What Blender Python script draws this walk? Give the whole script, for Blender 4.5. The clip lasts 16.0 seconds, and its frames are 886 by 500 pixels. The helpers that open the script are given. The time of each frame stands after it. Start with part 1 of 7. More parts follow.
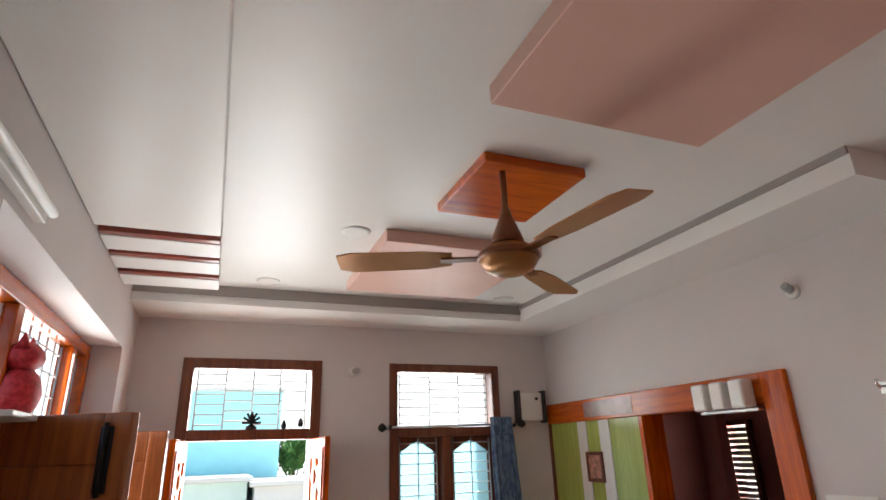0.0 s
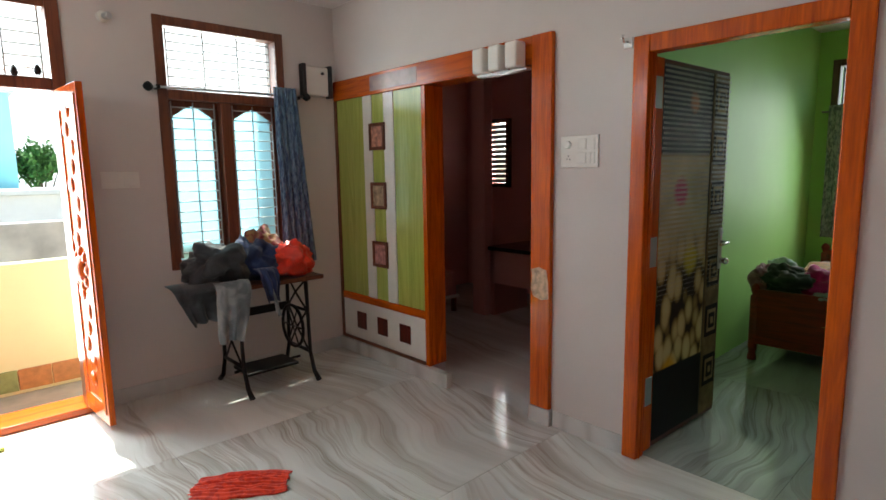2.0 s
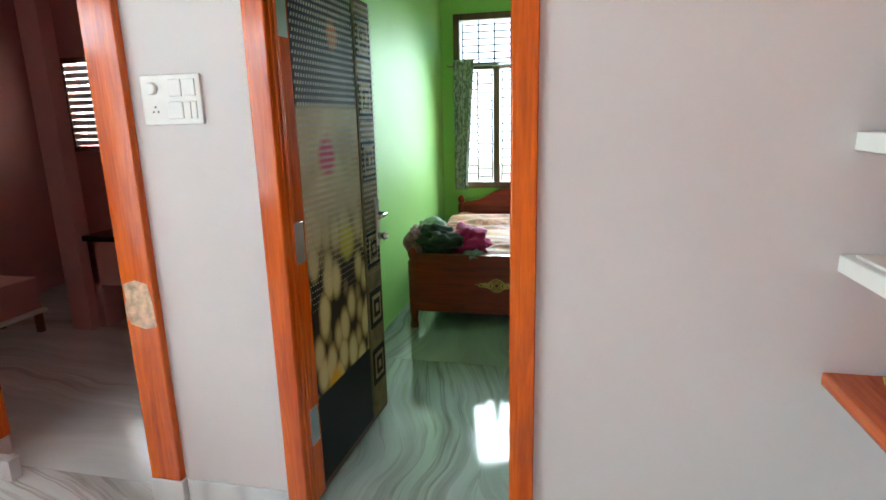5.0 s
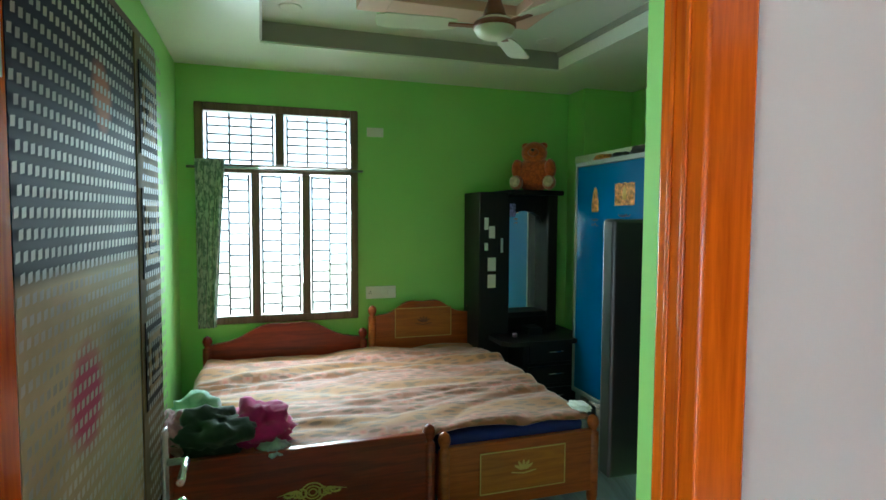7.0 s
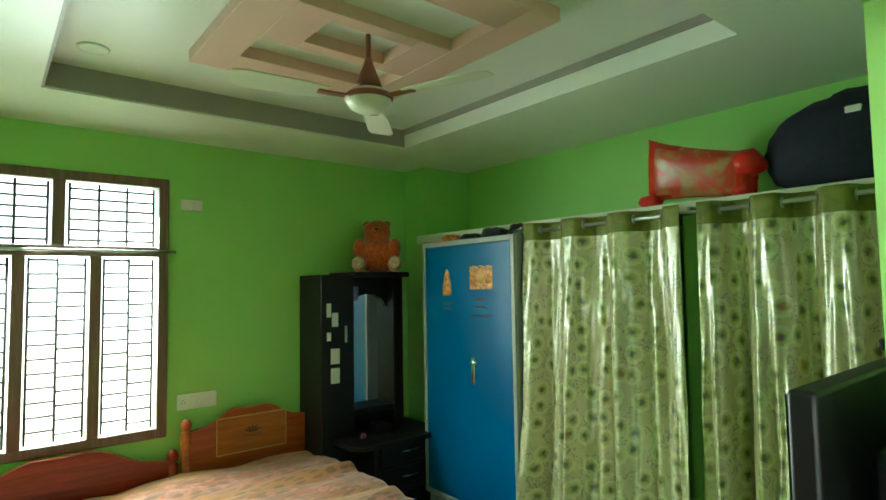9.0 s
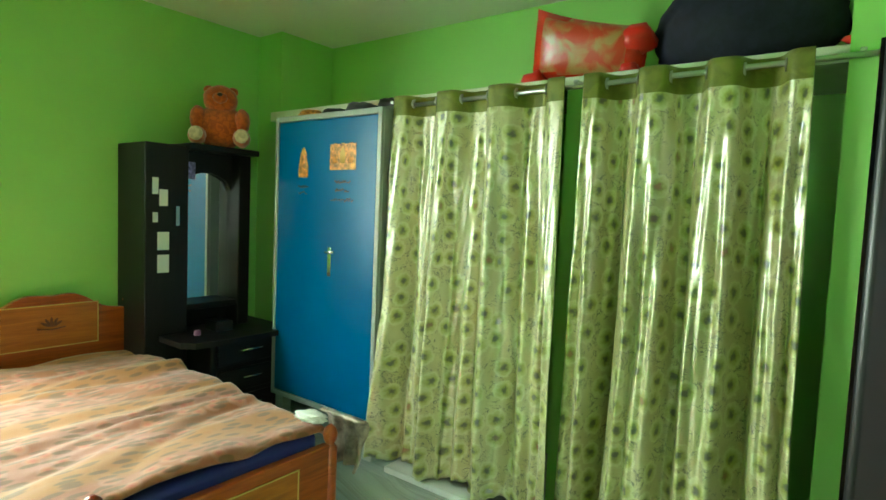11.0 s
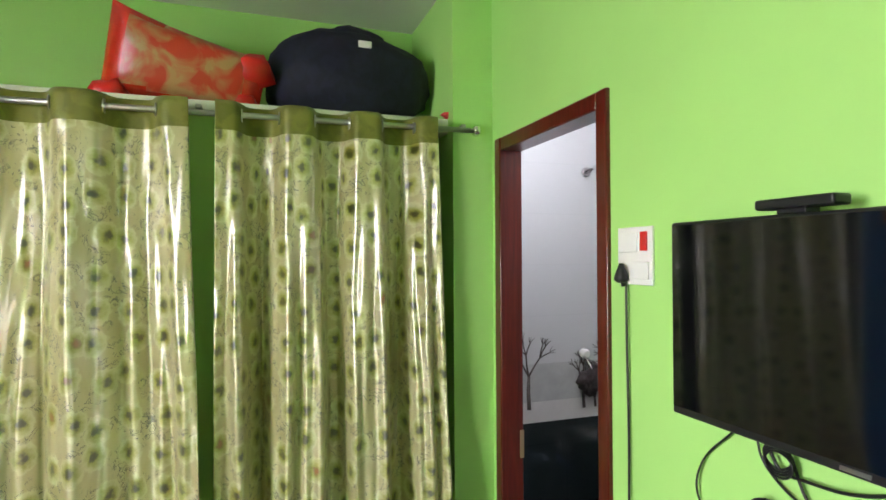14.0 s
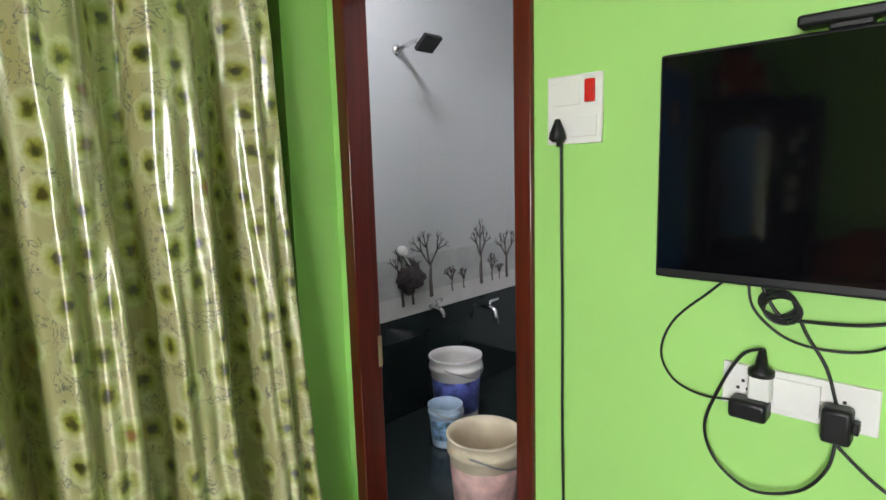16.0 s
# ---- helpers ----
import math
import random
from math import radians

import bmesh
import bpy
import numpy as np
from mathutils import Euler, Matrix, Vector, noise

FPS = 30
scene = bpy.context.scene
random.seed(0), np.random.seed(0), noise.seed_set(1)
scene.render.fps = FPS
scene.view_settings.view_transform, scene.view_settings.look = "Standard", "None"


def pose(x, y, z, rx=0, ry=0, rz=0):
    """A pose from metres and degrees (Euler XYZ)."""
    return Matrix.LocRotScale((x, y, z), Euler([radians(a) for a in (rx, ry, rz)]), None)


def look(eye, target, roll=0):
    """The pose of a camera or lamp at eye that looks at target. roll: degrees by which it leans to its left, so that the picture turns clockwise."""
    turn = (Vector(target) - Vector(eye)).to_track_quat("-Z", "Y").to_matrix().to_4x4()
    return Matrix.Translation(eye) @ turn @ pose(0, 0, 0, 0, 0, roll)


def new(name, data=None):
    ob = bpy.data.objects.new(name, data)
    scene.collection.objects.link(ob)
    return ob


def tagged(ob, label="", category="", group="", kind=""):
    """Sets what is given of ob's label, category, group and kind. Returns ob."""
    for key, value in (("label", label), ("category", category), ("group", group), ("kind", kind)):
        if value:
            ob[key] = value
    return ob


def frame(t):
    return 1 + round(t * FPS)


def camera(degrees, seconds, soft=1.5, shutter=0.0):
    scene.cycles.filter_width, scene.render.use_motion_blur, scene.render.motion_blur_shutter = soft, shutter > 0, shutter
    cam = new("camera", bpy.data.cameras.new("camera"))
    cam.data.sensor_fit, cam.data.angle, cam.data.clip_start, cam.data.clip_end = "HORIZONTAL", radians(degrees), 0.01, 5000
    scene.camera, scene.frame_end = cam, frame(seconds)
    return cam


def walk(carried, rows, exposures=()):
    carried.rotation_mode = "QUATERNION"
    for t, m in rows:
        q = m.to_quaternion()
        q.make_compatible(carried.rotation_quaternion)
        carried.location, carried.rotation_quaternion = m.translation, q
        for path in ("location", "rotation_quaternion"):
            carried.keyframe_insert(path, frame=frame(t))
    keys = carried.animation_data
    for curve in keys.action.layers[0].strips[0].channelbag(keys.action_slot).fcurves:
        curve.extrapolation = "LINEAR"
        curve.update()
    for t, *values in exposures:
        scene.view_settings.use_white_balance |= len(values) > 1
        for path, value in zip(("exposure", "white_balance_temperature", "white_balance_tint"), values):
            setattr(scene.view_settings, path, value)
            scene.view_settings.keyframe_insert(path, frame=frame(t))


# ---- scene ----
cam = camera(76.7, 16.0, soft=1.6)
PATH = [
    (0, (0.751, 0.012, 1.891), (1.452, 1.76, 2.564), -1.8),
    (0.5, (0.633, 0.033, 1.81), (1.408, 1.829, 2.227), -1.9),
    (1, (0.716, 0.01, 1.694), (1.524, 1.836, 1.807), -0.5),
    (1.5, (0.711, 0.057, 1.573), (1.746, 1.767, 1.502), -0.0),
    (2, (0.739, 0.098, 1.487), (2.082, 1.553, 1.208), -0.9),
    (2.5, (0.822, 0.099, 1.469), (2.437, 1.199, 1.039), -1.4),
    (3, (0.902, 0.082, 1.436), (2.658, 0.867, 0.89), -1.6),
    (3.2, (0.939, 0.096, 1.424), (2.724, 0.805, 0.869), -1.8),
    (5.3, (1.849, 0.66, 1.496), (3.789, 0.965, 1.115), -0.9),
    (5.5, (2.051, 0.797, 1.48), (4.016, 0.987, 1.156), -0.7),
    (6, (2.267, 0.951, 1.511), (4.248, 0.88, 1.249), -0.7),
    (6.5, (2.481, 1.096, 1.529), (4.445, 0.76, 1.359), -0.3),
    (7, (2.722, 1.166, 1.629), (4.621, 0.549, 1.513), 0.3),
    (7.5, (2.936, 1.2, 1.681), (4.757, 0.374, 1.674), -0.1),
    (8, (3.086, 1.338, 1.725), (4.77, 0.275, 1.781), -0.6),
    (8.2, (3.124, 1.347, 1.764), (4.757, 0.216, 1.841), -0.9),
    (10.3, (3.529, 1.274, 1.661), (4.982, -0.099, 1.73), 1.1),
    (10.5, (3.549, 1.237, 1.579), (4.969, -0.17, 1.606), 1.9),
    (11, (3.549, 1.069, 1.497), (4.747, -0.527, 1.36), 2.4),
    (11.5, (3.72, 1.005, 1.485), (4.53, -0.787, 1.16), 0.5),
    (12, (3.795, 1.02, 1.345), (4.18, -0.9, 0.955), 2.0),
    (12.5, (3.849, 0.903, 1.332), (4.0, -1.069, 1.034), 3.4),
    (13, (4.116, 0.949, 1.443), (4.022, -1.04, 1.247), 2.9),
    (13.5, (4.344, 0.977, 1.556), (3.97, -0.987, 1.548), 1.2),
    (14, (4.483, 0.89, 1.553), (3.828, -0.999, 1.575), -0.3),
    (14.5, (4.612, 0.845, 1.495), (3.634, -0.898, 1.412), -0.6),
    (15, (4.756, 0.756, 1.411), (3.577, -0.85, 1.236), 0.3),
    (15.5, (4.721, 0.564, 1.388), (3.418, -0.932, 1.136), -0.1),
    (16, (4.682, 0.294, 1.421), (3.246, -1.068, 1.131), -1.6),
]
EXPOSURES = [
    (0, 1.05, 6500, 7), (1.5, 1.15, 6500, 8), (2.0, 1.2, 6350, 0), (2.5, 1.7, 6250, 1), (3.0, 2.2, 6050, -4), (3.2, 2.35, 6000, -5), (5.5, 2.45, 5650, -8),
    (6.0, 2.33, 5650, -11), (6.5, 2.22, 5600, -12), (7.0, 2.2, 5300, -14), (7.5, 2.3, 5050, -16), (8.0, 2.4, 5400, -18), (10.5, 3.0, 6800, -26), (11.0, 3.2, 6450, -22),
    (11.5, 3.5, 6350, -14), (12.0, 3.6, 6200, -2), (12.5, 3.5, 6250, 8), (13.0, 3.35, 6300, 16), (13.5, 3.2, 6400, 22), (14.0, 3.2, 6400, 19), (14.5, 2.98, 6400, 16), (15.0, 3.05, 6400, 15), (15.5, 3.05, 6400, 15), (16.0, 2.9, 6400, 14)]
walk(cam, [(t, look(eye, target, roll)) for t, eye, target, roll in PATH], EXPOSURES)

# ---- light ----
SUN_UP, SUN_TURN = 62.0, 2.0
world = bpy.data.worlds.new("sky")
scene.world = world
world.use_nodes = True
wn = world.node_tree.nodes
sky = wn.new("ShaderNodeTexSky")
sky.sky_type, sky.sun_disc = "NISHITA", False
sky.sun_elevation, sky.sun_rotation = radians(SUN_UP), radians(SUN_TURN)
wn["Background"].inputs["Strength"].default_value = 0.15
world.node_tree.links.new(sky.outputs["Color"], wn["Background"].inputs["Color"])


def lamp(name, kind, m, energy, colour, size=None):
    data = bpy.data.lights.new(name, kind)
    data.energy, data.color = energy, colour
    if kind == "AREA":
        data.shape, data.size, data.size_y = "RECTANGLE", size[0], size[1]
    ob = new(name, data)
    ob.matrix_world = m
    return data


lamp("sun", "SUN", look((0, 0, 0), (0.02, -math.cos(radians(SUN_UP)), -math.sin(radians(SUN_UP)))), 5.0, (1.0, 0.95, 0.86)).angle = radians(0.6)
lamp("daylight_entry", "AREA", look((0.97, 4.42, 1.35), (1.3, 0.0, 1.2)), 22, (0.97, 0.98, 1.0), (0.85, 2.2))
lamp("daylight_front_window", "AREA", look((2.35, 4.42, 1.7), (2.0, 0.0, 1.2)), 10, (0.95, 0.98, 1.0), (0.75, 1.5))
lamp("daylight_side_window", "AREA", look((-0.12, 2.9, 1.6), (3.0, 1.4, 1.6)), 18, (0.97, 0.98, 1.0), (1.3, 1.6))
lamp("daylight_bedroom_window", "AREA", look((7.62, 1.0, 1.62), (5.2, 0.1, 0.0)), 22, (0.98, 0.99, 1.0), (1.05, 1.45)).spread = radians(140)
lamp("daylight_kitchen_window", "AREA", look((6.2, 4.75, 1.75), (4.0, 3.6, 1.0)), 11, (0.96, 0.98, 1.0), (0.3, 0.7))
# Added lamp below the bathroom ceiling; the real source is unseen.
lamp("daylight_bath_vent", "AREA", look((3.2, -1.17, 2.66), (2.4, -1.8, 1.2)), 2.3, (0.92, 0.95, 1.0), (0.16, 0.16))

# ---- helpers of this scene ----
MATS = {}


def material(name, rough=0.5, metal=0.0, **more):
    m = bpy.data.materials.new(name)
    m.use_nodes = True
    b = m.node_tree.nodes["Principled BSDF"]
    b.inputs["Roughness"].default_value, b.inputs["Metallic"].default_value = rough, metal
    for key, value in more.items():
        b.inputs[key.replace("_", " ")].default_value = value
    return m, m.node_tree.nodes, m.node_tree.links, b


def ramp(n, l, fac, stops):
    r = n.new("ShaderNodeValToRGB")
    while len(r.color_ramp.elements) < len(stops):
        r.color_ramp.elements.new(0.5)
    for e, (p, c) in zip(r.color_ramp.elements, stops):
        e.position, e.color = p, (*c, 1)
    l.new(fac, r.inputs["Fac"])
    return r.outputs["Color"]


def coords(n, l, scale=(1, 1, 1), kind="Object", turn=(0, 0, 0)):
    t, m = n.new("ShaderNodeTexCoord"), n.new("ShaderNodeMapping")
    m.inputs["Scale"].default_value, m.inputs["Rotation"].default_value = scale, turn
    l.new(t.outputs[kind], m.inputs["Vector"])
    return m.outputs["Vector"]


def noise_of(n, l, vec, scale, detail=4.0, rough=0.55, warp=0.0):
    t = n.new("ShaderNodeTexNoise")
    t.inputs["Scale"].default_value, t.inputs["Detail"].default_value = scale, detail
    t.inputs["Roughness"].default_value, t.inputs["Distortion"].default_value = rough, warp
    l.new(vec, t.inputs["Vector"])
    return t.outputs["Fac"]


def bump(n, l, b, height, strength, distance=0.01):
    k = n.new("ShaderNodeBump")
    k.inputs["Strength"].default_value, k.inputs["Distance"].default_value = strength, distance
    l.new(height, k.inputs["Height"])
    l.new(k.outputs["Normal"], b.inputs["Normal"])


def mixed(n, l, fac, a, b, mode="MIX"):
    m = n.new("ShaderNodeMix")
    m.data_type, m.blend_type = "RGBA", mode
    for sock, v in ((m.inputs[0], fac), (m.inputs[6], a), (m.inputs[7], b)):
        if isinstance(v, (int, float)):
            sock.default_value = v
        elif isinstance(v, tuple):
            sock.default_value = (*v, 1)
        else:
            l.new(v, sock)
    return m.outputs[2]


def math_of(n, l, op, a, b=0.0):
    m = n.new("ShaderNodeMath")
    m.operation = op
    for sock, v in ((m.inputs[0], a), (m.inputs[1], b)):
        if isinstance(v, (int, float)):
            sock.default_value = v
        else:
            l.new(v, sock)
    return m.outputs[0]


def shade(c, k):
    return tuple(max(0.0, min(1.0, v * k)) for v in c)


def paint(name, c, rough=0.55, vary=0.06, relief=0.08):
    m, n, l, b = material(name, rough)
    v = coords(n, l)
    big, fine = noise_of(n, l, v, 1.3, 5), noise_of(n, l, v, 70, 3)
    l.new(ramp(n, l, big, [(0.3, shade(c, 1 - vary)), (0.7, shade(c, 1 + vary))]), b.inputs["Base Color"])
    bump(n, l, b, fine, relief, 0.004)
    return m


def wood(name, dark, light, rough=0.28, axis=2, scale=1.0, coat=0.4):
    m, n, l, b = material(name, rough, Coat_Weight=coat, Coat_Roughness=0.12)
    b.inputs["Specular IOR Level"].default_value = 0.32
    s = [14 * scale] * 3
    s[axis] = 0.9 * scale
    v = coords(n, l, tuple(s))
    g = noise_of(n, l, v, 1.6, 6, 0.6, 1.2)
    fine = noise_of(n, l, coords(n, l, tuple(k * 5 for k in s)), 2.0, 3)
    f = math_of(n, l, "ADD", math_of(n, l, "MULTIPLY", g, 0.75), math_of(n, l, "MULTIPLY", fine, 0.25))
    l.new(ramp(n, l, f, [(0.32, dark), (0.62, light)]), b.inputs["Base Color"])
    bump(n, l, b, fine, 0.06, 0.003)
    return m


def plain(name, c, rough=0.5, metal=0.0, vary=0.12, scale=9.0, **more):
    m, n, l, b = material(name, rough, metal, **more)
    v = coords(n, l)
    l.new(ramp(n, l, noise_of(n, l, v, scale, 4), [(0.3, shade(c, 1 - vary)), (0.7, shade(c, 1 + vary))]), b.inputs["Base Color"])
    return m


def cloth(name, c, second=None, scale=14.0, rough=0.85, sheen=0.3, stretch=(1, 1, 1)):
    m, n, l, b = material(name, rough, Sheen_Weight=sheen)
    v = coords(n, l, stretch)
    l.new(ramp(n, l, noise_of(n, l, v, scale, 3, 0.5, 0.6), [(0.42, c), (0.58, second or shade(c, 0.7))]), b.inputs["Base Color"])
    bump(n, l, b, noise_of(n, l, v, 300, 2), 0.15, 0.002)
    return m


def marble(name, base, vein, dark, rough=0.07, turn=0.5):
    m, n, l, b = material(name, rough)
    v = coords(n, l, (0.55, 1.35, 1), turn=(0, 0, turn))
    w = n.new("ShaderNodeTexWave")
    w.inputs["Scale"].default_value, w.inputs["Distortion"].default_value = 1.1, 9.0
    w.inputs["Detail"].default_value, w.inputs["Detail Scale"].default_value = 4.0, 0.8
    w.bands_direction = "Y"
    l.new(v, w.inputs["Vector"])
    cloud = noise_of(n, l, v, 1.7, 6, 0.6, 1.5)
    c1 = ramp(n, l, w.outputs["Fac"], [(0.0, vein), (0.16, shade(base, 0.86)), (0.5, base), (1.0, shade(base, 1.06))])
    c2 = ramp(n, l, cloud, [(0.3, dark), (0.5, base), (0.75, shade(base, 1.08))])
    l.new(mixed(n, l, 0.5, c1, c2), b.inputs["Base Color"])
    return m


def slab_marble(name, base, vein, dark, rough=0.07, along="y", offset=(3.1, 5.7, 1.9)):
    """Polished slabs: bundles of fine streaks that flow along one axis, shifted from slab to slab."""
    m, n, l, b = material(name, rough)
    info, tc, add = n.new("ShaderNodeObjectInfo"), n.new("ShaderNodeTexCoord"), n.new("ShaderNodeVectorMath")
    add.operation = "MULTIPLY_ADD"
    l.new(info.outputs["Random"], add.inputs[0])
    add.inputs[1].default_value = offset
    l.new(tc.outputs["Object"], add.inputs[2])
    sep = n.new("ShaderNodeSeparateXYZ")
    l.new(add.outputs[0], sep.inputs[0])
    across, down = (sep.outputs["X"], sep.outputs["Y"]) if along == "y" else (sep.outputs["Y"], sep.outputs["X"])

    def flow(u, v):
        c = n.new("ShaderNodeCombineXYZ")
        l.new(u, c.inputs[0])
        l.new(v, c.inputs[1])
        return c.outputs[0]

    def times(v, k):
        return math_of(n, l, "MULTIPLY", v, k)

    bend = noise_of(n, l, flow(times(across, 0.6), times(down, 0.75)), 1.0, 2.0, 0.4, 0.3)
    ripple = noise_of(n, l, flow(times(across, 2.0), times(down, 2.2)), 1.0, 2.0, 0.5)
    q = math_of(n, l, "ADD", across, math_of(n, l, "ADD", times(bend, 0.95), times(ripple, 0.06)))
    zone = ramp(n, l, noise_of(n, l, flow(times(q, 2.1), times(down, 0.22)), 1.0, 3.0, 0.5), [(0.45, (0.03, 0.03, 0.03)), (0.66, (0.85, 0.85, 0.85))])
    cloud = ramp(n, l, noise_of(n, l, flow(times(q, 4.2), times(down, 0.5)), 1.0, 4.0, 0.6), [(0.36, (0, 0, 0)), (0.66, (1, 1, 1))])
    streak = ramp(n, l, noise_of(n, l, flow(times(q, 9.0), times(down, 0.5)), 1.0, 4.0, 0.65), [(0.46, (0, 0, 0)), (0.60, (0.75, 0.75, 0.75)), (0.72, (1, 1, 1))])
    hair = ramp(n, l, noise_of(n, l, flow(times(q, 26.0), times(down, 0.8)), 1.0, 3.0, 0.6), [(0.52, (0, 0, 0)), (0.60, (0.8, 0.8, 0.8)), (0.68, (0, 0, 0))])
    c = mixed(n, l, cloud, shade(base, 1.08), mixed(n, l, 0.55, base, dark))
    c = mixed(n, l, mixed(n, l, 1.0, streak, zone, "MULTIPLY"), c, mixed(n, l, 0.55, dark, vein))
    c = mixed(n, l, mixed(n, l, 1.0, hair, zone, "MULTIPLY"), c, vein)
    l.new(c, b.inputs["Base Color"])
    return m


def part(name, bm, mat, parent=None, label="", kind=""):
    mesh = bpy.data.meshes.new(name)
    bm.to_mesh(mesh)
    bm.free()
    for k in mat if isinstance(mat, (list, tuple)) else (mat,):
        mesh.materials.append(k)
    ob = new(name, mesh)
    if parent is not None:
        ob.parent = parent
        if parent.type == "EMPTY":
            ob.matrix_parent_inverse = Matrix.Translation(-parent.location)
    return tagged(ob, label, kind=kind)


def thing(name, at, label, category, group="", kind=""):
    ob = new(name)
    ob.location, ob.empty_display_size = at, 0.1
    return tagged(ob, label, category, group, kind)


def solid(name, bm, mat, label, category, group="", kind=""):
    return tagged(part(name, bm, mat), label, category, group, kind)


def box(bm, x0, x1, y0, y1, z0, z1, bevel=0.0, seg=2, m=None, index=0):
    c = Matrix.Translation(((x0 + x1) / 2, (y0 + y1) / 2, (z0 + z1) / 2)) @ Matrix.Diagonal((abs(x1 - x0), abs(y1 - y0), abs(z1 - z0), 1))
    got = bmesh.ops.create_cube(bm, size=1.0, matrix=(m @ c) if m else c)
    faces = {f for v in got["verts"] for f in v.link_faces}
    for f in faces:
        f.material_index = index
    if bevel > 0:
        edges = list({e for v in got["verts"] for e in v.link_edges})
        r = bmesh.ops.bevel(bm, geom=edges, offset=bevel, segments=seg, affect="EDGES", profile=0.5)
        for f in r["faces"]:
            f.material_index = index
            f.smooth = True
    return bm


def boxed(*a, **k):
    return box(bmesh.new(), *a, **k)


def tube(bm, points, radius, sides=8, closed=False, radii=None, index=0):
    """A round rod along the points."""
    pts = [Vector(p) for p in points]
    rings, normal = [], None
    for i, p in enumerate(pts):
        a, b = pts[max(0, i - 1)], pts[min(len(pts) - 1, i + 1)]
        if closed:
            a, b = pts[i - 1], pts[(i + 1) % len(pts)]
        d = (b - a).normalized() if (b - a).length > 1e-9 else Vector((0, 0, 1))
        if normal is None:
            normal = d.orthogonal().normalized()
        normal = (normal - d * normal.dot(d)).normalized()
        side = d.cross(normal)
        r = radii[i] if radii else radius
        rings.append([bm.verts.new(p + r * (math.cos(t) * normal + math.sin(t) * side)) for t in (2 * math.pi * k / sides for k in range(sides))])
    n = len(rings)
    for i in range(n if closed else n - 1):
        for k in range(sides):
            f = bm.faces.new((rings[i][k], rings[i][(k + 1) % sides], rings[(i + 1) % n][(k + 1) % sides], rings[(i + 1) % n][k]))
            f.smooth, f.material_index = True, index
    if not closed:
        for r in (rings[0][::-1], rings[-1]):
            bm.faces.new(r).material_index = index
    return bm


def lathe(bm, at, profile, sides=24, m=None, index=0, smooth=True):
    """A turned body from (radius, height) pairs round z at a point."""
    base = Matrix.Translation(at) @ (m or Matrix.Identity(4))
    rings = [[bm.verts.new(base @ Vector((r * math.cos(2 * math.pi * k / sides), r * math.sin(2 * math.pi * k / sides), z))) for k in range(sides)] for r, z in profile]
    for a, b in zip(rings, rings[1:]):
        for k in range(sides):
            f = bm.faces.new((a[k], a[(k + 1) % sides], b[(k + 1) % sides], b[k]))
            f.smooth, f.material_index = smooth, index
    for ring, flip in ((rings[0], True), (rings[-1], False)):
        bm.faces.new(ring[::-1] if flip else ring).material_index = index
    return bm


def outline(bm, pts, depth, m, index=0, smooth=False):
    """A flat plate with the outline pts (u, v), pushed out by depth along w; m maps u, v, w to the world."""
    a = [bm.verts.new(m @ Vector((u, v, 0))) for u, v in pts]
    b = [bm.verts.new(m @ Vector((u, v, depth))) for u, v in pts]
    n = len(pts)
    for f in [bm.faces.new(a[::-1]), bm.faces.new(b)] + [bm.faces.new((a[i], a[(i + 1) % n], b[(i + 1) % n], b[i])) for i in range(n)]:
        f.material_index = index
    return bm


def blob(bm, at, size, seed, rough=0.25, detail=3, index=0, flat=None):
    """A lumpy soft body: folded cloth, filled bags."""
    got = bmesh.ops.create_icosphere(bm, subdivisions=detail, radius=1.0)
    for v in got["verts"]:
        d = v.co.normalized()
        k = 1 + rough * noise.noise(d * 1.7 + Vector((seed, 0, 0))) + 0.6 * rough * noise.noise(d * 4.5 + Vector((0, seed, 0)))
        k += 0.35 * rough * abs(noise.noise(d * 9 + Vector((0, 0, seed))))
        p = Vector((d.x * size[0], d.y * size[1], d.z * size[2])) * k
        v.co = Vector(at) + p
        if flat is not None and v.co.z < flat:
            v.co.z = flat
    for f in {f for v in got["verts"] for f in v.link_faces}:
        f.smooth, f.material_index = True, index
    return bm


def panel_wall(name, axis, a, b, u0, u1, z0, z1, holes, mat, label, group="walls"):
    """A wall between a and b on its axis, from u0 to u1 along the other, with openings (u0, u1, z0, z1)."""
    us = sorted({u0, u1, *(v for h in holes for v in h[:2])})
    zs = sorted({z0, z1, *(v for h in holes for v in h[2:])})
    bm = bmesh.new()
    for p, q in zip(us, us[1:]):
        run = None
        for r, s in zip(zs, zs[1:]):
            hole = any(h[0] <= (p + q) / 2 <= h[1] and h[2] <= (r + s) / 2 <= h[3] for h in holes)
            if hole:
                run = None
                continue
            run = (run[0], s) if run else (r, s)
            if s == zs[-1] or any(h[0] <= (p + q) / 2 <= h[1] and h[2] <= (s + zs[zs.index(s) + 1]) / 2 <= h[3] for h in holes):
                box(bm, *((a, b, p, q) if axis == "x" else (p, q, a, b)), run[0], run[1])
    return solid(name, bm, mat, label, "wall", group, "structure")


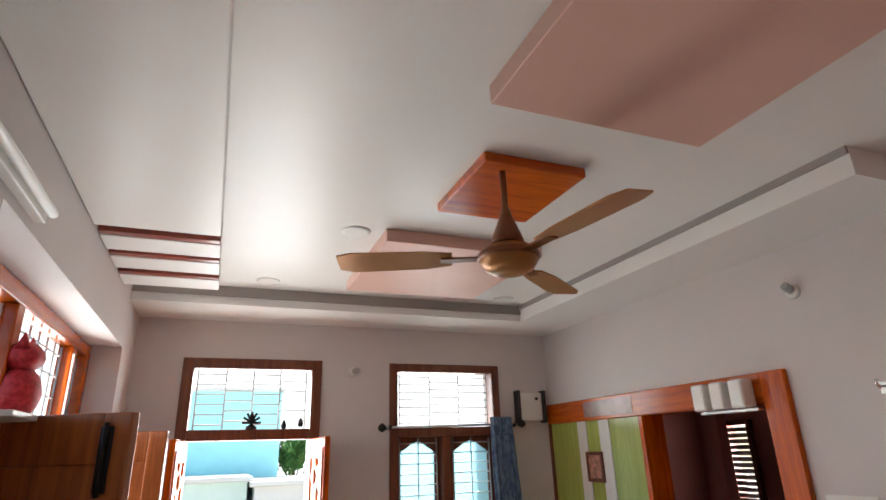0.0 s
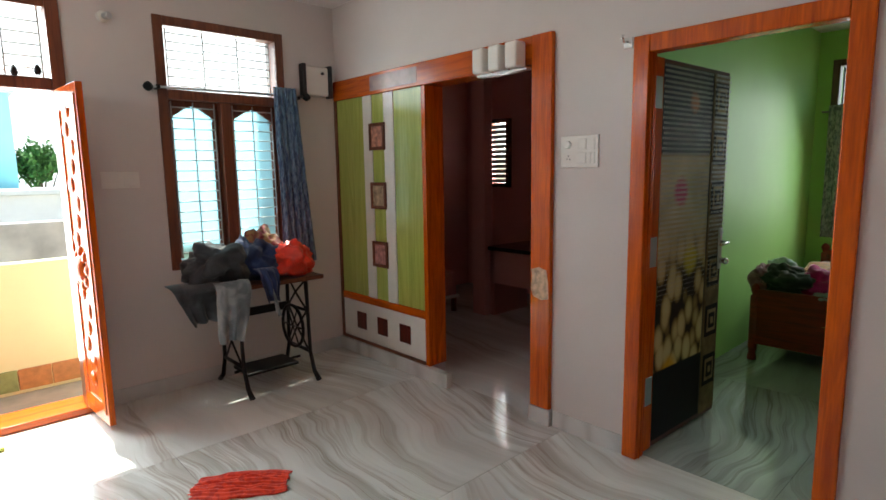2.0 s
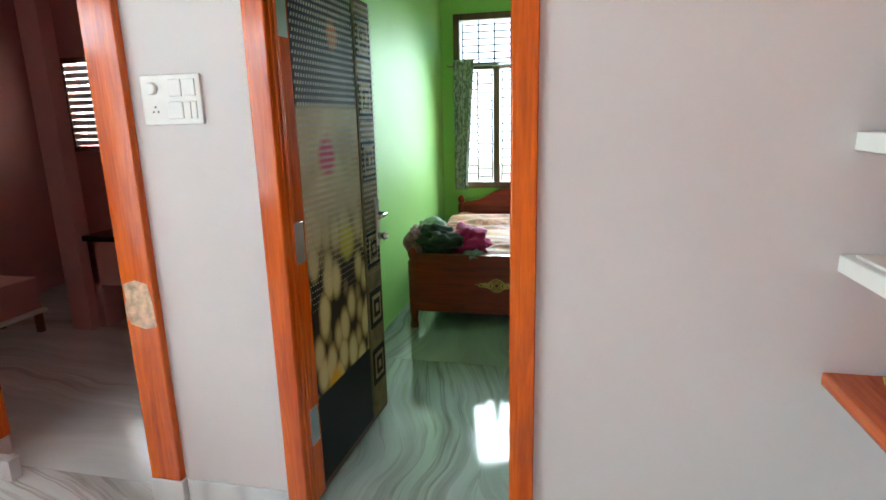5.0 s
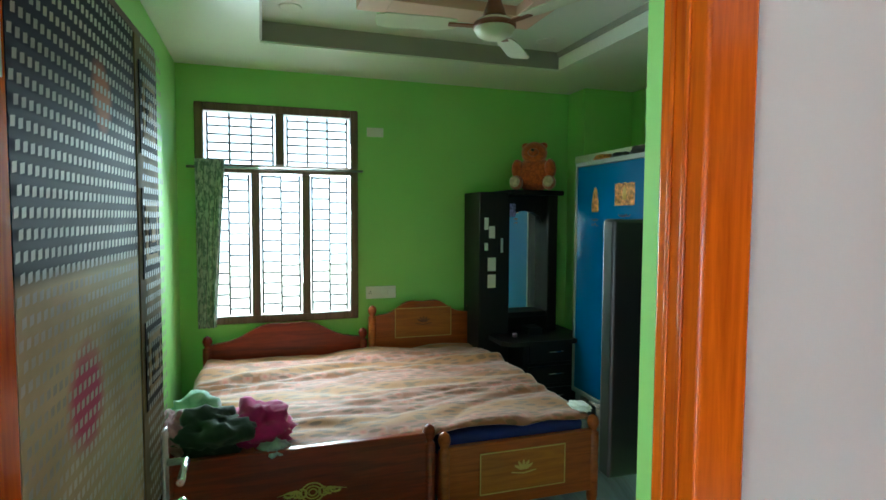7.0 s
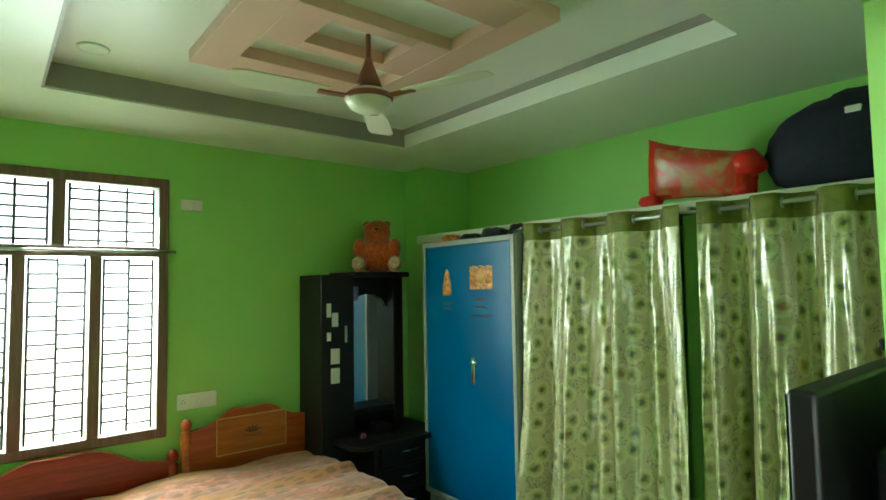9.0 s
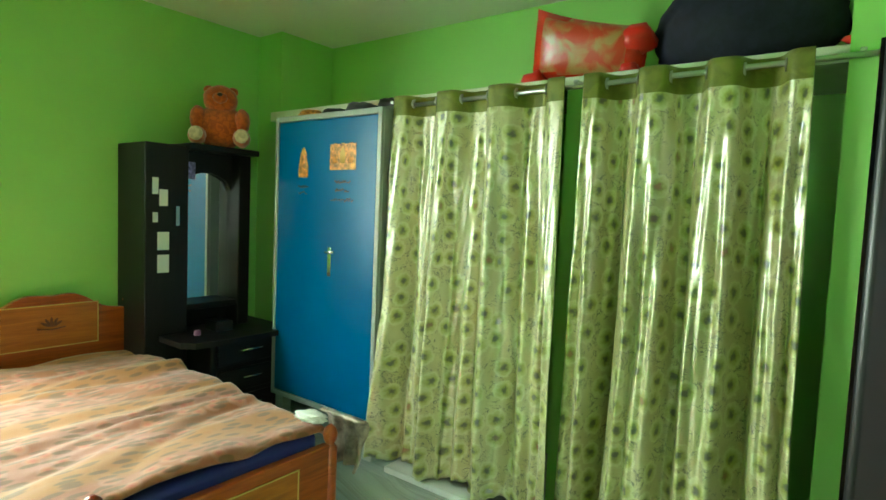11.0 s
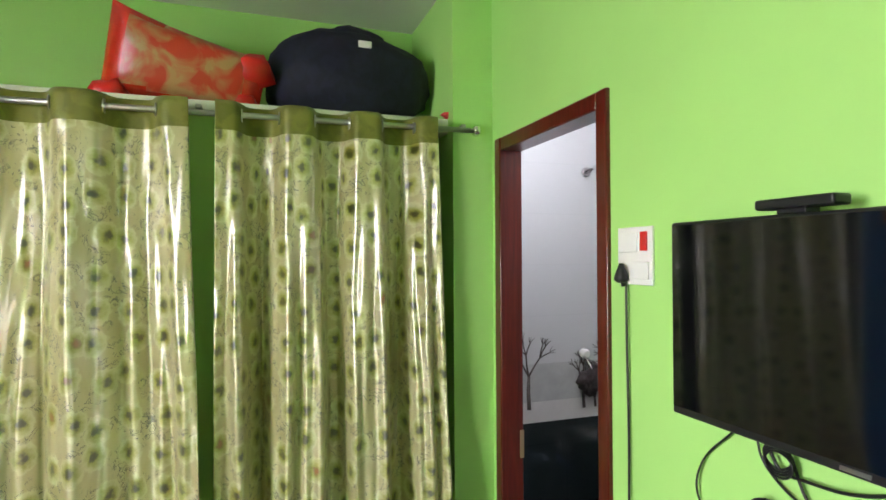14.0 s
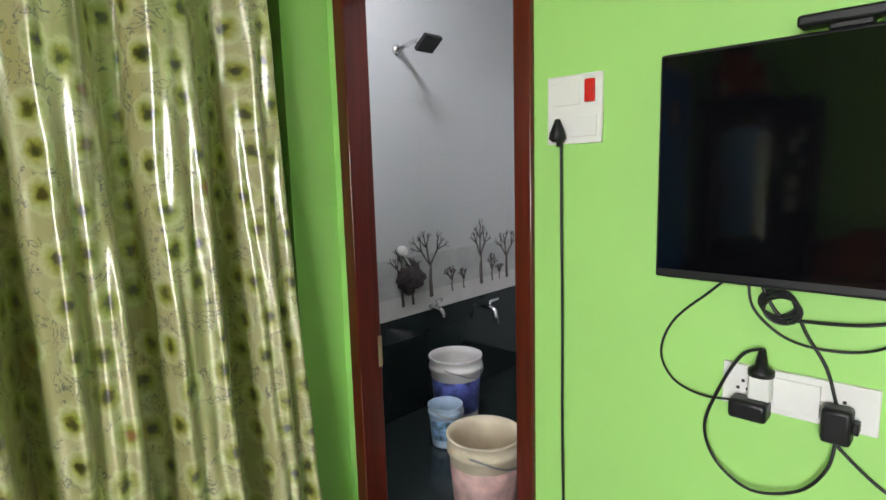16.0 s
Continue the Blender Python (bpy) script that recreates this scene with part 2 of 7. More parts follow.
# ---- materials ----
HALL = paint("hall_wall_paint", (0.67, 0.625, 0.605), 0.5, 0.05)
GREEN = paint("green_wall_paint", (0.375, 0.70, 0.185), 0.55, 0.05)
KITCHEN = paint("pink_kitchen_paint", (0.58, 0.28, 0.25), 0.5)
WHITE = paint("white_ceiling_paint", (0.80, 0.79, 0.76), 0.38, 0.03, 0.04)
STEP_SHADE_GROUT = paint("step_shade_grout_grey", (0.33, 0.30, 0.28), 0.5)
PINK = paint("peach_ceiling_paint", (0.70, 0.44, 0.36), 0.45, 0.05)
FLOOR = slab_marble("marble_floor", (0.74, 0.77, 0.75), (0.34, 0.30, 0.25), (0.53, 0.55, 0.53))
FLOOR_BED = slab_marble("bedroom_marble_floor", (0.42, 0.48, 0.47), (0.17, 0.17, 0.14), (0.24, 0.29, 0.27), 0.07, "x")
SKIRT = marble("marble_skirting", (0.66, 0.67, 0.66), (0.45, 0.45, 0.44), (0.5, 0.52, 0.52), 0.15)
ORANGE = wood("varnished_teak", (0.34, 0.040, 0.001), (0.72, 0.135, 0.002), 0.22, coat=0.22)
TEAK_X = wood("varnished_teak_level", (0.30, 0.038, 0.002), (0.60, 0.115, 0.003), 0.22, axis=0, coat=0.22)
TEAK_Y = wood("varnished_teak_beam", (0.30, 0.038, 0.002), (0.60, 0.115, 0.003), 0.22, axis=1, coat=0.22)
DARKWOOD = wood("dark_window_wood", (0.085, 0.022, 0.010), (0.20, 0.06, 0.025), 0.35)
MAROON = wood("maroon_painted_wood", (0.055, 0.006, 0.003), (0.12, 0.013, 0.006), 0.3)
BEDWOOD = wood("bed_rosewood", (0.085, 0.005, 0.002), (0.27, 0.022, 0.004), 0.3, axis=1)
BLACKWOOD = wood("black_dresser_wood", (0.003, 0.0025, 0.0025), (0.007, 0.005, 0.005), 0.5, coat=0.03)
IRON = plain("window_grill_iron", (0.55, 0.56, 0.55), 0.45, 0.3)
BLACKIRON = plain("black_cast_iron", (0.012, 0.011, 0.012), 0.45, 0.6)
CHROME = plain("chrome", (0.75, 0.75, 0.76), 0.12, 1.0, 0.03)
STEEL = plain("dull_steel", (0.5, 0.5, 0.5), 0.32, 1.0, 0.06)
PLASTIC = plain("white_switch_plastic", (0.80, 0.79, 0.75), 0.35, 0, 0.03)
BLACKPLASTIC = plain("black_plastic", (0.007, 0.007, 0.008), 0.42)
RED = plain("red_plastic", (0.65, 0.02, 0.015), 0.3)

# ---- structure: hall ----
XR, XT, YF, YB = 3.30, 3.44, 4.137, -0.53   # hall side wall, its bedroom face, front wall, back wall
XL, XW, YG, YC = 0.22, 7.35, 1.76, -1.50     # left wall, bedroom window wall, bedroom's far side, wardrobe wall
TOP = 2.90



def slab_floor(name, x0, x1, y0, y1, dx, dy, mat, label, gap=0.0012):
    """A floor of large polished slabs on a bed of grout."""
    t = thing(name, ((x0 + x1) / 2, (y0 + y1) / 2, -0.1), label, "floor", kind="structure")
    part("grout_bed", boxed(x0, x1, y0, y1, -0.12, -0.004), STEP_SHADE_GROUT, t)
    nx, ny = max(1, round((x1 - x0) / dx)), max(1, round((y1 - y0) / dy))
    for i in range(nx):
        for j in range(ny):
            a, b = x0 + (x1 - x0) * i / nx, x0 + (x1 - x0) * (i + 1) / nx
            c, d = y0 + (y1 - y0) * j / ny, y0 + (y1 - y0) * (j + 1) / ny
            part("slab", boxed(a + gap, b - gap, c + gap, d - gap, -0.02, 0.0), mat, t)


slab_floor("floor_hall", -0.2, XR + 0.06, YB - 0.1, YF + 0.25, 1.75, 1.25, FLOOR, "polished white marble slab floor with grey veins")
slab_floor("floor_bedroom", XR + 0.06, 7.6, -2.2, YG + 0.06, 1.45, 1.0, FLOOR_BED, "polished grey green marble slab floor")
bm = boxed(XR + 0.06, 6.6, YG + 0.06, 5.4, -0.12, 0.0)
solid("floor_kitchen", bm, FLOOR, "marble floor of the dark kitchen", "floor", kind="structure")
bm = boxed(1.2, XT - 0.08, -2.13, YB - 0.1, -0.12, -0.005)
solid("floor_bathroom", bm, plain("dark_bath_floor", (0.02, 0.028, 0.028), 0.2), "dark green black bathroom floor", "floor", kind="structure")

panel_wall("wall_front", "y", YF, YF + 0.23, -0.2, XR + 0.14, 0, 3.0, [(0.555, 1.40, 0, 2.50), (1.96, 2.82, 0.85, 2.50)], HALL, "pale lilac front wall with the entrance door")
panel_wall("wall_side", "x", XR, XT, YB, YF, 0, 3.0, [(0.60, 1.46, 0, 2.06), (2.02, 3.02, 0, 2.17)], HALL, "pale lilac plaster wall with two doorways")
panel_wall("wall_left", "x", XL - 0.26, XL, YB - 0.5, YF, 0, 3.0, [(1.55, 3.65, 0, 2.50)], HALL, "pale lilac wall with a deep window recess")
solid("wall_back", boxed(-0.2, XR, YB - 0.1, YB, 0, 3.0), HALL, "pale lilac back wall behind the counter", "wall", "walls", "structure")
# bedroom faces
panel_wall("wall_bedroom_door", "x", XT, XT + 0.012, -1.50, YG, 0, 2.77, [(0.60, 1.46, 0, 2.06), (-1.30, -0.59, 0, 2.03)], GREEN, "bright green bedroom wall with the television")
panel_wall("wall_bath_side", "x", XT - 0.075, XT, -2.13, YB, 0, 2.77, [(-1.30, -0.59, 0, 2.03)], HALL, "wall between bathroom and bedroom")
panel_wall("wall_window", "x", XW, XW + 0.23, -2.2, YG + 0.1, 0, 3.0, [(0.44, 1.60, 0.83, 2.46)], GREEN, "bright green bedroom wall with a barred window")
solid("wall_bedroom_far", boxed(XT, XW, YG, YG + 0.06, 0, 2.95), GREEN, "bright green bedroom side wall", "wall", "walls", "structure")
solid("wall_wardrobe", boxed(XT + 0.012, 7.07, -2.14, -2.04, 0, 2.95), GREEN, "green wall with curtained wardrobe niches and loft", "wall", "walls", "structure")
solid("wall_wardrobe", boxed(XT + 0.012, 3.64, -2.04, -1.40, 0, 2.95), GREEN, "green wall with curtained wardrobe niches and loft", "wall", "walls", "structure")
solid("wall_wardrobe", boxed(4.58, 4.715, -2.04, -1.41, 0, 2.10), GREEN, "green wall with curtained wardrobe niches and loft", "wall", "walls", "structure")
solid("wall_wardrobe", boxed(5.64, 5.74, -2.04, YC, 0, 2.10), GREEN, "green wall with curtained wardrobe niches and loft", "wall", "walls", "structure")
solid("wall_wardrobe", boxed(7.07, XW, -2.2, -1.55, 0, 2.95), GREEN, "green wall with curtained wardrobe niches and loft", "wall", "walls", "structure")
solid("loft_slab", boxed(3.64, 7.07, -2.04, -1.46, 2.10, 2.165, 0.004), paint("loft_white_edge", (0.74, 0.76, 0.62), 0.5), "white edged loft slab above the wardrobe niches", "loft", kind="structure")

# ceilings
bm = bmesh.new()
box(bm, -0.2, XR, YB - 0.1, YF, TOP, 3.0)
box(bm, XL, XR, 3.66, YF, 2.785, TOP)
box(bm, 2.82, XR, 1.15, 3.66, 2.785, TOP)
solid("ceiling_hall", bm, WHITE, "white stepped false ceiling of the hall", "ceiling", kind="structure")
# The step's upright edge: its shade is put into the strips' grey colour.
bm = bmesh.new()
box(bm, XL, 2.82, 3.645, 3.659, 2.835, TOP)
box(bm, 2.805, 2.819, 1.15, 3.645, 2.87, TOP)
solid("ceiling_cove_edge", bm, STEP_SHADE_GROUT, "upright edge of the stepped ceiling, its shade coloured in grey", "ceiling edge", kind="structure")
bm = bmesh.new()
box(bm, XT, XW, -2.2, YG, TOP, 3.0)
box(bm, 6.64, XW, -2.04, YG, 2.765, TOP)
box(bm, XT, 6.64, 1.16, YG, 2.765, TOP)
box(bm, XT, 6.64, -2.04, -1.03, 2.765, TOP)
box(bm, XT, 4.25, -1.03, 1.16, 2.765, TOP)
solid("ceiling_bedroom", bm, WHITE, "white stepped false ceiling of the bedroom", "ceiling", kind="structure")
# Bedroom step edges, likewise strips coloured grey as shade.
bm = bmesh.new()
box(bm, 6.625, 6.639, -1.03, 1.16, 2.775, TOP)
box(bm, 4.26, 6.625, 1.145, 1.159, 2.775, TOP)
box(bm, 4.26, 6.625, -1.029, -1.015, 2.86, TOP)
solid("ceiling_cove_edge_bedroom", bm, STEP_SHADE_GROUT, "upright edge of the stepped ceiling, its shade coloured in grey", "ceiling edge", kind="structure")
solid("ceiling_bathroom", boxed(1.2, XT - 0.076, -2.13, YB - 0.1, 2.7, 2.8), WHITE, "plain white bathroom ceiling", "ceiling", kind="structure")
solid("ceiling_kitchen", boxed(XT, 6.6, YG + 0.06, 5.4, 2.8, 2.95), KITCHEN, "dark kitchen ceiling", "ceiling", kind="structure")

# hanging ceiling panels
STRIPRED = wood("red_strip_wood", (0.16, 0.020, 0.010), (0.30, 0.045, 0.022), 0.35, axis=0)
for x0, x1, y0, y1, z, mat, label in (
        (XL + 0.004, 0.70, YB, 2.45, 2.785, WHITE, "white dropped ceiling panel along the wall"),
        (1.41, 2.20, 0.10, 1.25, 2.835, PINK, "peach painted dropped ceiling panel"),
        (1.43, 2.28, 2.42, 3.32, 2.835, PINK, "peach painted dropped ceiling panel near the front wall")):
    solid("ceiling_panel", boxed(x0, x1, y0, y1, z, TOP, 0.004), mat, label, "ceiling panel", kind="structure")
solid("ceiling_panel", boxed(1.56, 1.99, 1.60, 2.08, 2.86, TOP, 0.006), TEAK_X, "square varnished wood ceiling panel above the fan", "ceiling panel", kind="structure")
for y in (2.52, 2.80, 3.10):
    solid("ceiling_panel", boxed(XL + 0.004, 0.70, y + 0.046, y + 0.23, 2.785, TOP, 0.003), WHITE, "narrow white dropped panel between red strips", "ceiling panel", kind="structure")
    solid("ceiling_strip", boxed(XL + 0.004, 0.698, y, y + 0.045, 2.789, TOP, 0.003), STRIPRED, "dark red wooden ceiling strip", "ceiling strip", "strips on the ceiling", "structure")

# skirting
for a in ((1.50, 3.28, YF - 0.012, YF), (0.24, 0.50, YF - 0.012, YF)):
    solid("baseboard", boxed(*a, 0, 0.10, 0.003), SKIRT, "marble skirting along the wall", "skirting", kind="structure")
for a in ((XR - 0.012, XR, 1.50, 1.95), (XR - 0.012, XR, YB, 0.55), (XR - 0.05, XR, 2.80, YF)):
    solid("baseboard", boxed(*a, 0, 0.10, 0.003), SKIRT, "marble skirting along the wall", "skirting", kind="structure")
solid("baseboard", boxed(1.2, XR - 0.012, YB, YB + 0.012, 0, 0.10, 0.003), SKIRT, "marble skirting along the wall", "skirting", kind="structure")
solid("baseboard", boxed(XT + 0.012, 3.64, -1.40, -1.388, 0, 0.10, 0.003), SKIRT, "marble skirting of the bedroom", "skirting", kind="structure")
solid("baseboard", boxed(XT + 0.012, XT + 0.024, -0.55, 0.52, 0, 0.10, 0.003), SKIRT, "marble skirting of the bedroom", "skirting", kind="structure")
solid("threshold", boxed(3.64, 5.64, -2.04, -1.24, 0.0, 0.035, 0.004), SKIRT, "low marble step under the wardrobe curtains", "step", kind="structure")


# ---- doors and windows ----
def frame_x(name, x0, x1, y0, y1, z1, w, mat, label, bottom=False, z0=0.0):
    """A door or window frame in a wall across x."""
    t = thing(name, ((x0 + x1) / 2, (y0 + y1) / 2, z0), label, "door frame" if z0 == 0 else "window frame", kind="structure")
    part("jamb", boxed(x0, x1, y0, y0 + w, z0, z1, 0.006), mat, t)
    part("jamb", boxed(x0, x1, y1 - w, y1, z0, z1, 0.006), mat, t)
    part("head", boxed(x0 + 0.002, x1 - 0.002, y0 + w, y1 - w, z1 - w, z1, 0.006), mat, t)
    if bottom:
        part("sill", boxed(x0 + 0.002, x1 - 0.002, y0 + w, y1 - w, z0, z0 + w, 0.006), mat, t)
    return t


def frame_y(name, y0, y1, x0, x1, z1, w, mat, label, bottom=False, z0=0.0, category="window frame"):
    t = thing(name, ((x0 + x1) / 2, (y0 + y1) / 2, z0), label, category, kind="structure")
    part("jamb", boxed(x0, x0 + w, y0, y1, z0, z1, 0.006), mat, t)
    part("jamb", boxed(x1 - w, x1, y0, y1, z0, z1, 0.006), mat, t)
    part("head", boxed(x0 + w, x1 - w, y0 + 0.002, y1 - 0.002, z1 - w, z1, 0.006), mat, t)
    if bottom:
        part("sill", boxed(x0 + w, x1 - w, y0 + 0.002, y1 - 0.002, z0, z0 + w, 0.006), mat, t)
    return t


def grill(parent, fixed, axis, u0, u1, z0, z1, cols, rows, r=0.005, stagger=True):
    """Window bars: uprights, and short level bars in steps between them."""
    def p(u, z):
        return (fixed, u, z) if axis == "x" else (u, fixed, z)
    us = [u0 + (u1 - u0) * k / cols for k in range(cols + 1)]
    for u in us:
        part("bar", tube(bmesh.new(), [p(u, z0), p(u, z1)], r, 6), IRON, parent)
    for i in range(cols):
        bm = bmesh.new()
        for k in range(rows):
            z = z0 + (z1 - z0) * (k + 0.5 + (0.35 if stagger and i % 2 else 0)) / rows
            if z < z1 - 0.01:
                tube(bm, [p(us[i], z), p(us[i + 1], z)], r * 0.9, 6)
        part("crossbars", bm, IRON, parent)


# bedroom doorway with orange varnished frame and its leaf
fb = frame_x("door_frame_bedroom", XR - 0.022, 3.363, 0.57, 1.50, 2.10, 0.08, ORANGE, "orange varnished teak frame of the bedroom doorway")
for x, d in ((XR + 0.006, 0.005), (XR + 0.034, 0.004)):
    part("rebate_bead", boxed(x, x + 0.008, 0.6495, 0.6495 + d, 0.0, 2.02, 0.002), ORANGE, fb)
    part("rebate_bead", boxed(x, x + 0.008, 1.4205 - d, 1.4205, 0.0, 2.02, 0.002), ORANGE, fb)
tb = frame_x("door_frame_bathroom", XT - 0.08, XT + 0.026, -1.352, -0.538, 2.062, 0.057, MAROON, "dark maroon frame of the bathroom doorway")
part("strike_plate", boxed(XT - 0.081, XT - 0.062, -1.2952, -1.2938, 0.68, 0.80, 0.001), plain("dull_brass", (0.36, 0.27, 0.16), 0.5, 0.3), tb, "pale metal strike plate")
for a in ((0.598, 0.604, 0, 2.056), (1.456, 1.462, 0, 2.056)):
    solid("door_reveal", boxed(3.3635, XT + 0.011, *a), GREEN, "green painted reveal of the bedroom doorway", "reveal", kind="structure")

# ---- hall: entrance, windows ----
t = frame_y("door_frame_entrance", YF - 0.02, YF + 0.10, 0.52, 1.435, 2.525, 0.07, DARKWOOD, "dark wooden entrance frame with barred fanlight", category="door frame")
part("transom", boxed(0.59, 1.365, YF - 0.018, YF + 0.098, 1.99, 2.06, 0.006), DARKWOOD, t)
grill(t, YF + 0.04, "y", 0.62, 1.335, 2.06, 2.455, 4, 6)
part("doorstep", boxed(0.53, 1.43, YF - 0.03, YF + 0.23, 0.0, 0.045, 0.008), TEAK_X, t, "yellow varnished doorstep")


def carved_leaf(hx, y0, sign, angle, label):
    """A carved entrance leaf, hinged at (hx, y0) and swung into the hall; its outer face is carved."""
    w, h = 0.43, 1.95
    t = thing("door_leaf", (hx, y0, 0.04), label, "door", "entrance door leaves")
    m = Matrix.Translation((hx, y0, 0.045)) @ Matrix.Rotation(radians(angle), 4, "Z")
    part("panel", boxed(0, w, -0.018, 0.018, 0, h, 0.004, m=m), ORANGE, t)
    face = 0.018 * sign
    for u0, u1, v0, v1 in ((0.03, 0.09, 0.06, h - 0.06), (w - 0.09, w - 0.03, 0.06, h - 0.06), (0.09, w - 0.09, 0.06, 0.13), (0.09, w - 0.09, h - 0.13, h - 0.06), (0.09, w - 0.09, 0.86, 0.96)):
        part("moulding", boxed(u0, u1, face - 0.008, face + 0.008, v0, v1, 0.004, m=m), ORANGE, t)
    bm = bmesh.new()
    for k in range(16):
        v = 0.24 + k * 0.105
        if 0.8 < v < 1.0:
            continue
        got = bmesh.ops.create_uvsphere(bm, u_segments=10, v_segments=6, radius=1, matrix=m @ Matrix.Translation((w / 2 + 0.05 * math.sin(k * 2.1), face, v)) @ Matrix.Diagonal((0.055, 0.014, 0.05, 1)))
    got = bmesh.ops.create_uvsphere(bm, u_segments=14, v_segments=8, radius=1, matrix=m @ Matrix.Translation((w / 2, face, 0.91)) @ Matrix.Diagonal((0.10, 0.045, 0.085, 1)))
    for k in range(8):
        a = k * math.pi / 4
        bmesh.ops.create_uvsphere(bm, u_segments=8, v_segments=6, radius=1, matrix=m @ Matrix.Translation((w / 2 + 0.11 * math.cos(a), face, 0.91 + 0.10 * math.sin(a))) @ Matrix.Diagonal((0.035, 0.022, 0.035, 1)))
    for f in bm.faces:
        f.smooth = True
    part("carving", bm, ORANGE, t, "carved flower relief")
    return t


carved_leaf(0.585, YF - 0.02, 1, -96, "carved orange teak entrance leaf, standing open")
carved_leaf(1.385, YF - 0.02, -1, -86, "carved orange teak entrance leaf, standing open")

t = thing("toran_ornament", (0.98, YF - 0.03, 2.06), "small dark metal door ornament above the entrance", "ornament")
bm = bmesh.new()
for k in range(7):
    a = radians(k * 30)
    tube(bm, [(0.98, YF - 0.03, 2.10), (0.98 + 0.06 * math.cos(a), YF - 0.035, 2.10 + 0.07 * math.sin(a))], 0.008, 6)
lathe(bm, (0.98, YF - 0.03, 2.06), [(0.035, 0), (0.035, 0.015), (0.012, 0.03), (0.02, 0.07), (0.004, 0.11)], 10)
part("figure", bm, BLACKIRON, t)
for x, z in ((1.19, 2.085), (1.30, 2.10)):
    part("stud", lathe(bmesh.new(), (x, YF - 0.03, z - 0.03), [(0.012, 0), (0.02, 0.02), (0.012, 0.045), (0.004, 0.06)], 8), BLACKIRON, t)

t = frame_y("window_front", YF - 0.015, YF + 0.10, 1.94, 2.845, 2.52, 0.062, DARKWOOD, "dark wooden hall window with iron bars", True, 0.84)
part("transom", boxed(2.002, 2.783, YF - 0.013, YF + 0.098, 1.99, 2.055, 0.006), DARKWOOD, t)
part("mullion", boxed(2.345, 2.425, YF - 0.013, YF + 0.098, 0.902, 1.99, 0.006), DARKWOOD, t)
grill(t, YF + 0.045, "y", 2.03, 2.755, 2.06, 2.455, 3, 7)
grill(t, YF + 0.045, "y", 2.03, 2.32, 0.91, 1.98, 2, 15, stagger=False)
grill(t, YF + 0.045, "y", 2.45, 2.755, 0.91, 1.98, 2, 15, stagger=False)
for x0, x1 in ((2.003, 2.345), (2.425, 2.782)):
    pts = [(x0, 1.99), (x0, 1.84)]
    for k in range(13):
        a = math.pi * k / 12
        pts.append(((x0 + x1) / 2 - (x1 - x0 - 0.08) / 2 * math.cos(a), 1.86 + 0.085 * math.sin(a) + 0.012 * math.cos(4 * a)))
    pts += [(x1, 1.84), (x1, 1.99)]
    m = Matrix(((1, 0, 0, 0), (0, 0, 1, YF + 0.055), (0, 1, 0, 0), (0, 0, 0, 1)))
    part("arched_rail", outline(bmesh.new(), pts, 0.03, m), DARKWOOD, t)
    part("stile", boxed(x0, x0 + 0.04, YF + 0.055, YF + 0.085, 0.91, 1.86, 0.003), DARKWOOD, t)
    part("stile", boxed(x1 - 0.04, x1, YF + 0.055, YF + 0.085, 0.91, 1.86, 0.003), DARKWOOD, t)
GLASS = material("frosted_glass", 0.45, Transmission_Weight=0.75, IOR=1.2, Base_Color=(0.22, 0.40, 0.46, 1))[0]
for x0, x1, z0, z1 in ((2.0, 2.35, 0.9, 1.99), (2.42, 2.79, 0.9, 1.99)):
    pane = part("pane", boxed(x0, x1, YF + 0.066, YF + 0.071, z0, z1), GLASS, t, "frosted pale blue glass")
    pane.visible_shadow = False


def folds(bm, x0, x1, b0, b1, y, z0, z1, count, amp, seed, nx=90, nz=26, index=0, axis="y", hem=0.0):
    """A hanging cloth: top from x0 to x1, foot from b0 to b1, with folds that deepen downwards."""
    rows = []
    for j in range(nz + 1):
        f = j / nz
        row = []
        for i in range(nx + 1):
            s = i / nx
            k = s + 0.035 * noise.noise(Vector((s * 4 + seed, f * 1.6, 3))) * (0.3 + f)
            a = amp * (0.35 + 0.65 * f)
            d = a * math.sin(2 * math.pi * count * k + seed) + 0.45 * a * math.sin(2 * math.pi * count * 2.3 * k + 2 * seed + 1.5 * f)
            d += 0.5 * a * noise.noise(Vector((s * 14 + seed, f * 5, 1)))
            x = (x0 + (x1 - x0) * k) * (1 - f) + (b0 + (b1 - b0) * k) * f
            z = z1 + (z0 - z1) * f
            if hem and j == nz:
                z += hem * (math.sin(9 * s + seed) + 0.8 * noise.noise(Vector((s * 11, seed, 0))))
            row.append(bm.verts.new((x, y + d, z) if axis == "y" else (y + d, x, z)))
        rows.append(row)
    for a, b in zip(rows, rows[1:]):
        for i in range(nx):
            q = bm.faces.new((a[i], a[i + 1], b[i + 1], b[i]))
            q.smooth, q.material_index = True, index
    return bm


def thicken(ob, t=0.003):
    k = ob.modifiers.new("thickness", "SOLIDIFY")
    k.thickness = t
    return ob


t = thing("curtain_rod", (2.42, YF - 0.06, 2.06), "dark metal curtain rod with round finials over the window", "curtain rod")
part("rod", tube(bmesh.new(), [(1.88, YF - 0.06, 2.055), (2.99, YF - 0.06, 2.07)], 0.009, 8), STEEL, t)
for x, z in ((1.87, 2.055), (3.0, 2.07)):
    part("finial", lathe(bmesh.new(), (x, YF - 0.06, z - 0.03), [(0.008, 0), (0.028, 0.015), (0.032, 0.03), (0.02, 0.05), (0.005, 0.06)], 12), BLACKIRON, t)
for x in (1.93, 2.93):
    part("bracket", boxed(x - 0.012, x + 0.012, YF - 0.07, YF, 2.045, 2.07, 0.003), BLACKIRON, t)
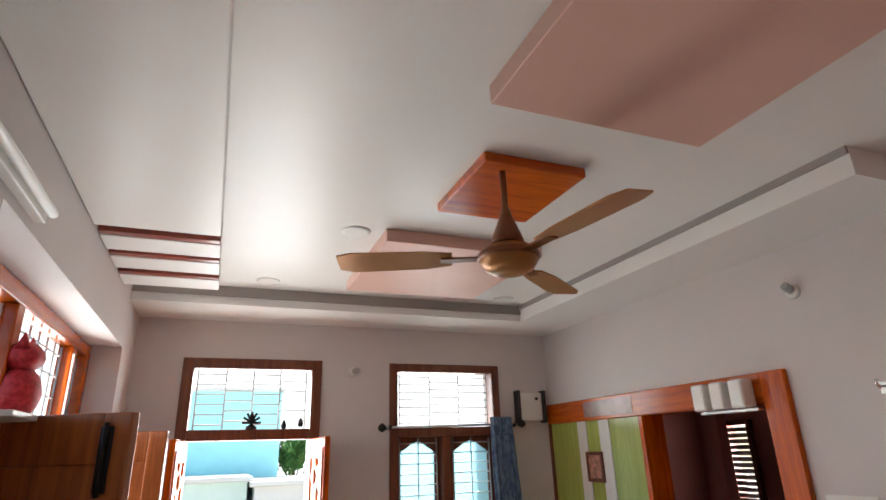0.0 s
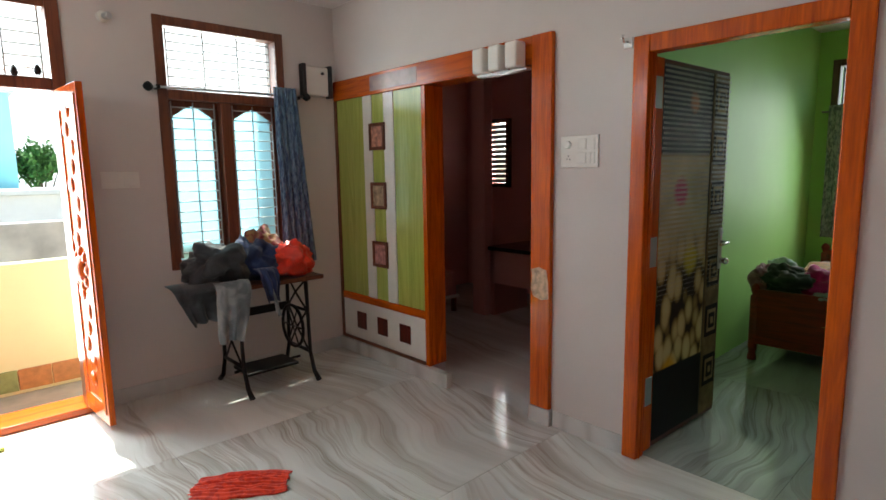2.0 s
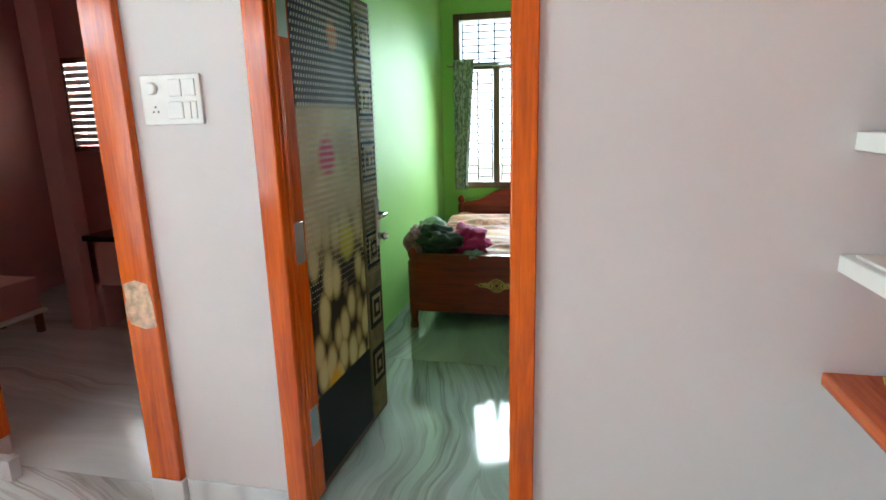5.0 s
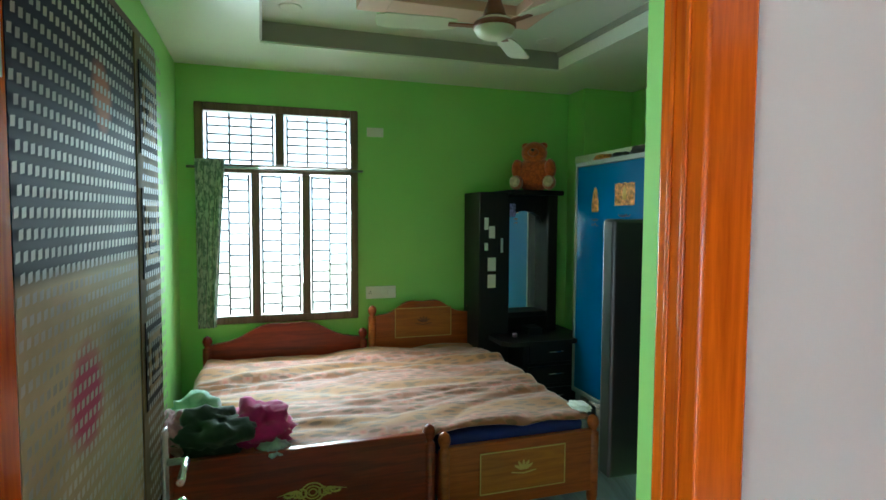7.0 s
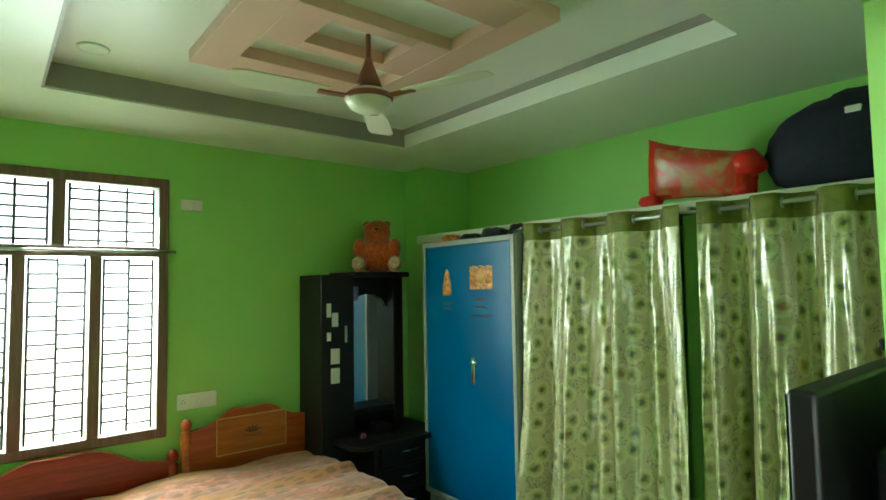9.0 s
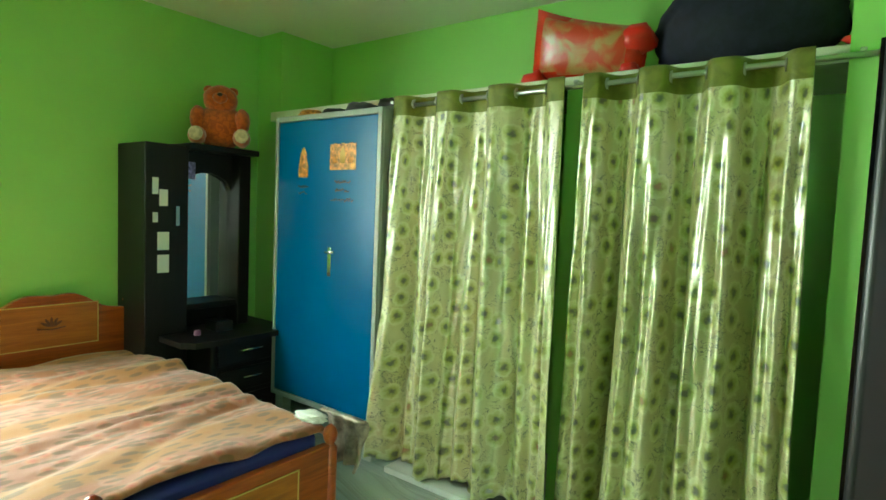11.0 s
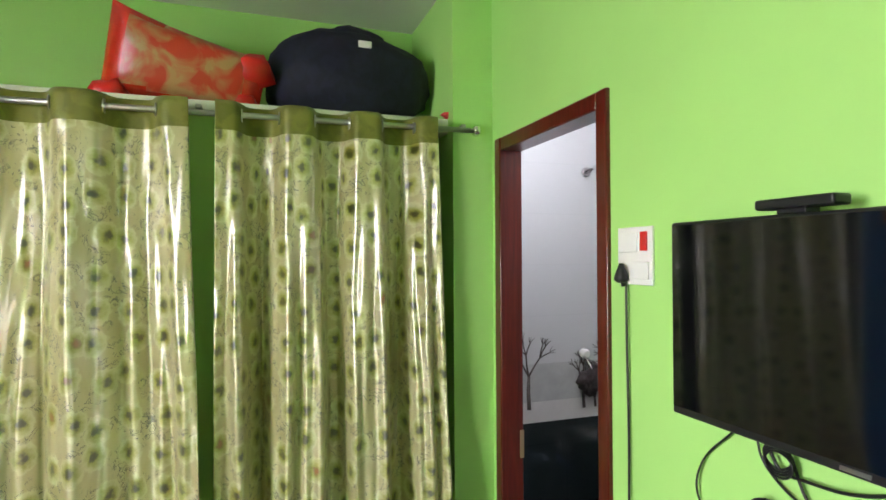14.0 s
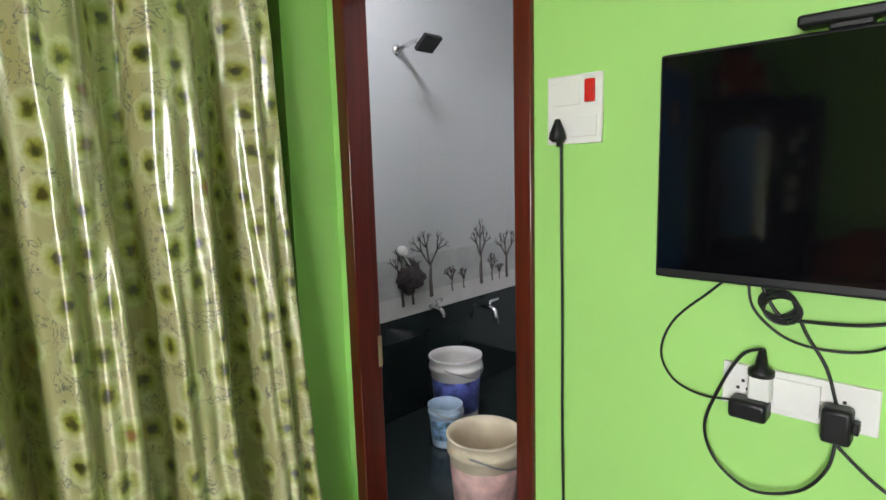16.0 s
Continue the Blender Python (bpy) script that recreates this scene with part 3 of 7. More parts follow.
BLUECLOTH = cloth("blue_patterned_cloth", (0.035, 0.09, 0.20), (0.16, 0.27, 0.40), 26, 0.55, 0.5, (2, 2, 0.7))
t = thing("curtain", (2.83, YF - 0.07, 0.80), "blue patterned curtain gathered at the window's edge", "curtain")
thicken(part("cloth", folds(bmesh.new(), 2.72, 2.90, 2.74, 3.01, YF - 0.085, 0.80, 2.12, 5, 0.022, 1.3, 70, 24), BLUECLOTH, t))

t = thing("distribution_box", (3.10, YF - 0.03, 2.09), "white electrical distribution box with dark side rails", "fuse box")
part("box", boxed(3.005, 3.205, YF - 0.055, YF, 2.09, 2.31, 0.01), PLASTIC, t)
for x in (2.99, 3.22):
    part("rail", boxed(x - 0.014, x + 0.014, YF - 0.07, YF, 2.075, 2.325, 0.006), BLACKPLASTIC, t)
part("knob", lathe(bmesh.new(), (3.15, YF - 0.055, 2.26), [(0.012, 0), (0.012, 0.012), (0.008, 0.016)], 10, Matrix.Rotation(radians(90), 4, "X")), BLACKPLASTIC, t)


def bulb_holder(at, m, label):
    t = thing("lamp_holder", at, label, "lamp holder")
    part("base", lathe(bmesh.new(), at, [(0.034, 0), (0.034, 0.012), (0.026, 0.02)], 16, m), PLASTIC, t)
    part("socket", lathe(bmesh.new(), at, [(0.02, 0.02), (0.022, 0.06), (0.019, 0.065)], 14, m @ Matrix.Rotation(radians(25), 4, "Y")), STEEL, t)


bulb_holder((1.66, YF, 2.455), Matrix.Rotation(radians(90), 4, "X"), "white bulb holder on the front wall")
bulb_holder((XR, 1.83, 2.56), Matrix.Rotation(radians(-90), 4, "Y"), "white bulb holder on the side wall")


def plate(name, axis, fixed, u0, u1, z0, z1, out, cells, label, sockets=()):
    """A switch plate: frame, and a rocker for each cell (u, z, w, h as shares of the plate)."""
    def b(u_a, u_b, z_a, z_b, d0, d1, bev):
        lo, hi = sorted((fixed + out * d0, fixed + out * d1))
        return boxed(lo, hi, u_a, u_b, z_a, z_b, bev) if axis == "x" else boxed(u_a, u_b, lo, hi, z_a, z_b, bev)
    at = (fixed, (u0 + u1) / 2, z0) if axis == "x" else ((u0 + u1) / 2, fixed, z0)
    t = thing(name, at, label, "switch plate")
    part("frame", b(u0, u1, z0, z1, 0, 0.010, 0.003), PLASTIC, t)
    for cu, cz, w, h in cells:
        a = u0 + (u1 - u0) * cu
        c = z0 + (z1 - z0) * cz
        part("rocker", b(a, a + (u1 - u0) * w, c, c + (z1 - z0) * h, 0.009, 0.0145, 0.002), PLASTIC, t)
    for cu, cz in sockets:
        a, c = u0 + (u1 - u0) * cu, z0 + (z1 - z0) * cz
        for du, dz in ((-0.009, -0.006), (0.009, -0.006), (0, 0.01)):
            part("socket_hole", b(a + du - 0.003, a + du + 0.003, c + dz - 0.003, c + dz + 0.003, 0.0095, 0.0112, 0), BLACKPLASTIC, t)
    return t


plate("switch_plate", "y", YF, 1.565, 1.785, 1.41, 1.515, -1, [(0.58, 0.2, 0.36, 0.6)], "white switch plate with a worn grey module on the front wall")
t = plate("switch_plate", "x", XR, 1.683, 1.913, 1.495, 1.66, -1, [(0.08, 0.56, 0.20, 0.34), (0.31, 0.56, 0.20, 0.34), (0.08, 0.12, 0.09, 0.34), (0.18, 0.12, 0.09, 0.34), (0.31, 0.12, 0.24, 0.34)], "white modular switch plate with dimmer and socket", [(0.78, 0.3)])
part("dimmer_knob", lathe(bmesh.new(), (XR - 0.009, 1.865, 1.615), [(0.02, 0), (0.02, 0.012), (0.017, 0.016)], 16, Matrix.Rotation(radians(-90), 4, "Y")), PLASTIC, t)

# ---- hall: panelled partition and kitchen opening ----
t = thing("partition_frame", (XR, 3.05, 0.1), "varnished teak surround of the kitchen opening", "door frame", kind="structure")
part("beam", boxed(XR - 0.028, XT, 2.10, YF - 0.003, 2.06, 2.212, 0.006), TEAK_Y, t)
part("post", boxed(XR - 0.03, XT + 0.002, 1.963, 2.10, 0.1, 2.214, 0.006), ORANGE, t)
patch = [(0.0, 0.0), (0.05, -0.012), (0.11, 0.004), (0.128, 0.05), (0.118, 0.11), (0.124, 0.16), (0.07, 0.178), (0.018, 0.165), (0.006, 0.10)]
part("worn_patch", outline(bmesh.new(), patch, 0.0015, Matrix(((0, 0, -1, XR - 0.0302), (1, 0, 0, 1.968), (0, 1, 0, 0.76), (0, 0, 0, 1)))), plain("bare_pale_wood", (0.62, 0.45, 0.30), 0.6, 0, 0.4, 30), t, "pale patch of worn varnish")
part("tape_strip", boxed(XR - 0.0295, XR - 0.028, 3.08, 3.62, 2.085, 2.19), plain("dull_film", (0.34, 0.20, 0.16), 0.25, 0, 0.3, 9), t, "dull protective film on the beam")
part("plinth", boxed(XR - 0.034, XT + 0.004, 1.955, 2.105, 0.0, 0.1, 0.004), SKIRT, t, "marble foot of the post")
part("post", boxed(XR - 0.026, XT + 0.002, 3.005, 3.045, 0.1, 2.06, 0.004), ORANGE, t)
part("post", boxed(XR - 0.026, XR - 0.001, 4.10, 4.134, 0.1, 2.06, 0.003), DARKWOOD, t)
part("rail", boxed(XR - 0.026, XR - 0.001, 3.045, 4.10, 0.44, 0.50, 0.004), TEAK_Y, t)
part("kick_strip", boxed(XR - 0.030, XR - 0.001, 3.045, 4.10, 0.10, 0.125, 0.003), DARKWOOD, t)
LIME = wood("lime_green_laminate", (0.28, 0.34, 0.05), (0.46, 0.52, 0.12), 0.3, scale=0.8)
LAMWHITE = plain("white_laminate", (0.78, 0.77, 0.72), 0.3, 0, 0.03)
t = thing("wall_panelling", (XR - 0.02, 3.55, 0.12), "lime green and white laminate panel with framed pictures", "wall panel")
for y0, y1, mat, d in ((3.735, 4.10, LIME, 0), (3.625, 3.735, LAMWHITE, 0.006), (3.475, 3.625, LIME, 0), (3.36, 3.475, LAMWHITE, 0.006), (3.045, 3.36, LIME, 0)):
    part("strip", boxed(XR - 0.016 - d, XR - 0.001, y0 + 0.001, y1 - 0.001, 0.50, 2.06, 0.002), mat, t)
b = part("base_box", boxed(XR - 0.020, XR - 0.001, 3.046, 4.099, 0.125, 0.44, 0.003), LAMWHITE, t, "white base panel")
for y in (3.28, 3.56, 3.84):
    part("square_tile", boxed(XR - 0.026, XR - 0.020, y - 0.065, y + 0.065, 0.215, 0.355, 0.003), MAROON, b, "dark red square inlay")
PICS = [plain("picture_print_" + c, k, 0.35, 0, 0.6, 26) for c, k in (("rose", (0.45, 0.20, 0.13)), ("sand", (0.40, 0.28, 0.17)), ("clay", (0.42, 0.19, 0.17)))]
for z, mat in zip((1.75, 1.31, 0.86), PICS):
    p = thing("picture_frame", (XR - 0.03, 3.55, z - 0.1), "small square picture in a dark red frame", "picture", "pictures on the panel")
    part("print", boxed(XR - 0.030, XR - 0.023, 3.48, 3.62, z - 0.075, z + 0.075), mat, p, "floral print")
    for a in ((3.455, 3.48, z - 0.1, z + 0.1), (3.62, 3.645, z - 0.1, z + 0.1), (3.48, 3.62, z - 0.1, z - 0.075), (3.48, 3.62, z + 0.075, z + 0.1)):
        part("frame", boxed(XR - 0.037, XR - 0.023, *a, 0.003), DARKWOOD, p)
for y in (2.175, 2.30, 2.425):
    p = thing("box_lamp", (XR - 0.05, y, 2.05), "white box shaped wall lamp on the teak beam", "wall lamp", "box lamps over the opening")
    part("shade", boxed(XR - 0.125, XR - 0.035, y - 0.042, y + 0.042, 2.045, 2.185, 0.012, 3), plain("opal_shade", (0.85, 0.84, 0.8), 0.25, 0, 0.02) if "opal" not in MATS else MATS["opal"], p)
    MATS["opal"] = p.children[0].data.materials[0]
    part("base", boxed(XR - 0.05, XR - 0.028, y - 0.03, y + 0.03, 2.07, 2.16, 0.003), STEEL, p)
solid("lamp_rail", boxed(XR - 0.075, XR - 0.028, 2.10, 2.47, 2.028, 2.043, 0.003), STEEL, "steel rail under the box lamps", "lamp rail")
t = thing("coat_hook", (XR, 1.535, 2.07), "small silver hook beside the doorway", "hook")
part("plate", boxed(XR - 0.006, XR, 1.515, 1.56, 2.055, 2.105, 0.002), STEEL, t)
part("hook", tube(bmesh.new(), [(XR - 0.005, 1.537, 2.085), (XR - 0.05, 1.537, 2.08), (XR - 0.06, 1.537, 2.095), (XR - 0.055, 1.537, 2.11)], 0.006, 8), CHROME, t)

# ---- hall: left wall ----
t = frame_x("window_side", XL - 0.22, XL - 0.15, 1.55, 3.648, 2.498, 0.07, TEAK_Y, "varnished teak side window with white bars", True, 1.96)
part("mullion", boxed(XL - 0.218, XL - 0.152, 3.25, 3.33, 2.03, 2.428, 0.005), ORANGE, t)
part("mullion", boxed(XL - 0.218, XL - 0.152, 2.35, 2.43, 2.03, 2.428, 0.005), ORANGE, t)
grill(t, XL - 0.20, "x", 3.34, 3.57, 2.03, 2.42, 2, 5, 0.006)
grill(t, XL - 0.20, "x", 2.44, 3.24, 2.03, 2.42, 6, 4, 0.006, False)
grill(t, XL - 0.20, "x", 1.63, 2.34, 2.03, 2.42, 6, 4, 0.006, False)
solid("wall_side_lower", boxed(XL - 0.26, XL - 0.14, 1.55, 3.65, 0, 1.96), HALL, "pale lilac wall below the side window", "wall", "walls", "structure")
PANELWOOD = wood("brown_door_wood", (0.15, 0.033, 0.007), (0.42, 0.115, 0.02), 0.3, scale=0.6)


def plank_leaf(a, b, h, label, hardware):
    """A panelled leaf standing upright from a to b on the floor."""
    a, b = Vector((*a, 0.01)), Vector((*b, 0.01))
    d = (b - a)
    w = d.length
    m = Matrix.Translation(a) @ Matrix.Rotation(math.atan2(d.y, d.x), 4, "Z")
    t = thing("door_leaf", tuple(a), label, "door", "side door leaves")
    part("core", boxed(0.05, w - 0.05, -0.012, 0.012, 0.05, h - 0.05, m=m), PANELWOOD, t)
    for u0, u1, v0, v1 in ((0, 0.09, 0, h), (w - 0.09, w, 0, h), (0.09, w - 0.09, 0, 0.2), (0.09, w - 0.09, h - 0.15, h), (0.09, w - 0.09, 0.9, 1.05)):
        part("stile" if v1 - v0 > 1 else "rail", boxed(u0, u1, -0.02, 0.02, v0, v1, 0.005, m=m), PANELWOOD, t)
    if hardware == "bolt":
        k = part("tower_bolt", tube(bmesh.new(), [m @ Vector((w - 0.07, -0.032, h - 0.24)), m @ Vector((w - 0.07, -0.032, h - 0.03))], 0.008, 8), BLACKIRON, t)
        part("bolt_plate", boxed(w - 0.09, w - 0.05, -0.027, -0.02, h - 0.23, h - 0.04, 0.002, m=m), BLACKIRON, k)
        part("latch", boxed(w - 0.16, w - 0.11, -0.035, -0.02, 0.92, 1.02, 0.004, m=m), STEEL, t)
    else:
        k = part("handle_plate", boxed(w - 0.075, w - 0.03, -0.028, -0.02, 1.18, 1.38, 0.005, m=m), STEEL, t)
        part("handle", tube(bmesh.new(), [m @ Vector((w - 0.052, y, z)) for y, z in ((-0.025, 1.21), (-0.06, 1.22), (-0.06, 1.34), (-0.025, 1.35))], 0.008, 8), STEEL, k)
        part("lock", lathe(bmesh.new(), m @ Vector((w - 0.05, -0.02, 1.06)), [(0.02, 0), (0.02, 0.01), (0.012, 0.016)], 14, Matrix.Rotation(radians(90), 4, "X")), STEEL, t)
    return t


plank_leaf((0.06, 2.26), (0.525, 2.03), 2.02, "brown panelled wooden leaf with a black bolt, standing open", "bolt")
plank_leaf((0.06, 3.53), (0.53, 3.43), 2.02, "orange brown wooden leaf with steel handle, standing open", "handle")
t = thing("owl_figure", (0.10, 2.42, 2.03), "red papercraft owl figure on the window sill", "figure")
REDPAPER = cloth("red_papercraft", (0.45, 0.008, 0.015), (0.62, 0.03, 0.04), 60, 0.5, 0.1)
part("body", blob(bmesh.new(), (0.10, 2.42, 2.12), (0.07, 0.085, 0.09), 3, 0.08), REDPAPER, t)
bm = blob(bmesh.new(), (0.10, 2.42, 2.245), (0.06, 0.075, 0.055), 5, 0.08)
for s in (-1, 1):
    lathe(bm, (0.10, 2.42 + 0.05 * s, 2.27), [(0.025, 0), (0.012, 0.035), (0.001, 0.06)], 8)
part("head", bm, REDPAPER, t)
solid("window_shelf", boxed(XL - 0.14, XL + 0.02, 1.9, 2.9, 2.012, 2.03, 0.003), LAMWHITE, "white shelf board below the side window", "shelf")
t = thing("tube_light", (XL, 1.5, 2.55), "white fluorescent tube fitting high on the wall", "tube light")
part("batten", boxed(XL, XL + 0.03, 0.65, 1.79, 2.53, 2.575, 0.004), PLASTIC, t)
part("tube", tube(bmesh.new(), [(XL + 0.05, 0.68, 2.552), (XL + 0.05, 1.76, 2.552)], 0.014, 10), MATS["opal"], t)

# ---- hall: ceiling fan and downlights ----
FANGOLD = plain("golden_brown_fan_paint", (0.36, 0.16, 0.045), 0.28, 0.35, 0.08)
CREAM = plain("cream_fan_paint", (0.70, 0.66, 0.54), 0.3, 0, 0.05)


def ceiling_fan(at, top, body_mat, cup_mat, blade_mat, radius, start, label):
    x, y, z = at
    t = thing("ceiling_fan", (x, y, top), label, "ceiling fan")
    part("rod", tube(bmesh.new(), [(x, y, z + 0.08), (x, y, top)], 0.012, 10), cup_mat, t)
    part("canopy", lathe(bmesh.new(), (x, y, z + 0.05), [(0.062, 0), (0.05, 0.04), (0.026, 0.10), (0.014, 0.14)], 20), cup_mat, t)
    part("motor", lathe(bmesh.new(), (x, y, z - 0.055), [(0.02, -0.002), (0.06, 0.0), (0.088, 0.016), (0.104, 0.042), (0.102, 0.07), (0.085, 0.09), (0.045, 0.105)], 32), body_mat, t)
    part("trim_ring", lathe(bmesh.new(), (x, y, z - 0.055), [(0.105, 0.046), (0.111, 0.052), (0.111, 0.066), (0.103, 0.074)], 32), cup_mat, t)
    for k in range(3):
        m = Matrix.Translation((x, y, z)) @ Matrix.Rotation(radians(start + 120 * k), 4, "Z")
        br = part("blade_bracket", boxed(0.10, 0.24, -0.022, 0.022, -0.004, 0.004, 0.003, m=m), cup_mat, t)
        pts = [(0.20, -0.045), (0.30, -0.066), (radius - 0.05, -0.072), (radius, -0.05), (radius, 0.05), (radius - 0.05, 0.066), (0.30, 0.06), (0.20, 0.045)]
        part("blade", outline(bmesh.new(), pts, 0.006, m @ Matrix.Rotation(radians(9), 4, "X")), blade_mat, t)
    return t


ceiling_fan((1.66, 1.66, 2.52), 2.86, FANGOLD, plain("brown_fan_trim", (0.20, 0.065, 0.02), 0.3, 0.2, 0.1), FANGOLD, 0.60, 38, "golden brown three blade ceiling fan below a wooden panel")


def downlight(x, y, z, label):
    t = thing("downlight", (x, y, z), label, "downlight")
    part("rim", lathe(bmesh.new(), (x, y, z - 0.006), [(0.05, 0.0), (0.068, 0.0), (0.07, 0.006), (0.05, 0.006)], 24), WHITE, t)
    part("lens", lathe(bmesh.new(), (x, y, z - 0.004), [(0.049, 0), (0.049, 0.004)], 24), PLASTIC, t)


for x, y in ((0.975, 3.46), (2.60, 3.48), (1.30, 2.50)):
    downlight(x, y, TOP, "round white recessed downlight in the ceiling")

# ---- hall: sewing machine table with laundry ----
t = thing("sewing_table", (2.45, 3.83, 0), "old treadle sewing machine stand with dark top", "sewing table")
part("tabletop", boxed(2.03, 2.80, 3.60, 4.02, 0.735, 0.765, 0.006), DARKWOOD, t)
for sx in (2.20, 2.70):
    bm = bmesh.new()
    for s in (-1, 1):
        yy = 3.83 + s * 0.14
        tube(bm, [(sx, yy, 0.735), (sx, yy + 0.01 * s, 0.5), (sx, yy + 0.02 * s, 0.2), (sx, yy + 0.07 * s, 0.06), (sx, yy + 0.13 * s, 0.012)], 0.014, 8, radii=[0.016, 0.013, 0.014, 0.016, 0.02])
    tube(bm, [(sx, 3.69, 0.5), (sx, 3.97, 0.5)], 0.011, 8)
    tube(bm, [(sx, 3.67, 0.2), (sx, 3.99, 0.2)], 0.013, 8)
    for z0, z1 in ((0.2, 0.5), (0.5, 0.73)):
        tube(bm, [(sx, 3.69, z0), (sx, 3.80 + 0.05, (z0 + z1) / 2), (sx, 3.97, z1)], 0.008, 6)
        tube(bm, [(sx, 3.97, z0), (sx, 3.80 + 0.05, (z0 + z1) / 2), (sx, 3.69, z1)], 0.008, 6)
    part("side_frame", bm, BLACKIRON, t, "black cast iron side frame")
part("brace", boxed(2.21, 2.69, 3.955, 3.975, 0.47, 0.53, 0.004), BLACKIRON, t)
part("treadle", boxed(2.24, 2.62, 3.70, 3.95, 0.115, 0.135, 0.004), BLACKIRON, t)
part("axle", tube(bmesh.new(), [(2.2, 3.83, 0.125), (2.7, 3.83, 0.125)], 0.01, 8), BLACKIRON, t)
ring = [(2.655, 3.83 + 0.155 * math.cos(a), 0.37 + 0.155 * math.sin(a)) for a in (2 * math.pi * k / 28 for k in range(28))]
wheel = part("flywheel", tube(bmesh.new(), ring, 0.012, 8, closed=True), BLACKIRON, t, "spoked iron wheel")
for k in range(6):
    a = math.pi * k / 3
    part("spoke", tube(bmesh.new(), [(2.655, 3.83, 0.37), (2.655, 3.83 + 0.155 * math.cos(a), 0.37 + 0.155 * math.sin(a))], 0.006, 6), BLACKIRON, wheel)

GREYCLOTH = cloth("dark_grey_cloth", (0.02, 0.024, 0.03), (0.055, 0.062, 0.07), 9)
PALECLOTH = cloth("pale_grey_cloth", (0.16, 0.19, 0.21), (0.30, 0.33, 0.35), 8)
NAVY = cloth("navy_cloth", (0.008, 0.018, 0.07), (0.015, 0.035, 0.13), 8)
MULTI = cloth("wine_printed_cloth", (0.22, 0.01, 0.03), (0.30, 0.17, 0.06), 22)
REDBAG = plain("red_plastic_bag", (0.75, 0.035, 0.015), 0.3, 0, 0.25, 12, Subsurface_Weight=0.05)
for name, at, size, mat, seed, label in (
        ("folded_cloth", (2.14, 3.80, 0.885), (0.20, 0.16, 0.15), GREYCLOTH, 2, "bundle of dark grey clothes on the sewing table"),
        ("folded_cloth", (2.38, 3.80, 0.885), (0.14, 0.15, 0.15), NAVY, 5, "heap of navy clothes on the sewing table"),
        ("folded_cloth", (2.47, 3.88, 0.91), (0.16, 0.13, 0.17), MULTI, 8, "wine red printed cloth on the sewing table"),
        ("plastic_bag", (2.60, 3.75, 0.87), (0.16, 0.14, 0.13), REDBAG, 11, "bright red plastic bag on the sewing table")):
    solid(name, blob(bmesh.new(), at, size, seed, 0.45, 4, flat=0.768), mat, label, "bag" if "bag" in name else "clothes")


def drape(bm, at, width, drop, out, seed, nx=20, nz=16, axis=0):
    """A cloth that lies on an edge and hangs over it, narrowing to a tip."""
    rows = []
    for j in range(nz + 1):
        f = j / nz
        row = []
        for i in range(nx + 1):
            s = i / nx - 0.5
            w = width * (1 - 0.55 * max(0, f - 0.35))
            fold = 0.025 * math.sin(17 * s + seed) * f + 0.03 * noise.noise(Vector((s * 5, f * 3, seed)))
            p = Vector((at[0] + w * s + 0.06 * f * math.sin(seed), at[1] - out * min(1, f * 4) + fold, at[2] - drop * max(0, f - 0.15) - 0.05 * abs(s) * f))
            row.append(bm.verts.new(p))
        rows.append(row)
    for a, b in zip(rows, rows[1:]):
        for i in range(nx):
            bm.faces.new((a[i], a[i + 1], b[i + 1], b[i])).smooth = True
    return bm


thicken(solid("clothes", drape(bmesh.new(), (1.93, 3.78, 0.80), 0.30, 0.26, 0.16, 1), GREYCLOTH, "dark garment hanging over the table's end", "clothes"), 0.006)
thicken(solid("clothes", drape(bmesh.new(), (2.14, 3.64, 0.80), 0.22, 0.42, 0.08, 4), PALECLOTH, "pale grey garment hanging over the table's edge", "clothes"), 0.006)
thicken(solid("clothes", drape(bmesh.new(), (2.36, 3.63, 0.86), 0.14, 0.24, 0.06, 7), NAVY, "navy garment hanging over the table's edge", "clothes"), 0.006)
thicken(solid("strap", drape(bmesh.new(), (2.37, 3.57, 0.74), 0.025, 0.22, 0.01, 2, 4), PALECLOTH, "pale strap hanging from the bundle", "strap"), 0.003)

# ---- hall: floor things ----
def floor_cloth(c, length, width, turn, seed):
    """A cloth dropped on the floor, gathered into lengthwise ridges."""
    bm, rows = bmesh.new(), []
    m = Matrix.Translation(c) @ Matrix.Rotation(radians(turn), 4, "Z")
    for i in range(61):
        u = i / 60
        row = []
        for j in range(41):
            v = j / 40
            n1 = noise.noise(Vector((u * 2.2, v * 6.0 + seed, 0.5)))
            spread = width * (0.55 + 0.45 * math.sin(math.pi * (0.15 + 0.7 * u))) * (1 + 0.18 * noise.noise(Vector((u * 5, seed, v * 2))))
            ridge = abs(math.sin(9.0 * math.pi * v + 2.2 * n1 + 1.5 * u)) * (0.7 + 0.5 * noise.noise(Vector((u * 6, v * 4, seed))))
            z = 0.004 + 0.034 * max(0.0, ridge) * math.sin(math.pi * min(1, max(0, v))) ** 0.4 * math.sin(math.pi * (0.06 + 0.88 * u)) ** 0.5
            row.append(bm.verts.new(m @ Vector(((u - 0.5) * length + 0.02 * n1 + 0.025 * noise.noise(Vector((v * 9, seed, 3))), (v - 0.5) * spread + 0.012 * n1, z))))
        rows.append(row)
    for a, b in zip(rows, rows[1:]):
        for j in range(40):
            bm.faces.new((a[j], b[j], b[j + 1], a[j + 1])).smooth = True
    return bm


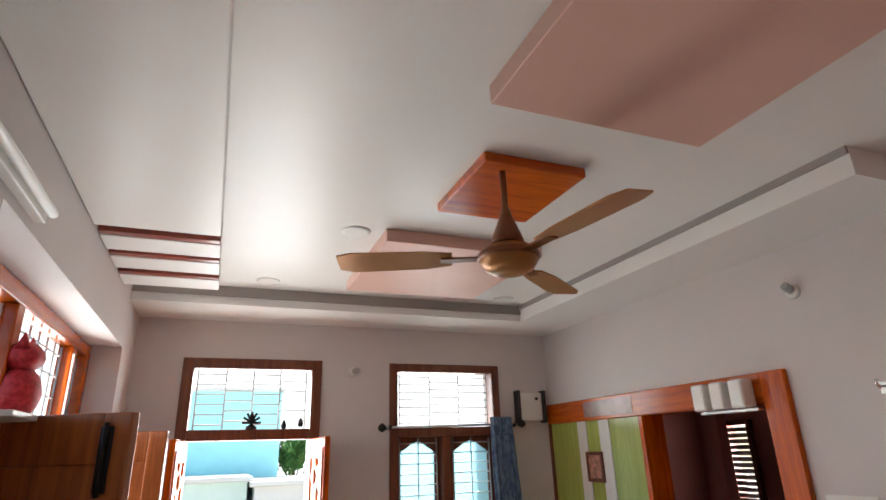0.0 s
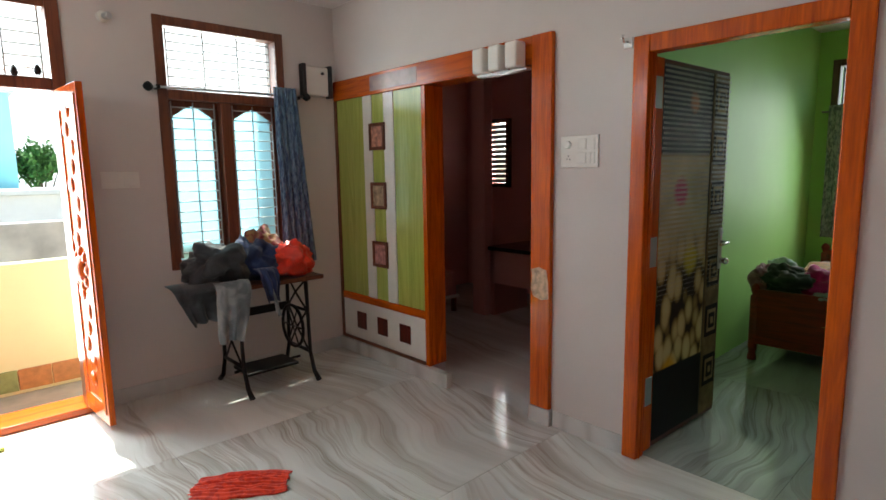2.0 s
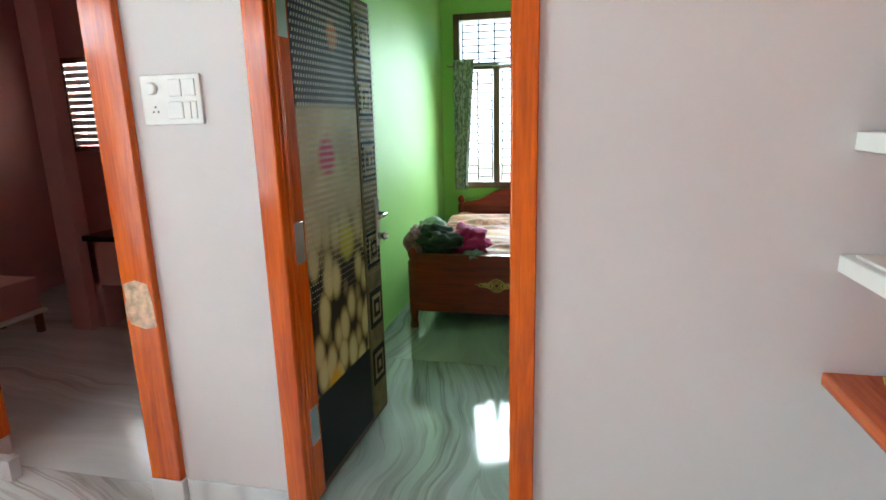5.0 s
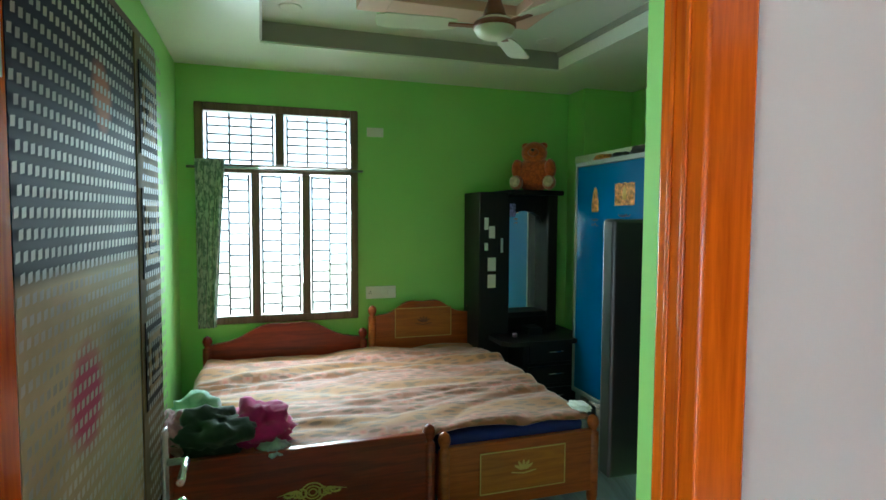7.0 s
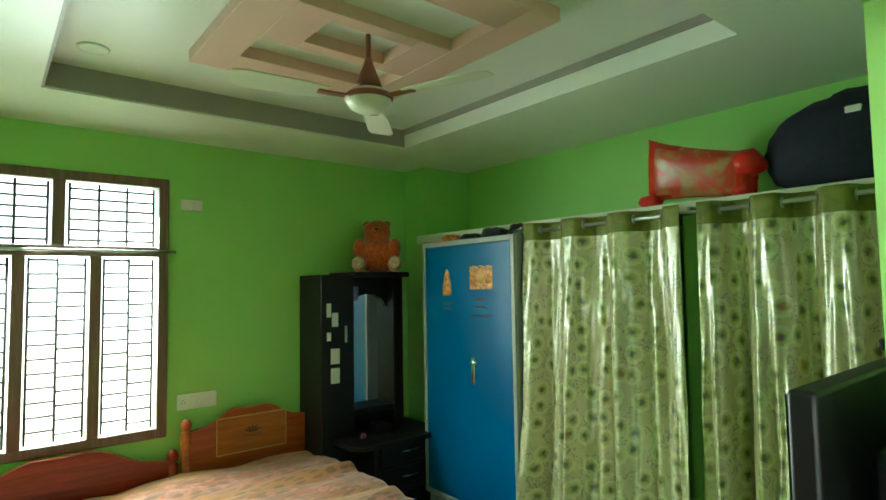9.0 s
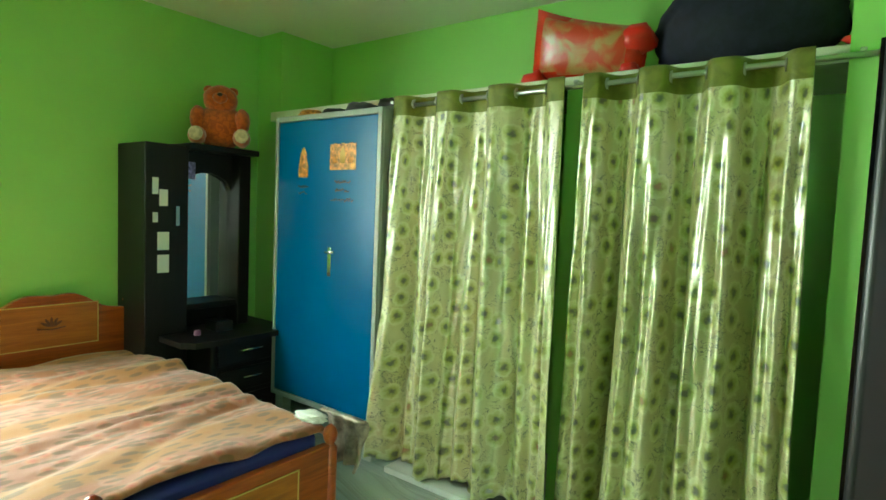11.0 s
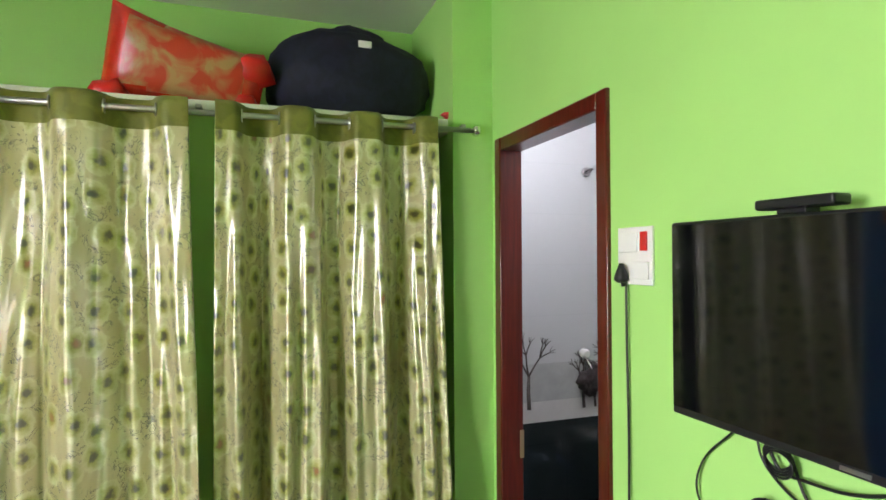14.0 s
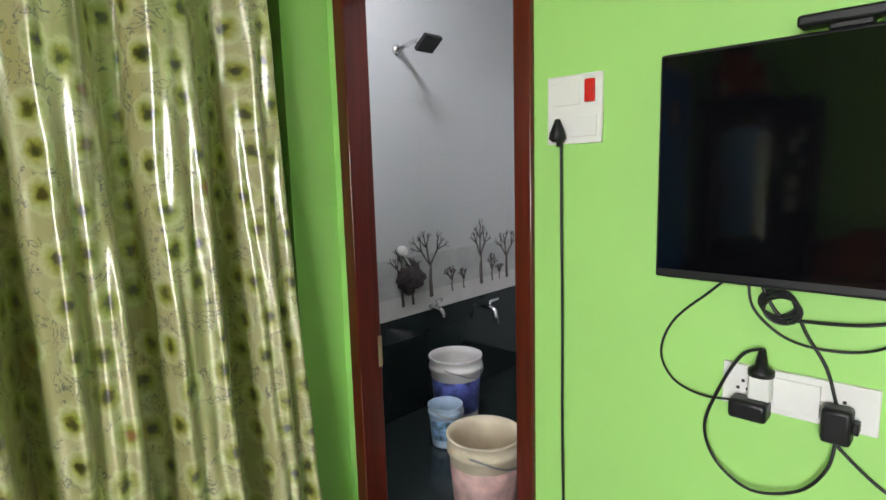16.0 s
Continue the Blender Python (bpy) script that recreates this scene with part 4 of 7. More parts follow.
thicken(solid("floor_cloth", floor_cloth((1.72, 2.62, 0.0), 0.44, 0.24, -36, 2.0), cloth("red_floor_cloth", (0.85, 0.06, 0.015), (0.60, 0.025, 0.01), 30), "crumpled red cloth lying on the marble floor", "cloth"), 0.004)
SANDAL = plain("yellow_green_rubber", (0.45, 0.55, 0.04), 0.5)
for dx, dy, turn in ((0.73, 3.99, 20), (0.83, 3.96, 35)):
    t = thing("sandal", (dx, dy, 0), "yellow green rubber sandal inside the entrance", "sandal", "sandals at the door")
    m = Matrix.Translation((dx, dy, 0.0)) @ Matrix.Rotation(radians(turn), 4, "Z")
    pts = [(-0.035, -0.12), (0.03, -0.12), (0.042, -0.03), (0.035, 0.03), (0.046, 0.09), (0.02, 0.13), (-0.03, 0.125), (-0.045, 0.07), (-0.033, 0.0)]
    part("sole", outline(bmesh.new(), pts, 0.022, m), SANDAL, t)
    part("strap", tube(bmesh.new(), [m @ Vector(p) for p in ((-0.042, -0.01, 0.02), (-0.02, 0.03, 0.055), (0, 0.075, 0.03), (0.02, 0.03, 0.055), (0.04, -0.01, 0.02))], 0.007, 8), BLACKPLASTIC, t, "black strap")

# ---- hall: counter and shelves at the back wall ----
t = thing("tv_counter", (2.2, -0.4, 0.7), "varnished wooden wall counter with a dark red top", "counter")
part("counter_top", boxed(0.9, XR - 0.003, YB, -0.262, 0.705, 0.745, 0.006), TEAK_X, t)
part("back_panel", boxed(0.9, 3.25, YB, YB + 0.012, 0.745, 2.3, 0.003), ORANGE, t, "tall varnished back panel")
for z, x0 in ((1.05, 2.945), (1.385, 2.94)):
    solid("wall_shelf", boxed(x0, XR - 0.003, YB + 0.013, -0.265, z, z + 0.05, 0.004), LAMWHITE, "white floating shelf beside the wooden panel", "shelf", "floating shelves")
bm = lathe(bmesh.new(), (3.15, -0.41, 1.435), [(0.045, 0), (0.055, 0.10), (0.05, 0.105), (0.03, 0.10)], 18)
t = thing("flower_pot", (3.15, -0.41, 1.435), "small printed pot with a bushy dark plant", "plant pot")
part("pot", bm, plain("printed_pot", (0.55, 0.12, 0.09), 0.4, 0, 0.7, 30), t)
bm = bmesh.new()
random.seed(4)
for k in range(70):
    a, r, h = random.uniform(0, 6.28), random.uniform(0.02, 0.13), random.uniform(0.05, 0.22)
    tube(bm, [(3.15, -0.41, 1.53), (3.15 + r * 0.5 * math.cos(a), -0.41 + r * 0.5 * math.sin(a), 1.53 + h * 0.7), (3.15 + r * math.cos(a), -0.41 + r * math.sin(a), 1.53 + h)], 0.004, 4, radii=[0.002, 0.005, 0.001])
part("leaves", bm, plain("dark_leaves", (0.03, 0.025, 0.02), 0.6), t)
t = thing("cup", (3.05, -0.43, 1.435), "blue painted cup with a small white figure", "cup")
part("cup_body", lathe(bmesh.new(), (3.05, -0.43, 1.435), [(0.04, 0), (0.045, 0.085), (0.04, 0.088), (0.034, 0.06)], 18), plain("blue_glaze", (0.05, 0.30, 0.55), 0.25), t)
part("figure_top", blob(bmesh.new(), (3.0, -0.44, 1.50), (0.025, 0.025, 0.03), 1, 0.1), PLASTIC, t)
for x, y, z in ((3.04, -0.46, 1.10), (3.15, -0.44, 1.10)):
    t = thing("flower_ornament", (x, y, z), "white pot with red artificial flowers", "ornament", "red flower ornaments")
    part("pot", lathe(bmesh.new(), (x, y, z), [(0.028, 0), (0.036, 0.05), (0.033, 0.054), (0.02, 0.05)], 18), PLASTIC, t)
    part("flower_head", blob(bmesh.new(), (x, y, z + 0.085), (0.05, 0.045, 0.04), x, 0.5, 4), REDPAPER, t)
t = thing("set_top_box", (2.8, -0.46, 0.745), "black set top box on the wooden counter", "set top box")
part("case", boxed(2.62, 2.92, -0.515, -0.405, 0.746, 0.80, 0.012), BLACKPLASTIC, t)
t = thing("keys", (3.18, -0.42, 0.745), "bunch of coloured keys and trinkets on the counter", "keys")
for k, (c, dx, dy) in enumerate((((0.02, 0.1, 0.5), 0, 0), ((0.5, 0.4, 0.02), 0.04, 0.02), ((0.02, 0.2, 0.05), -0.04, 0.03), ((0.03, 0.03, 0.03), 0.08, -0.02))):
    part("trinket", blob(bmesh.new(), (3.18 + dx, -0.42 + dy, 0.757), (0.03, 0.012, 0.011), k, 0.3, 2), plain("trinket_" + str(k), c, 0.4), t)
solid("paper_stack", boxed(3.06, 3.26, -0.40, -0.29, 1.1, 1.108, 0.001), LAMWHITE, "stack of white papers on the shelf", "papers")
bm = bmesh.new()
tube(bm, [(2.352, -0.286, 0.75), (2.38, -0.42, 0.75), (2.37, -0.5, 0.75)], 0.004, 6)
tube(bm, [(2.36, -0.5, 0.75), (2.32, -0.40, 0.75), (2.242, -0.324, 0.75), (2.161, -0.282, 0.75), (2.074, -0.283, 0.75), (2.035, -0.321, 0.75), (2.0, -0.42, 0.75)], 0.004, 6)
solid("white_cable", bm, PLASTIC, "white charging cable on the counter", "cable")

bm = bmesh.new()
blob(bm, (2.80, -0.46, 0.835), (0.035, 0.03, 0.036), 5, 0.15, 3)
blob(bm, (2.80, -0.46, 0.885), (0.022, 0.022, 0.026), 6, 0.1, 3)
blob(bm, (2.80, -0.46, 0.908), (0.024, 0.024, 0.016), 7, 0.2, 3, index=1)
blob(bm, (2.77, -0.445, 0.822), (0.022, 0.018, 0.02), 8, 0.3, 2, index=1)
solid("figurine", bm, [plain("cream_resin", (0.70, 0.48, 0.30), 0.4), REDPAPER], "small cream and red figurine on the black box", "figurine")

# ---- outside ----
solid("ground", boxed(-60, 80, YF + 0.25, 120, -3.2, -3.0), plain("dusty_ground", (0.30, 0.27, 0.22), 0.9, 0, 0.3, 0.5), "dusty ground beyond the house", "ground", kind="structure")
solid("balcony_floor", boxed(-1.5, 4.6, YF + 0.25, 5.1, -0.15, -0.03), plain("balcony_tiles", (0.42, 0.36, 0.28), 0.5, 0, 0.2, 5), "sunlit balcony floor", "floor", kind="structure")
t = thing("balcony_parapet", (1.5, 4.98, -0.03), "cream yellow balcony parapet with a tiled foot", "parapet", kind="structure")
part("wall", boxed(-1.5, 4.6, 4.92, 5.04, -0.03, 0.90, 0.01), paint("yellow_parapet_paint", (0.90, 0.78, 0.42), 0.6), t)
TILES = [plain("parapet_tile_" + n, c, 0.3, 0, 0.2, 20) for n, c in (("orange", (0.55, 0.22, 0.07)), ("olive", (0.32, 0.34, 0.12)), ("cream", (0.55, 0.47, 0.30)))]
for k in range(18):
    part("tile", boxed(-0.5 + k * 0.2, -0.305 + k * 0.2, 4.908, 4.92, 0.0, 0.15, 0.002), TILES[(k * 2 + k // 3) % 3], t)
solid("boundary_wall", boxed(-12, 20, 8.0, 8.2, -3.0, 0.98, 0.02), plain("grey_cement", (0.66, 0.63, 0.57), 0.9, 0, 0.3, 2.0), "weathered grey cement wall", "wall", kind="structure")


def house(x0, x1, y0, y1, z1, mat, label, rows, cols):
    t = thing("house", ((x0 + x1) / 2, (y0 + y1) / 2, -3.0), label, "house")
    part("wall", boxed(x0, x1, y0, y1, -3.0, z1), mat, t)
    part("roof", boxed(x0 - 0.15, x1 + 0.15, y0 - 0.15, y1 + 0.15, z1, z1 + 0.15, 0.02), LAMWHITE, t)
    for r in range(rows):
        for c in range(cols):
            xa = x0 + (x1 - x0) * (c + 0.3) / cols
            za = z1 - 1.9 - 3.0 * r
            w = part("window", boxed(xa, xa + 0.9, y0 - 0.05, y0, za, za + 1.1), LAMWHITE, t)
            part("pane", boxed(xa + 0.08, xa + 0.82, y0 - 0.07, y0 - 0.05, za + 0.08, za + 1.02), plain("dark_pane", (0.08, 0.12, 0.14), 0.1) if "pane" not in MATS else MATS["pane"], w)
            MATS["pane"] = w.children[0].data.materials[0]


house(-3.0, 3.2, 24, 30, 4.3, paint("turquoise_wall", (0.46, 0.92, 0.95), 0.7), "turquoise painted house across the street", 0, 0)
house(-3.5, 1.9, 20, 23.5, 1.15, paint("mint_wall", (0.74, 0.88, 0.80), 0.7), "low mint green house across the street", 1, 2)
house(2.1, 9, 19.5, 23.5, 1.0, paint("pale_house_wall", (0.84, 0.82, 0.78), 0.7), "low pale house across the street", 1, 3)


def tree(x, y, z0, h, crown, label):
    t = thing("tree", (x, y, z0), label, "tree")
    random.seed(int(x * 10))
    bm = tube(bmesh.new(), [(x, y, z0), (x + 0.1, y, z0 + h * 0.5), (x, y, z0 + h)], 0.1, 8, radii=[0.16, 0.12, 0.06])
    for k in range(7):
        a = k * 0.9
        tube(bm, [(x, y, z0 + h * (0.6 + 0.05 * k)), (x + crown * 0.7 * math.cos(a), y + crown * 0.7 * math.sin(a), z0 + h + 0.25 * crown * math.sin(k * 2.0))], 0.04, 6, radii=[0.05, 0.015])
    part("trunk", bm, plain("bark", (0.12, 0.08, 0.05), 0.9), t)
    verts, faces = [], []
    for k in range(2600):
        d = Vector((random.gauss(0, 1), random.gauss(0, 1), random.gauss(0, 0.8))).normalized() * crown * random.uniform(0.35, 1.0) ** 0.6
        d *= 0.75 + 0.5 * noise.noise(d.normalized() * 2.2)
        p = Vector((x, y, z0 + h + 0.1 * crown)) + d
        u, v = Vector((random.gauss(0, 1), random.gauss(0, 1), random.gauss(0, 1))).normalized() * 0.10, Vector((random.gauss(0, 1), random.gauss(0, 1), random.gauss(0, 1))).normalized() * 0.06
        i = len(verts)
        verts += [p - u, p + v, p + u, p - v]
        faces.append((i, i + 1, i + 2, i + 3))
    mesh = bpy.data.meshes.new("crown")
    mesh.from_pydata(verts, [], faces)
    mesh.materials.append(plain("leaf_green", (0.08, 0.19, 0.035), 0.6, 0, 0.4, 3))
    ob = new("crown", mesh)
    ob.parent, ob.matrix_parent_inverse = t, Matrix.Translation(-t.location)


tree(3.9, 25.0, -3.0, 4.9, 0.95, "green leafy tree between the houses")
# Self-lit white boards stand in for the overexposed sky and distance.
hz, hn, hl, hb = material("backdrop_glow", 1.0)
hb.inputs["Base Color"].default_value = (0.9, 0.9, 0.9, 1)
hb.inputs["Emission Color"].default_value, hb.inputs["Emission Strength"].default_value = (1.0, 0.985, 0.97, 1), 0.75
solid("backdrop", boxed(62, 62.5, -45, 50, -3, 45), hz, "glowing white backdrop for the sky and distance", "backdrop", kind="structure")
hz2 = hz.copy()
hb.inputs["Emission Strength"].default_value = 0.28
solid("backdrop", boxed(-45, 62, 95, 95.5, -3, 45), hz2, "glowing white backdrop for the sky and distance", "backdrop", kind="structure")
solid("ground", boxed(7.6, 62, -40, YF + 0.25, -3.2, -3.0), plain("dusty_yard", (0.45, 0.42, 0.36), 0.9, 0, 0.3, 0.5), "dusty ground beside the house", "ground", kind="structure")
nb = thing("balcony_front", (10.9, -1.0, 0), "cyan and yellow balcony of the neighbouring house", "balcony")
part("cyan_wall", boxed(10.85, 10.98, -1.6, -0.5, -1.0, 3.4), paint("cyan_wall", (0.18, 0.60, 0.66), 0.7), nb)
part("orange_post", boxed(10.75, 10.9, -1.9, -1.62, -1.0, 2.2), paint("orange_post_paint", (0.75, 0.28, 0.04), 0.7), nb)
part("yellow_ledge", boxed(10.6, 10.9, -1.9, -0.3, -0.6, -0.1), paint("yellow_ledge_paint", (0.85, 0.58, 0.05), 0.7), nb)
for z in (0.6, 1.3, 2.0, 2.7):
    part("grill_bar", boxed(10.8, 10.84, -1.6, -0.5, z, z + 0.05), LAMWHITE, nb)

# ---- kitchen behind the opening ----
panel_wall("wall_kitchen_far", "x", 6.0, 6.1, YG + 0.06, 5.4, 0, 2.8, [(4.60, 4.90, 1.33, 2.05)], KITCHEN, "dull pink kitchen wall")
solid("wall_kitchen_end", boxed(XT, 6.0, 5.3, 5.4, 0, 2.8), KITCHEN, "dull pink kitchen wall", "wall", "walls", "structure")
solid("wall_kitchen_side", boxed(XT, XT + 0.012, YF, 5.3, 0, 2.8), KITCHEN, "dull pink kitchen wall", "wall", "walls", "structure")
solid("wall_kitchen_party", boxed(XT, 6.0, YG + 0.06, YG + 0.075, 0, 2.8), KITCHEN, "dull pink kitchen wall", "wall", "walls", "structure")
solid("partition_kitchen", boxed(4.88, 5.0, 3.96, 4.13, 0, 2.8, 0.004), KITCHEN, "narrow pink pillar in the kitchen", "pillar", kind="structure")
t = thing("kitchen_counter", (5.3, 3.2, 0), "kitchen counter with black granite top", "counter")
part("granite_top", boxed(4.92, 5.55, 2.3, 3.955, 0.68, 0.72, 0.004), plain("black_granite", (0.012, 0.012, 0.013), 0.12, 0, 0.4, 60), t)
part("front", boxed(4.96, 4.99, 2.3, 3.955, 0.34, 0.68), KITCHEN, t)
part("support", boxed(4.96, 5.5, 3.90, 3.955, 0, 0.68), KITCHEN, t)
part("support", boxed(4.96, 5.5, 2.3, 2.36, 0, 0.68), KITCHEN, t)
t = frame_x("window_kitchen", 5.94, 6.0, 4.55, 4.95, 2.10, 0.05, DARKWOOD, "dark framed kitchen window with white blinds", True, 1.28)
for k in range(12):
    part("slat", boxed(5.955, 5.975, 4.60, 4.90, 1.335 + k * 0.059, 1.378 + k * 0.059), LAMWHITE, t)
t = thing("kitchen_rack", (4.6, 4.75, 0), "low rack with a white board in the dark kitchen", "rack")
part("board", boxed(4.0, 4.85, 4.3, 4.75, 0.15, 0.18, 0.004), LAMWHITE, t)
part("cupboard", boxed(4.02, 4.83, 4.33, 4.75, 0.18, 0.42, 0.004), KITCHEN, t)
for x in (4.05, 4.8):
    for y in (4.34, 4.71):
        part("leg", boxed(x - 0.02, x + 0.02, y - 0.02, y + 0.02, 0, 0.15), DARKWOOD, t)

# ---- bathroom ----
def tiled(name, c, c2, w, h, rough, plane):
    m, n, l, b = material(name, rough)
    v = coords(n, l, (1, 1, 1), turn=(radians(90), 0, 0) if plane == "y" else (0, 0, 0))
    k = n.new("ShaderNodeTexBrick")
    k.offset = 0.0
    k.inputs["Scale"].default_value = 1.0
    k.inputs["Brick Width"].default_value, k.inputs["Row Height"].default_value, k.inputs["Mortar Size"].default_value = w, h, 0.003
    k.inputs["Color1"].default_value, k.inputs["Color2"].default_value, k.inputs["Mortar"].default_value = (*c, 1), (*c2, 1), (*shade(c, 0.97), 1)
    l.new(v, k.inputs["Vector"])
    l.new(k.outputs["Color"], b.inputs["Base Color"])
    return m


PALETILE = tiled("pale_wall_tile", (0.50, 0.52, 0.52), (0.51, 0.525, 0.525), 0.6, 0.3, 0.12, "y")
DARKTILE = tiled("dark_wall_tile", (0.012, 0.02, 0.02), (0.016, 0.024, 0.024), 0.3, 0.45, 0.1, "y")
solid("wall_bathroom", boxed(1.2, XT - 0.076, -2.13, -2.03, 0.58, 2.7), PALETILE, "pale grey glossy bathroom wall tiles", "wall", "walls", "structure")
solid("wall_bathroom_dado", boxed(1.2, XT - 0.076, -2.13, -2.026, 0, 0.58), DARKTILE, "dark green black lower bathroom tiles", "wall", "walls", "structure")
solid("wall_bathroom_end", boxed(1.2, 1.3, -2.03, YB - 0.1, 0, 2.7), PALETILE, "pale grey bathroom end wall", "wall", "walls", "structure")
bm = bmesh.new()
MURAL = [plain("mural_snow", (0.55, 0.55, 0.53), 0.15, 0, 0.05), plain("mural_haze", (0.42, 0.43, 0.42), 0.15, 0, 0.12, 8), plain("mural_bark", (0.10, 0.085, 0.075), 0.15, 0, 0.3, 40)]
box(bm, 1.3, XR, -2.029, -2.0275, 0.58, 0.70, index=0)
box(bm, 1.3, XR, -2.029, -2.0278, 0.70, 0.92, index=1)
random.seed(7)


def print_tree(bm, x, z, h, a, depth):
    p = (x + h * math.sin(a), z + h * math.cos(a))
    w = 0.011 * h / 0.14 if depth > 2 else 0.0022 * (depth + 1)
    tube(bm, [(x, -2.0268, z), ((x + p[0]) / 2 + 0.004, -2.0268, (z + p[1]) / 2), (p[0], -2.0268, p[1])], w, 4, radii=[w, w * 0.85, w * 0.65], index=2)
    if depth > 0:
        for da in (-0.5, 0.1, 0.55):
            print_tree(bm, *p, h * random.uniform(0.5, 0.72), a + da + random.uniform(-0.2, 0.2), depth - 1)


for x, z, h in ((2.35, 0.66, 0.19), (1.88, 0.66, 0.185), (1.60, 0.66, 0.15), (2.95, 0.66, 0.19), (2.58, 0.64, 0.15), (2.50, 0.64, 0.12), (2.16, 0.66, 0.07), (2.05, 0.66, 0.06), (1.76, 0.66, 0.08), (1.68, 0.66, 0.05)):
    print_tree(bm, x, z, h, 0.0, 3)
solid("tile_mural", bm, MURAL, "printed tile frieze of bare winter trees", "mural", kind="structure")
t = thing("wall_shower", (2.55, -2.03, 2.05), "chrome wall shower with a square dark head", "shower")
part("flange", lathe(bmesh.new(), (2.553, -2.03, 2.055), [(0.03, 0), (0.03, 0.012), (0.02, 0.018)], 16, Matrix.Rotation(radians(-90), 4, "X")), CHROME, t)
part("arm", tube(bmesh.new(), [(2.553, -2.02, 2.055), (2.56, -1.90, 2.075), (2.57, -1.80, 2.07)], 0.012, 10), CHROME, t)
part("head", boxed(-0.06, 0.06, -0.05, 0.05, -0.012, 0.012, 0.004, m=Matrix.Translation((2.575, -1.765, 2.045)) @ Matrix.Rotation(radians(38), 4, "X")), BLACKPLASTIC, t)


def water_tap(x, z, size, label):
    t = thing("water_tap", (x, -2.03, z), label, "tap")
    part("body", tube(bmesh.new(), [(x, -2.03, z), (x, -1.96, z), (x, -1.93, z - 0.01), (x, -1.915, z - 0.06 * size)], 0.014, 10), CHROME, t)
    part("lever", tube(bmesh.new(), [(x, -1.97, z), (x, -1.97, z + 0.04), (x - 0.05 * size, -1.965, z + 0.045)], 0.010, 8), CHROME, t)


water_tap(1.86, 0.50, 1.6, "chrome bib tap above the buckets")
water_tap(2.36, 0.60, 0.8, "small chrome angle tap on the wall")
t = thing("shower_valve", (2.58, -2.03, 0.95), "chrome shower diverter with white cap", "valve")
part("cap", lathe(bmesh.new(), (2.58, -2.03, 0.965), [(0.028, 0), (0.028, 0.03), (0.018, 0.045)], 14, Matrix.Rotation(radians(-90), 4, "X")), PLASTIC, t)
# Lumpy stand-in for a dark bush of the tile mural.
part("body", blob(bmesh.new(), (2.53, -2.0, 0.80), (0.085, 0.028, 0.075), 4, 0.5, 4), plain("dark_mural_bush", (0.045, 0.035, 0.035), 0.6, 0, 0.5, 40), t, "dark blob standing in for a bush of the mural")
part("stem", tube(bmesh.new(), [(2.58, -2.02, 0.955), (2.56, -1.99, 0.90), (2.54, -1.985, 0.85)], 0.008, 8), CHROME, t)


def bucket(x, y, r, h, body, band, label):
    t = thing("bucket", (x, y, 0), label, "bucket", "buckets in the bathroom")
    rings = [(r * 0.80, 0.0), (r * 0.83, 0.01), (r * 0.97, h * 0.80), (r * 1.03, h * 0.81), (r * 1.03, h * 0.86), (r * 0.98, h * 0.87), (r, h * 0.97), (r * 1.04, h * 0.975), (r * 1.04, h), (r * 0.97, h), (r * 0.95, h * 0.9), (r * 0.80, 0.02)]
    part("body", lathe(bmesh.new(), (x, y, 0.0), rings, 32), body, t)
    part("label_band", lathe(bmesh.new(), (x, y, 0), [(r * 0.87, h * 0.2), (r * 0.955, h * 0.68), (r * 0.95, h * 0.685), (r * 0.86, h * 0.2)], 32), band, t)
    pts = [(x + 1.05 * r * math.cos(a), y + 1.05 * r * math.sin(a), h * 0.9 - 0.45 * r * (1 - abs(math.cos(a)) ** 1.5)) for a in (math.pi * (0.1 + k / 16) for k in range(15))]
    part("handle", tube(bmesh.new(), pts, 0.004, 6), STEEL, t)


BW = plain("white_bucket_plastic", (0.72, 0.70, 0.68), 0.4, 0, 0.06)
bucket(2.45, -1.75, 0.145, 0.385, BW, plain("blue_purple_label", (0.10, 0.13, 0.42), 0.4, 0, 0.9, 14), "white bucket with a blue and purple label")
bucket(2.69, -1.61, 0.088, 0.215, plain("pale_blue_plastic", (0.45, 0.58, 0.72), 0.4), plain("blue_stripe_label", (0.22, 0.38, 0.65), 0.4, 0, 0.8, 30), "small pale blue bucket on the bathroom floor")
bucket(3.03, -1.07, 0.15, 0.36, plain("cream_bucket_plastic", (0.72, 0.62, 0.46), 0.4), plain("pink_label", (0.70, 0.45, 0.42), 0.4, 0, 0.3, 14), "cream bucket with a faded pink label")

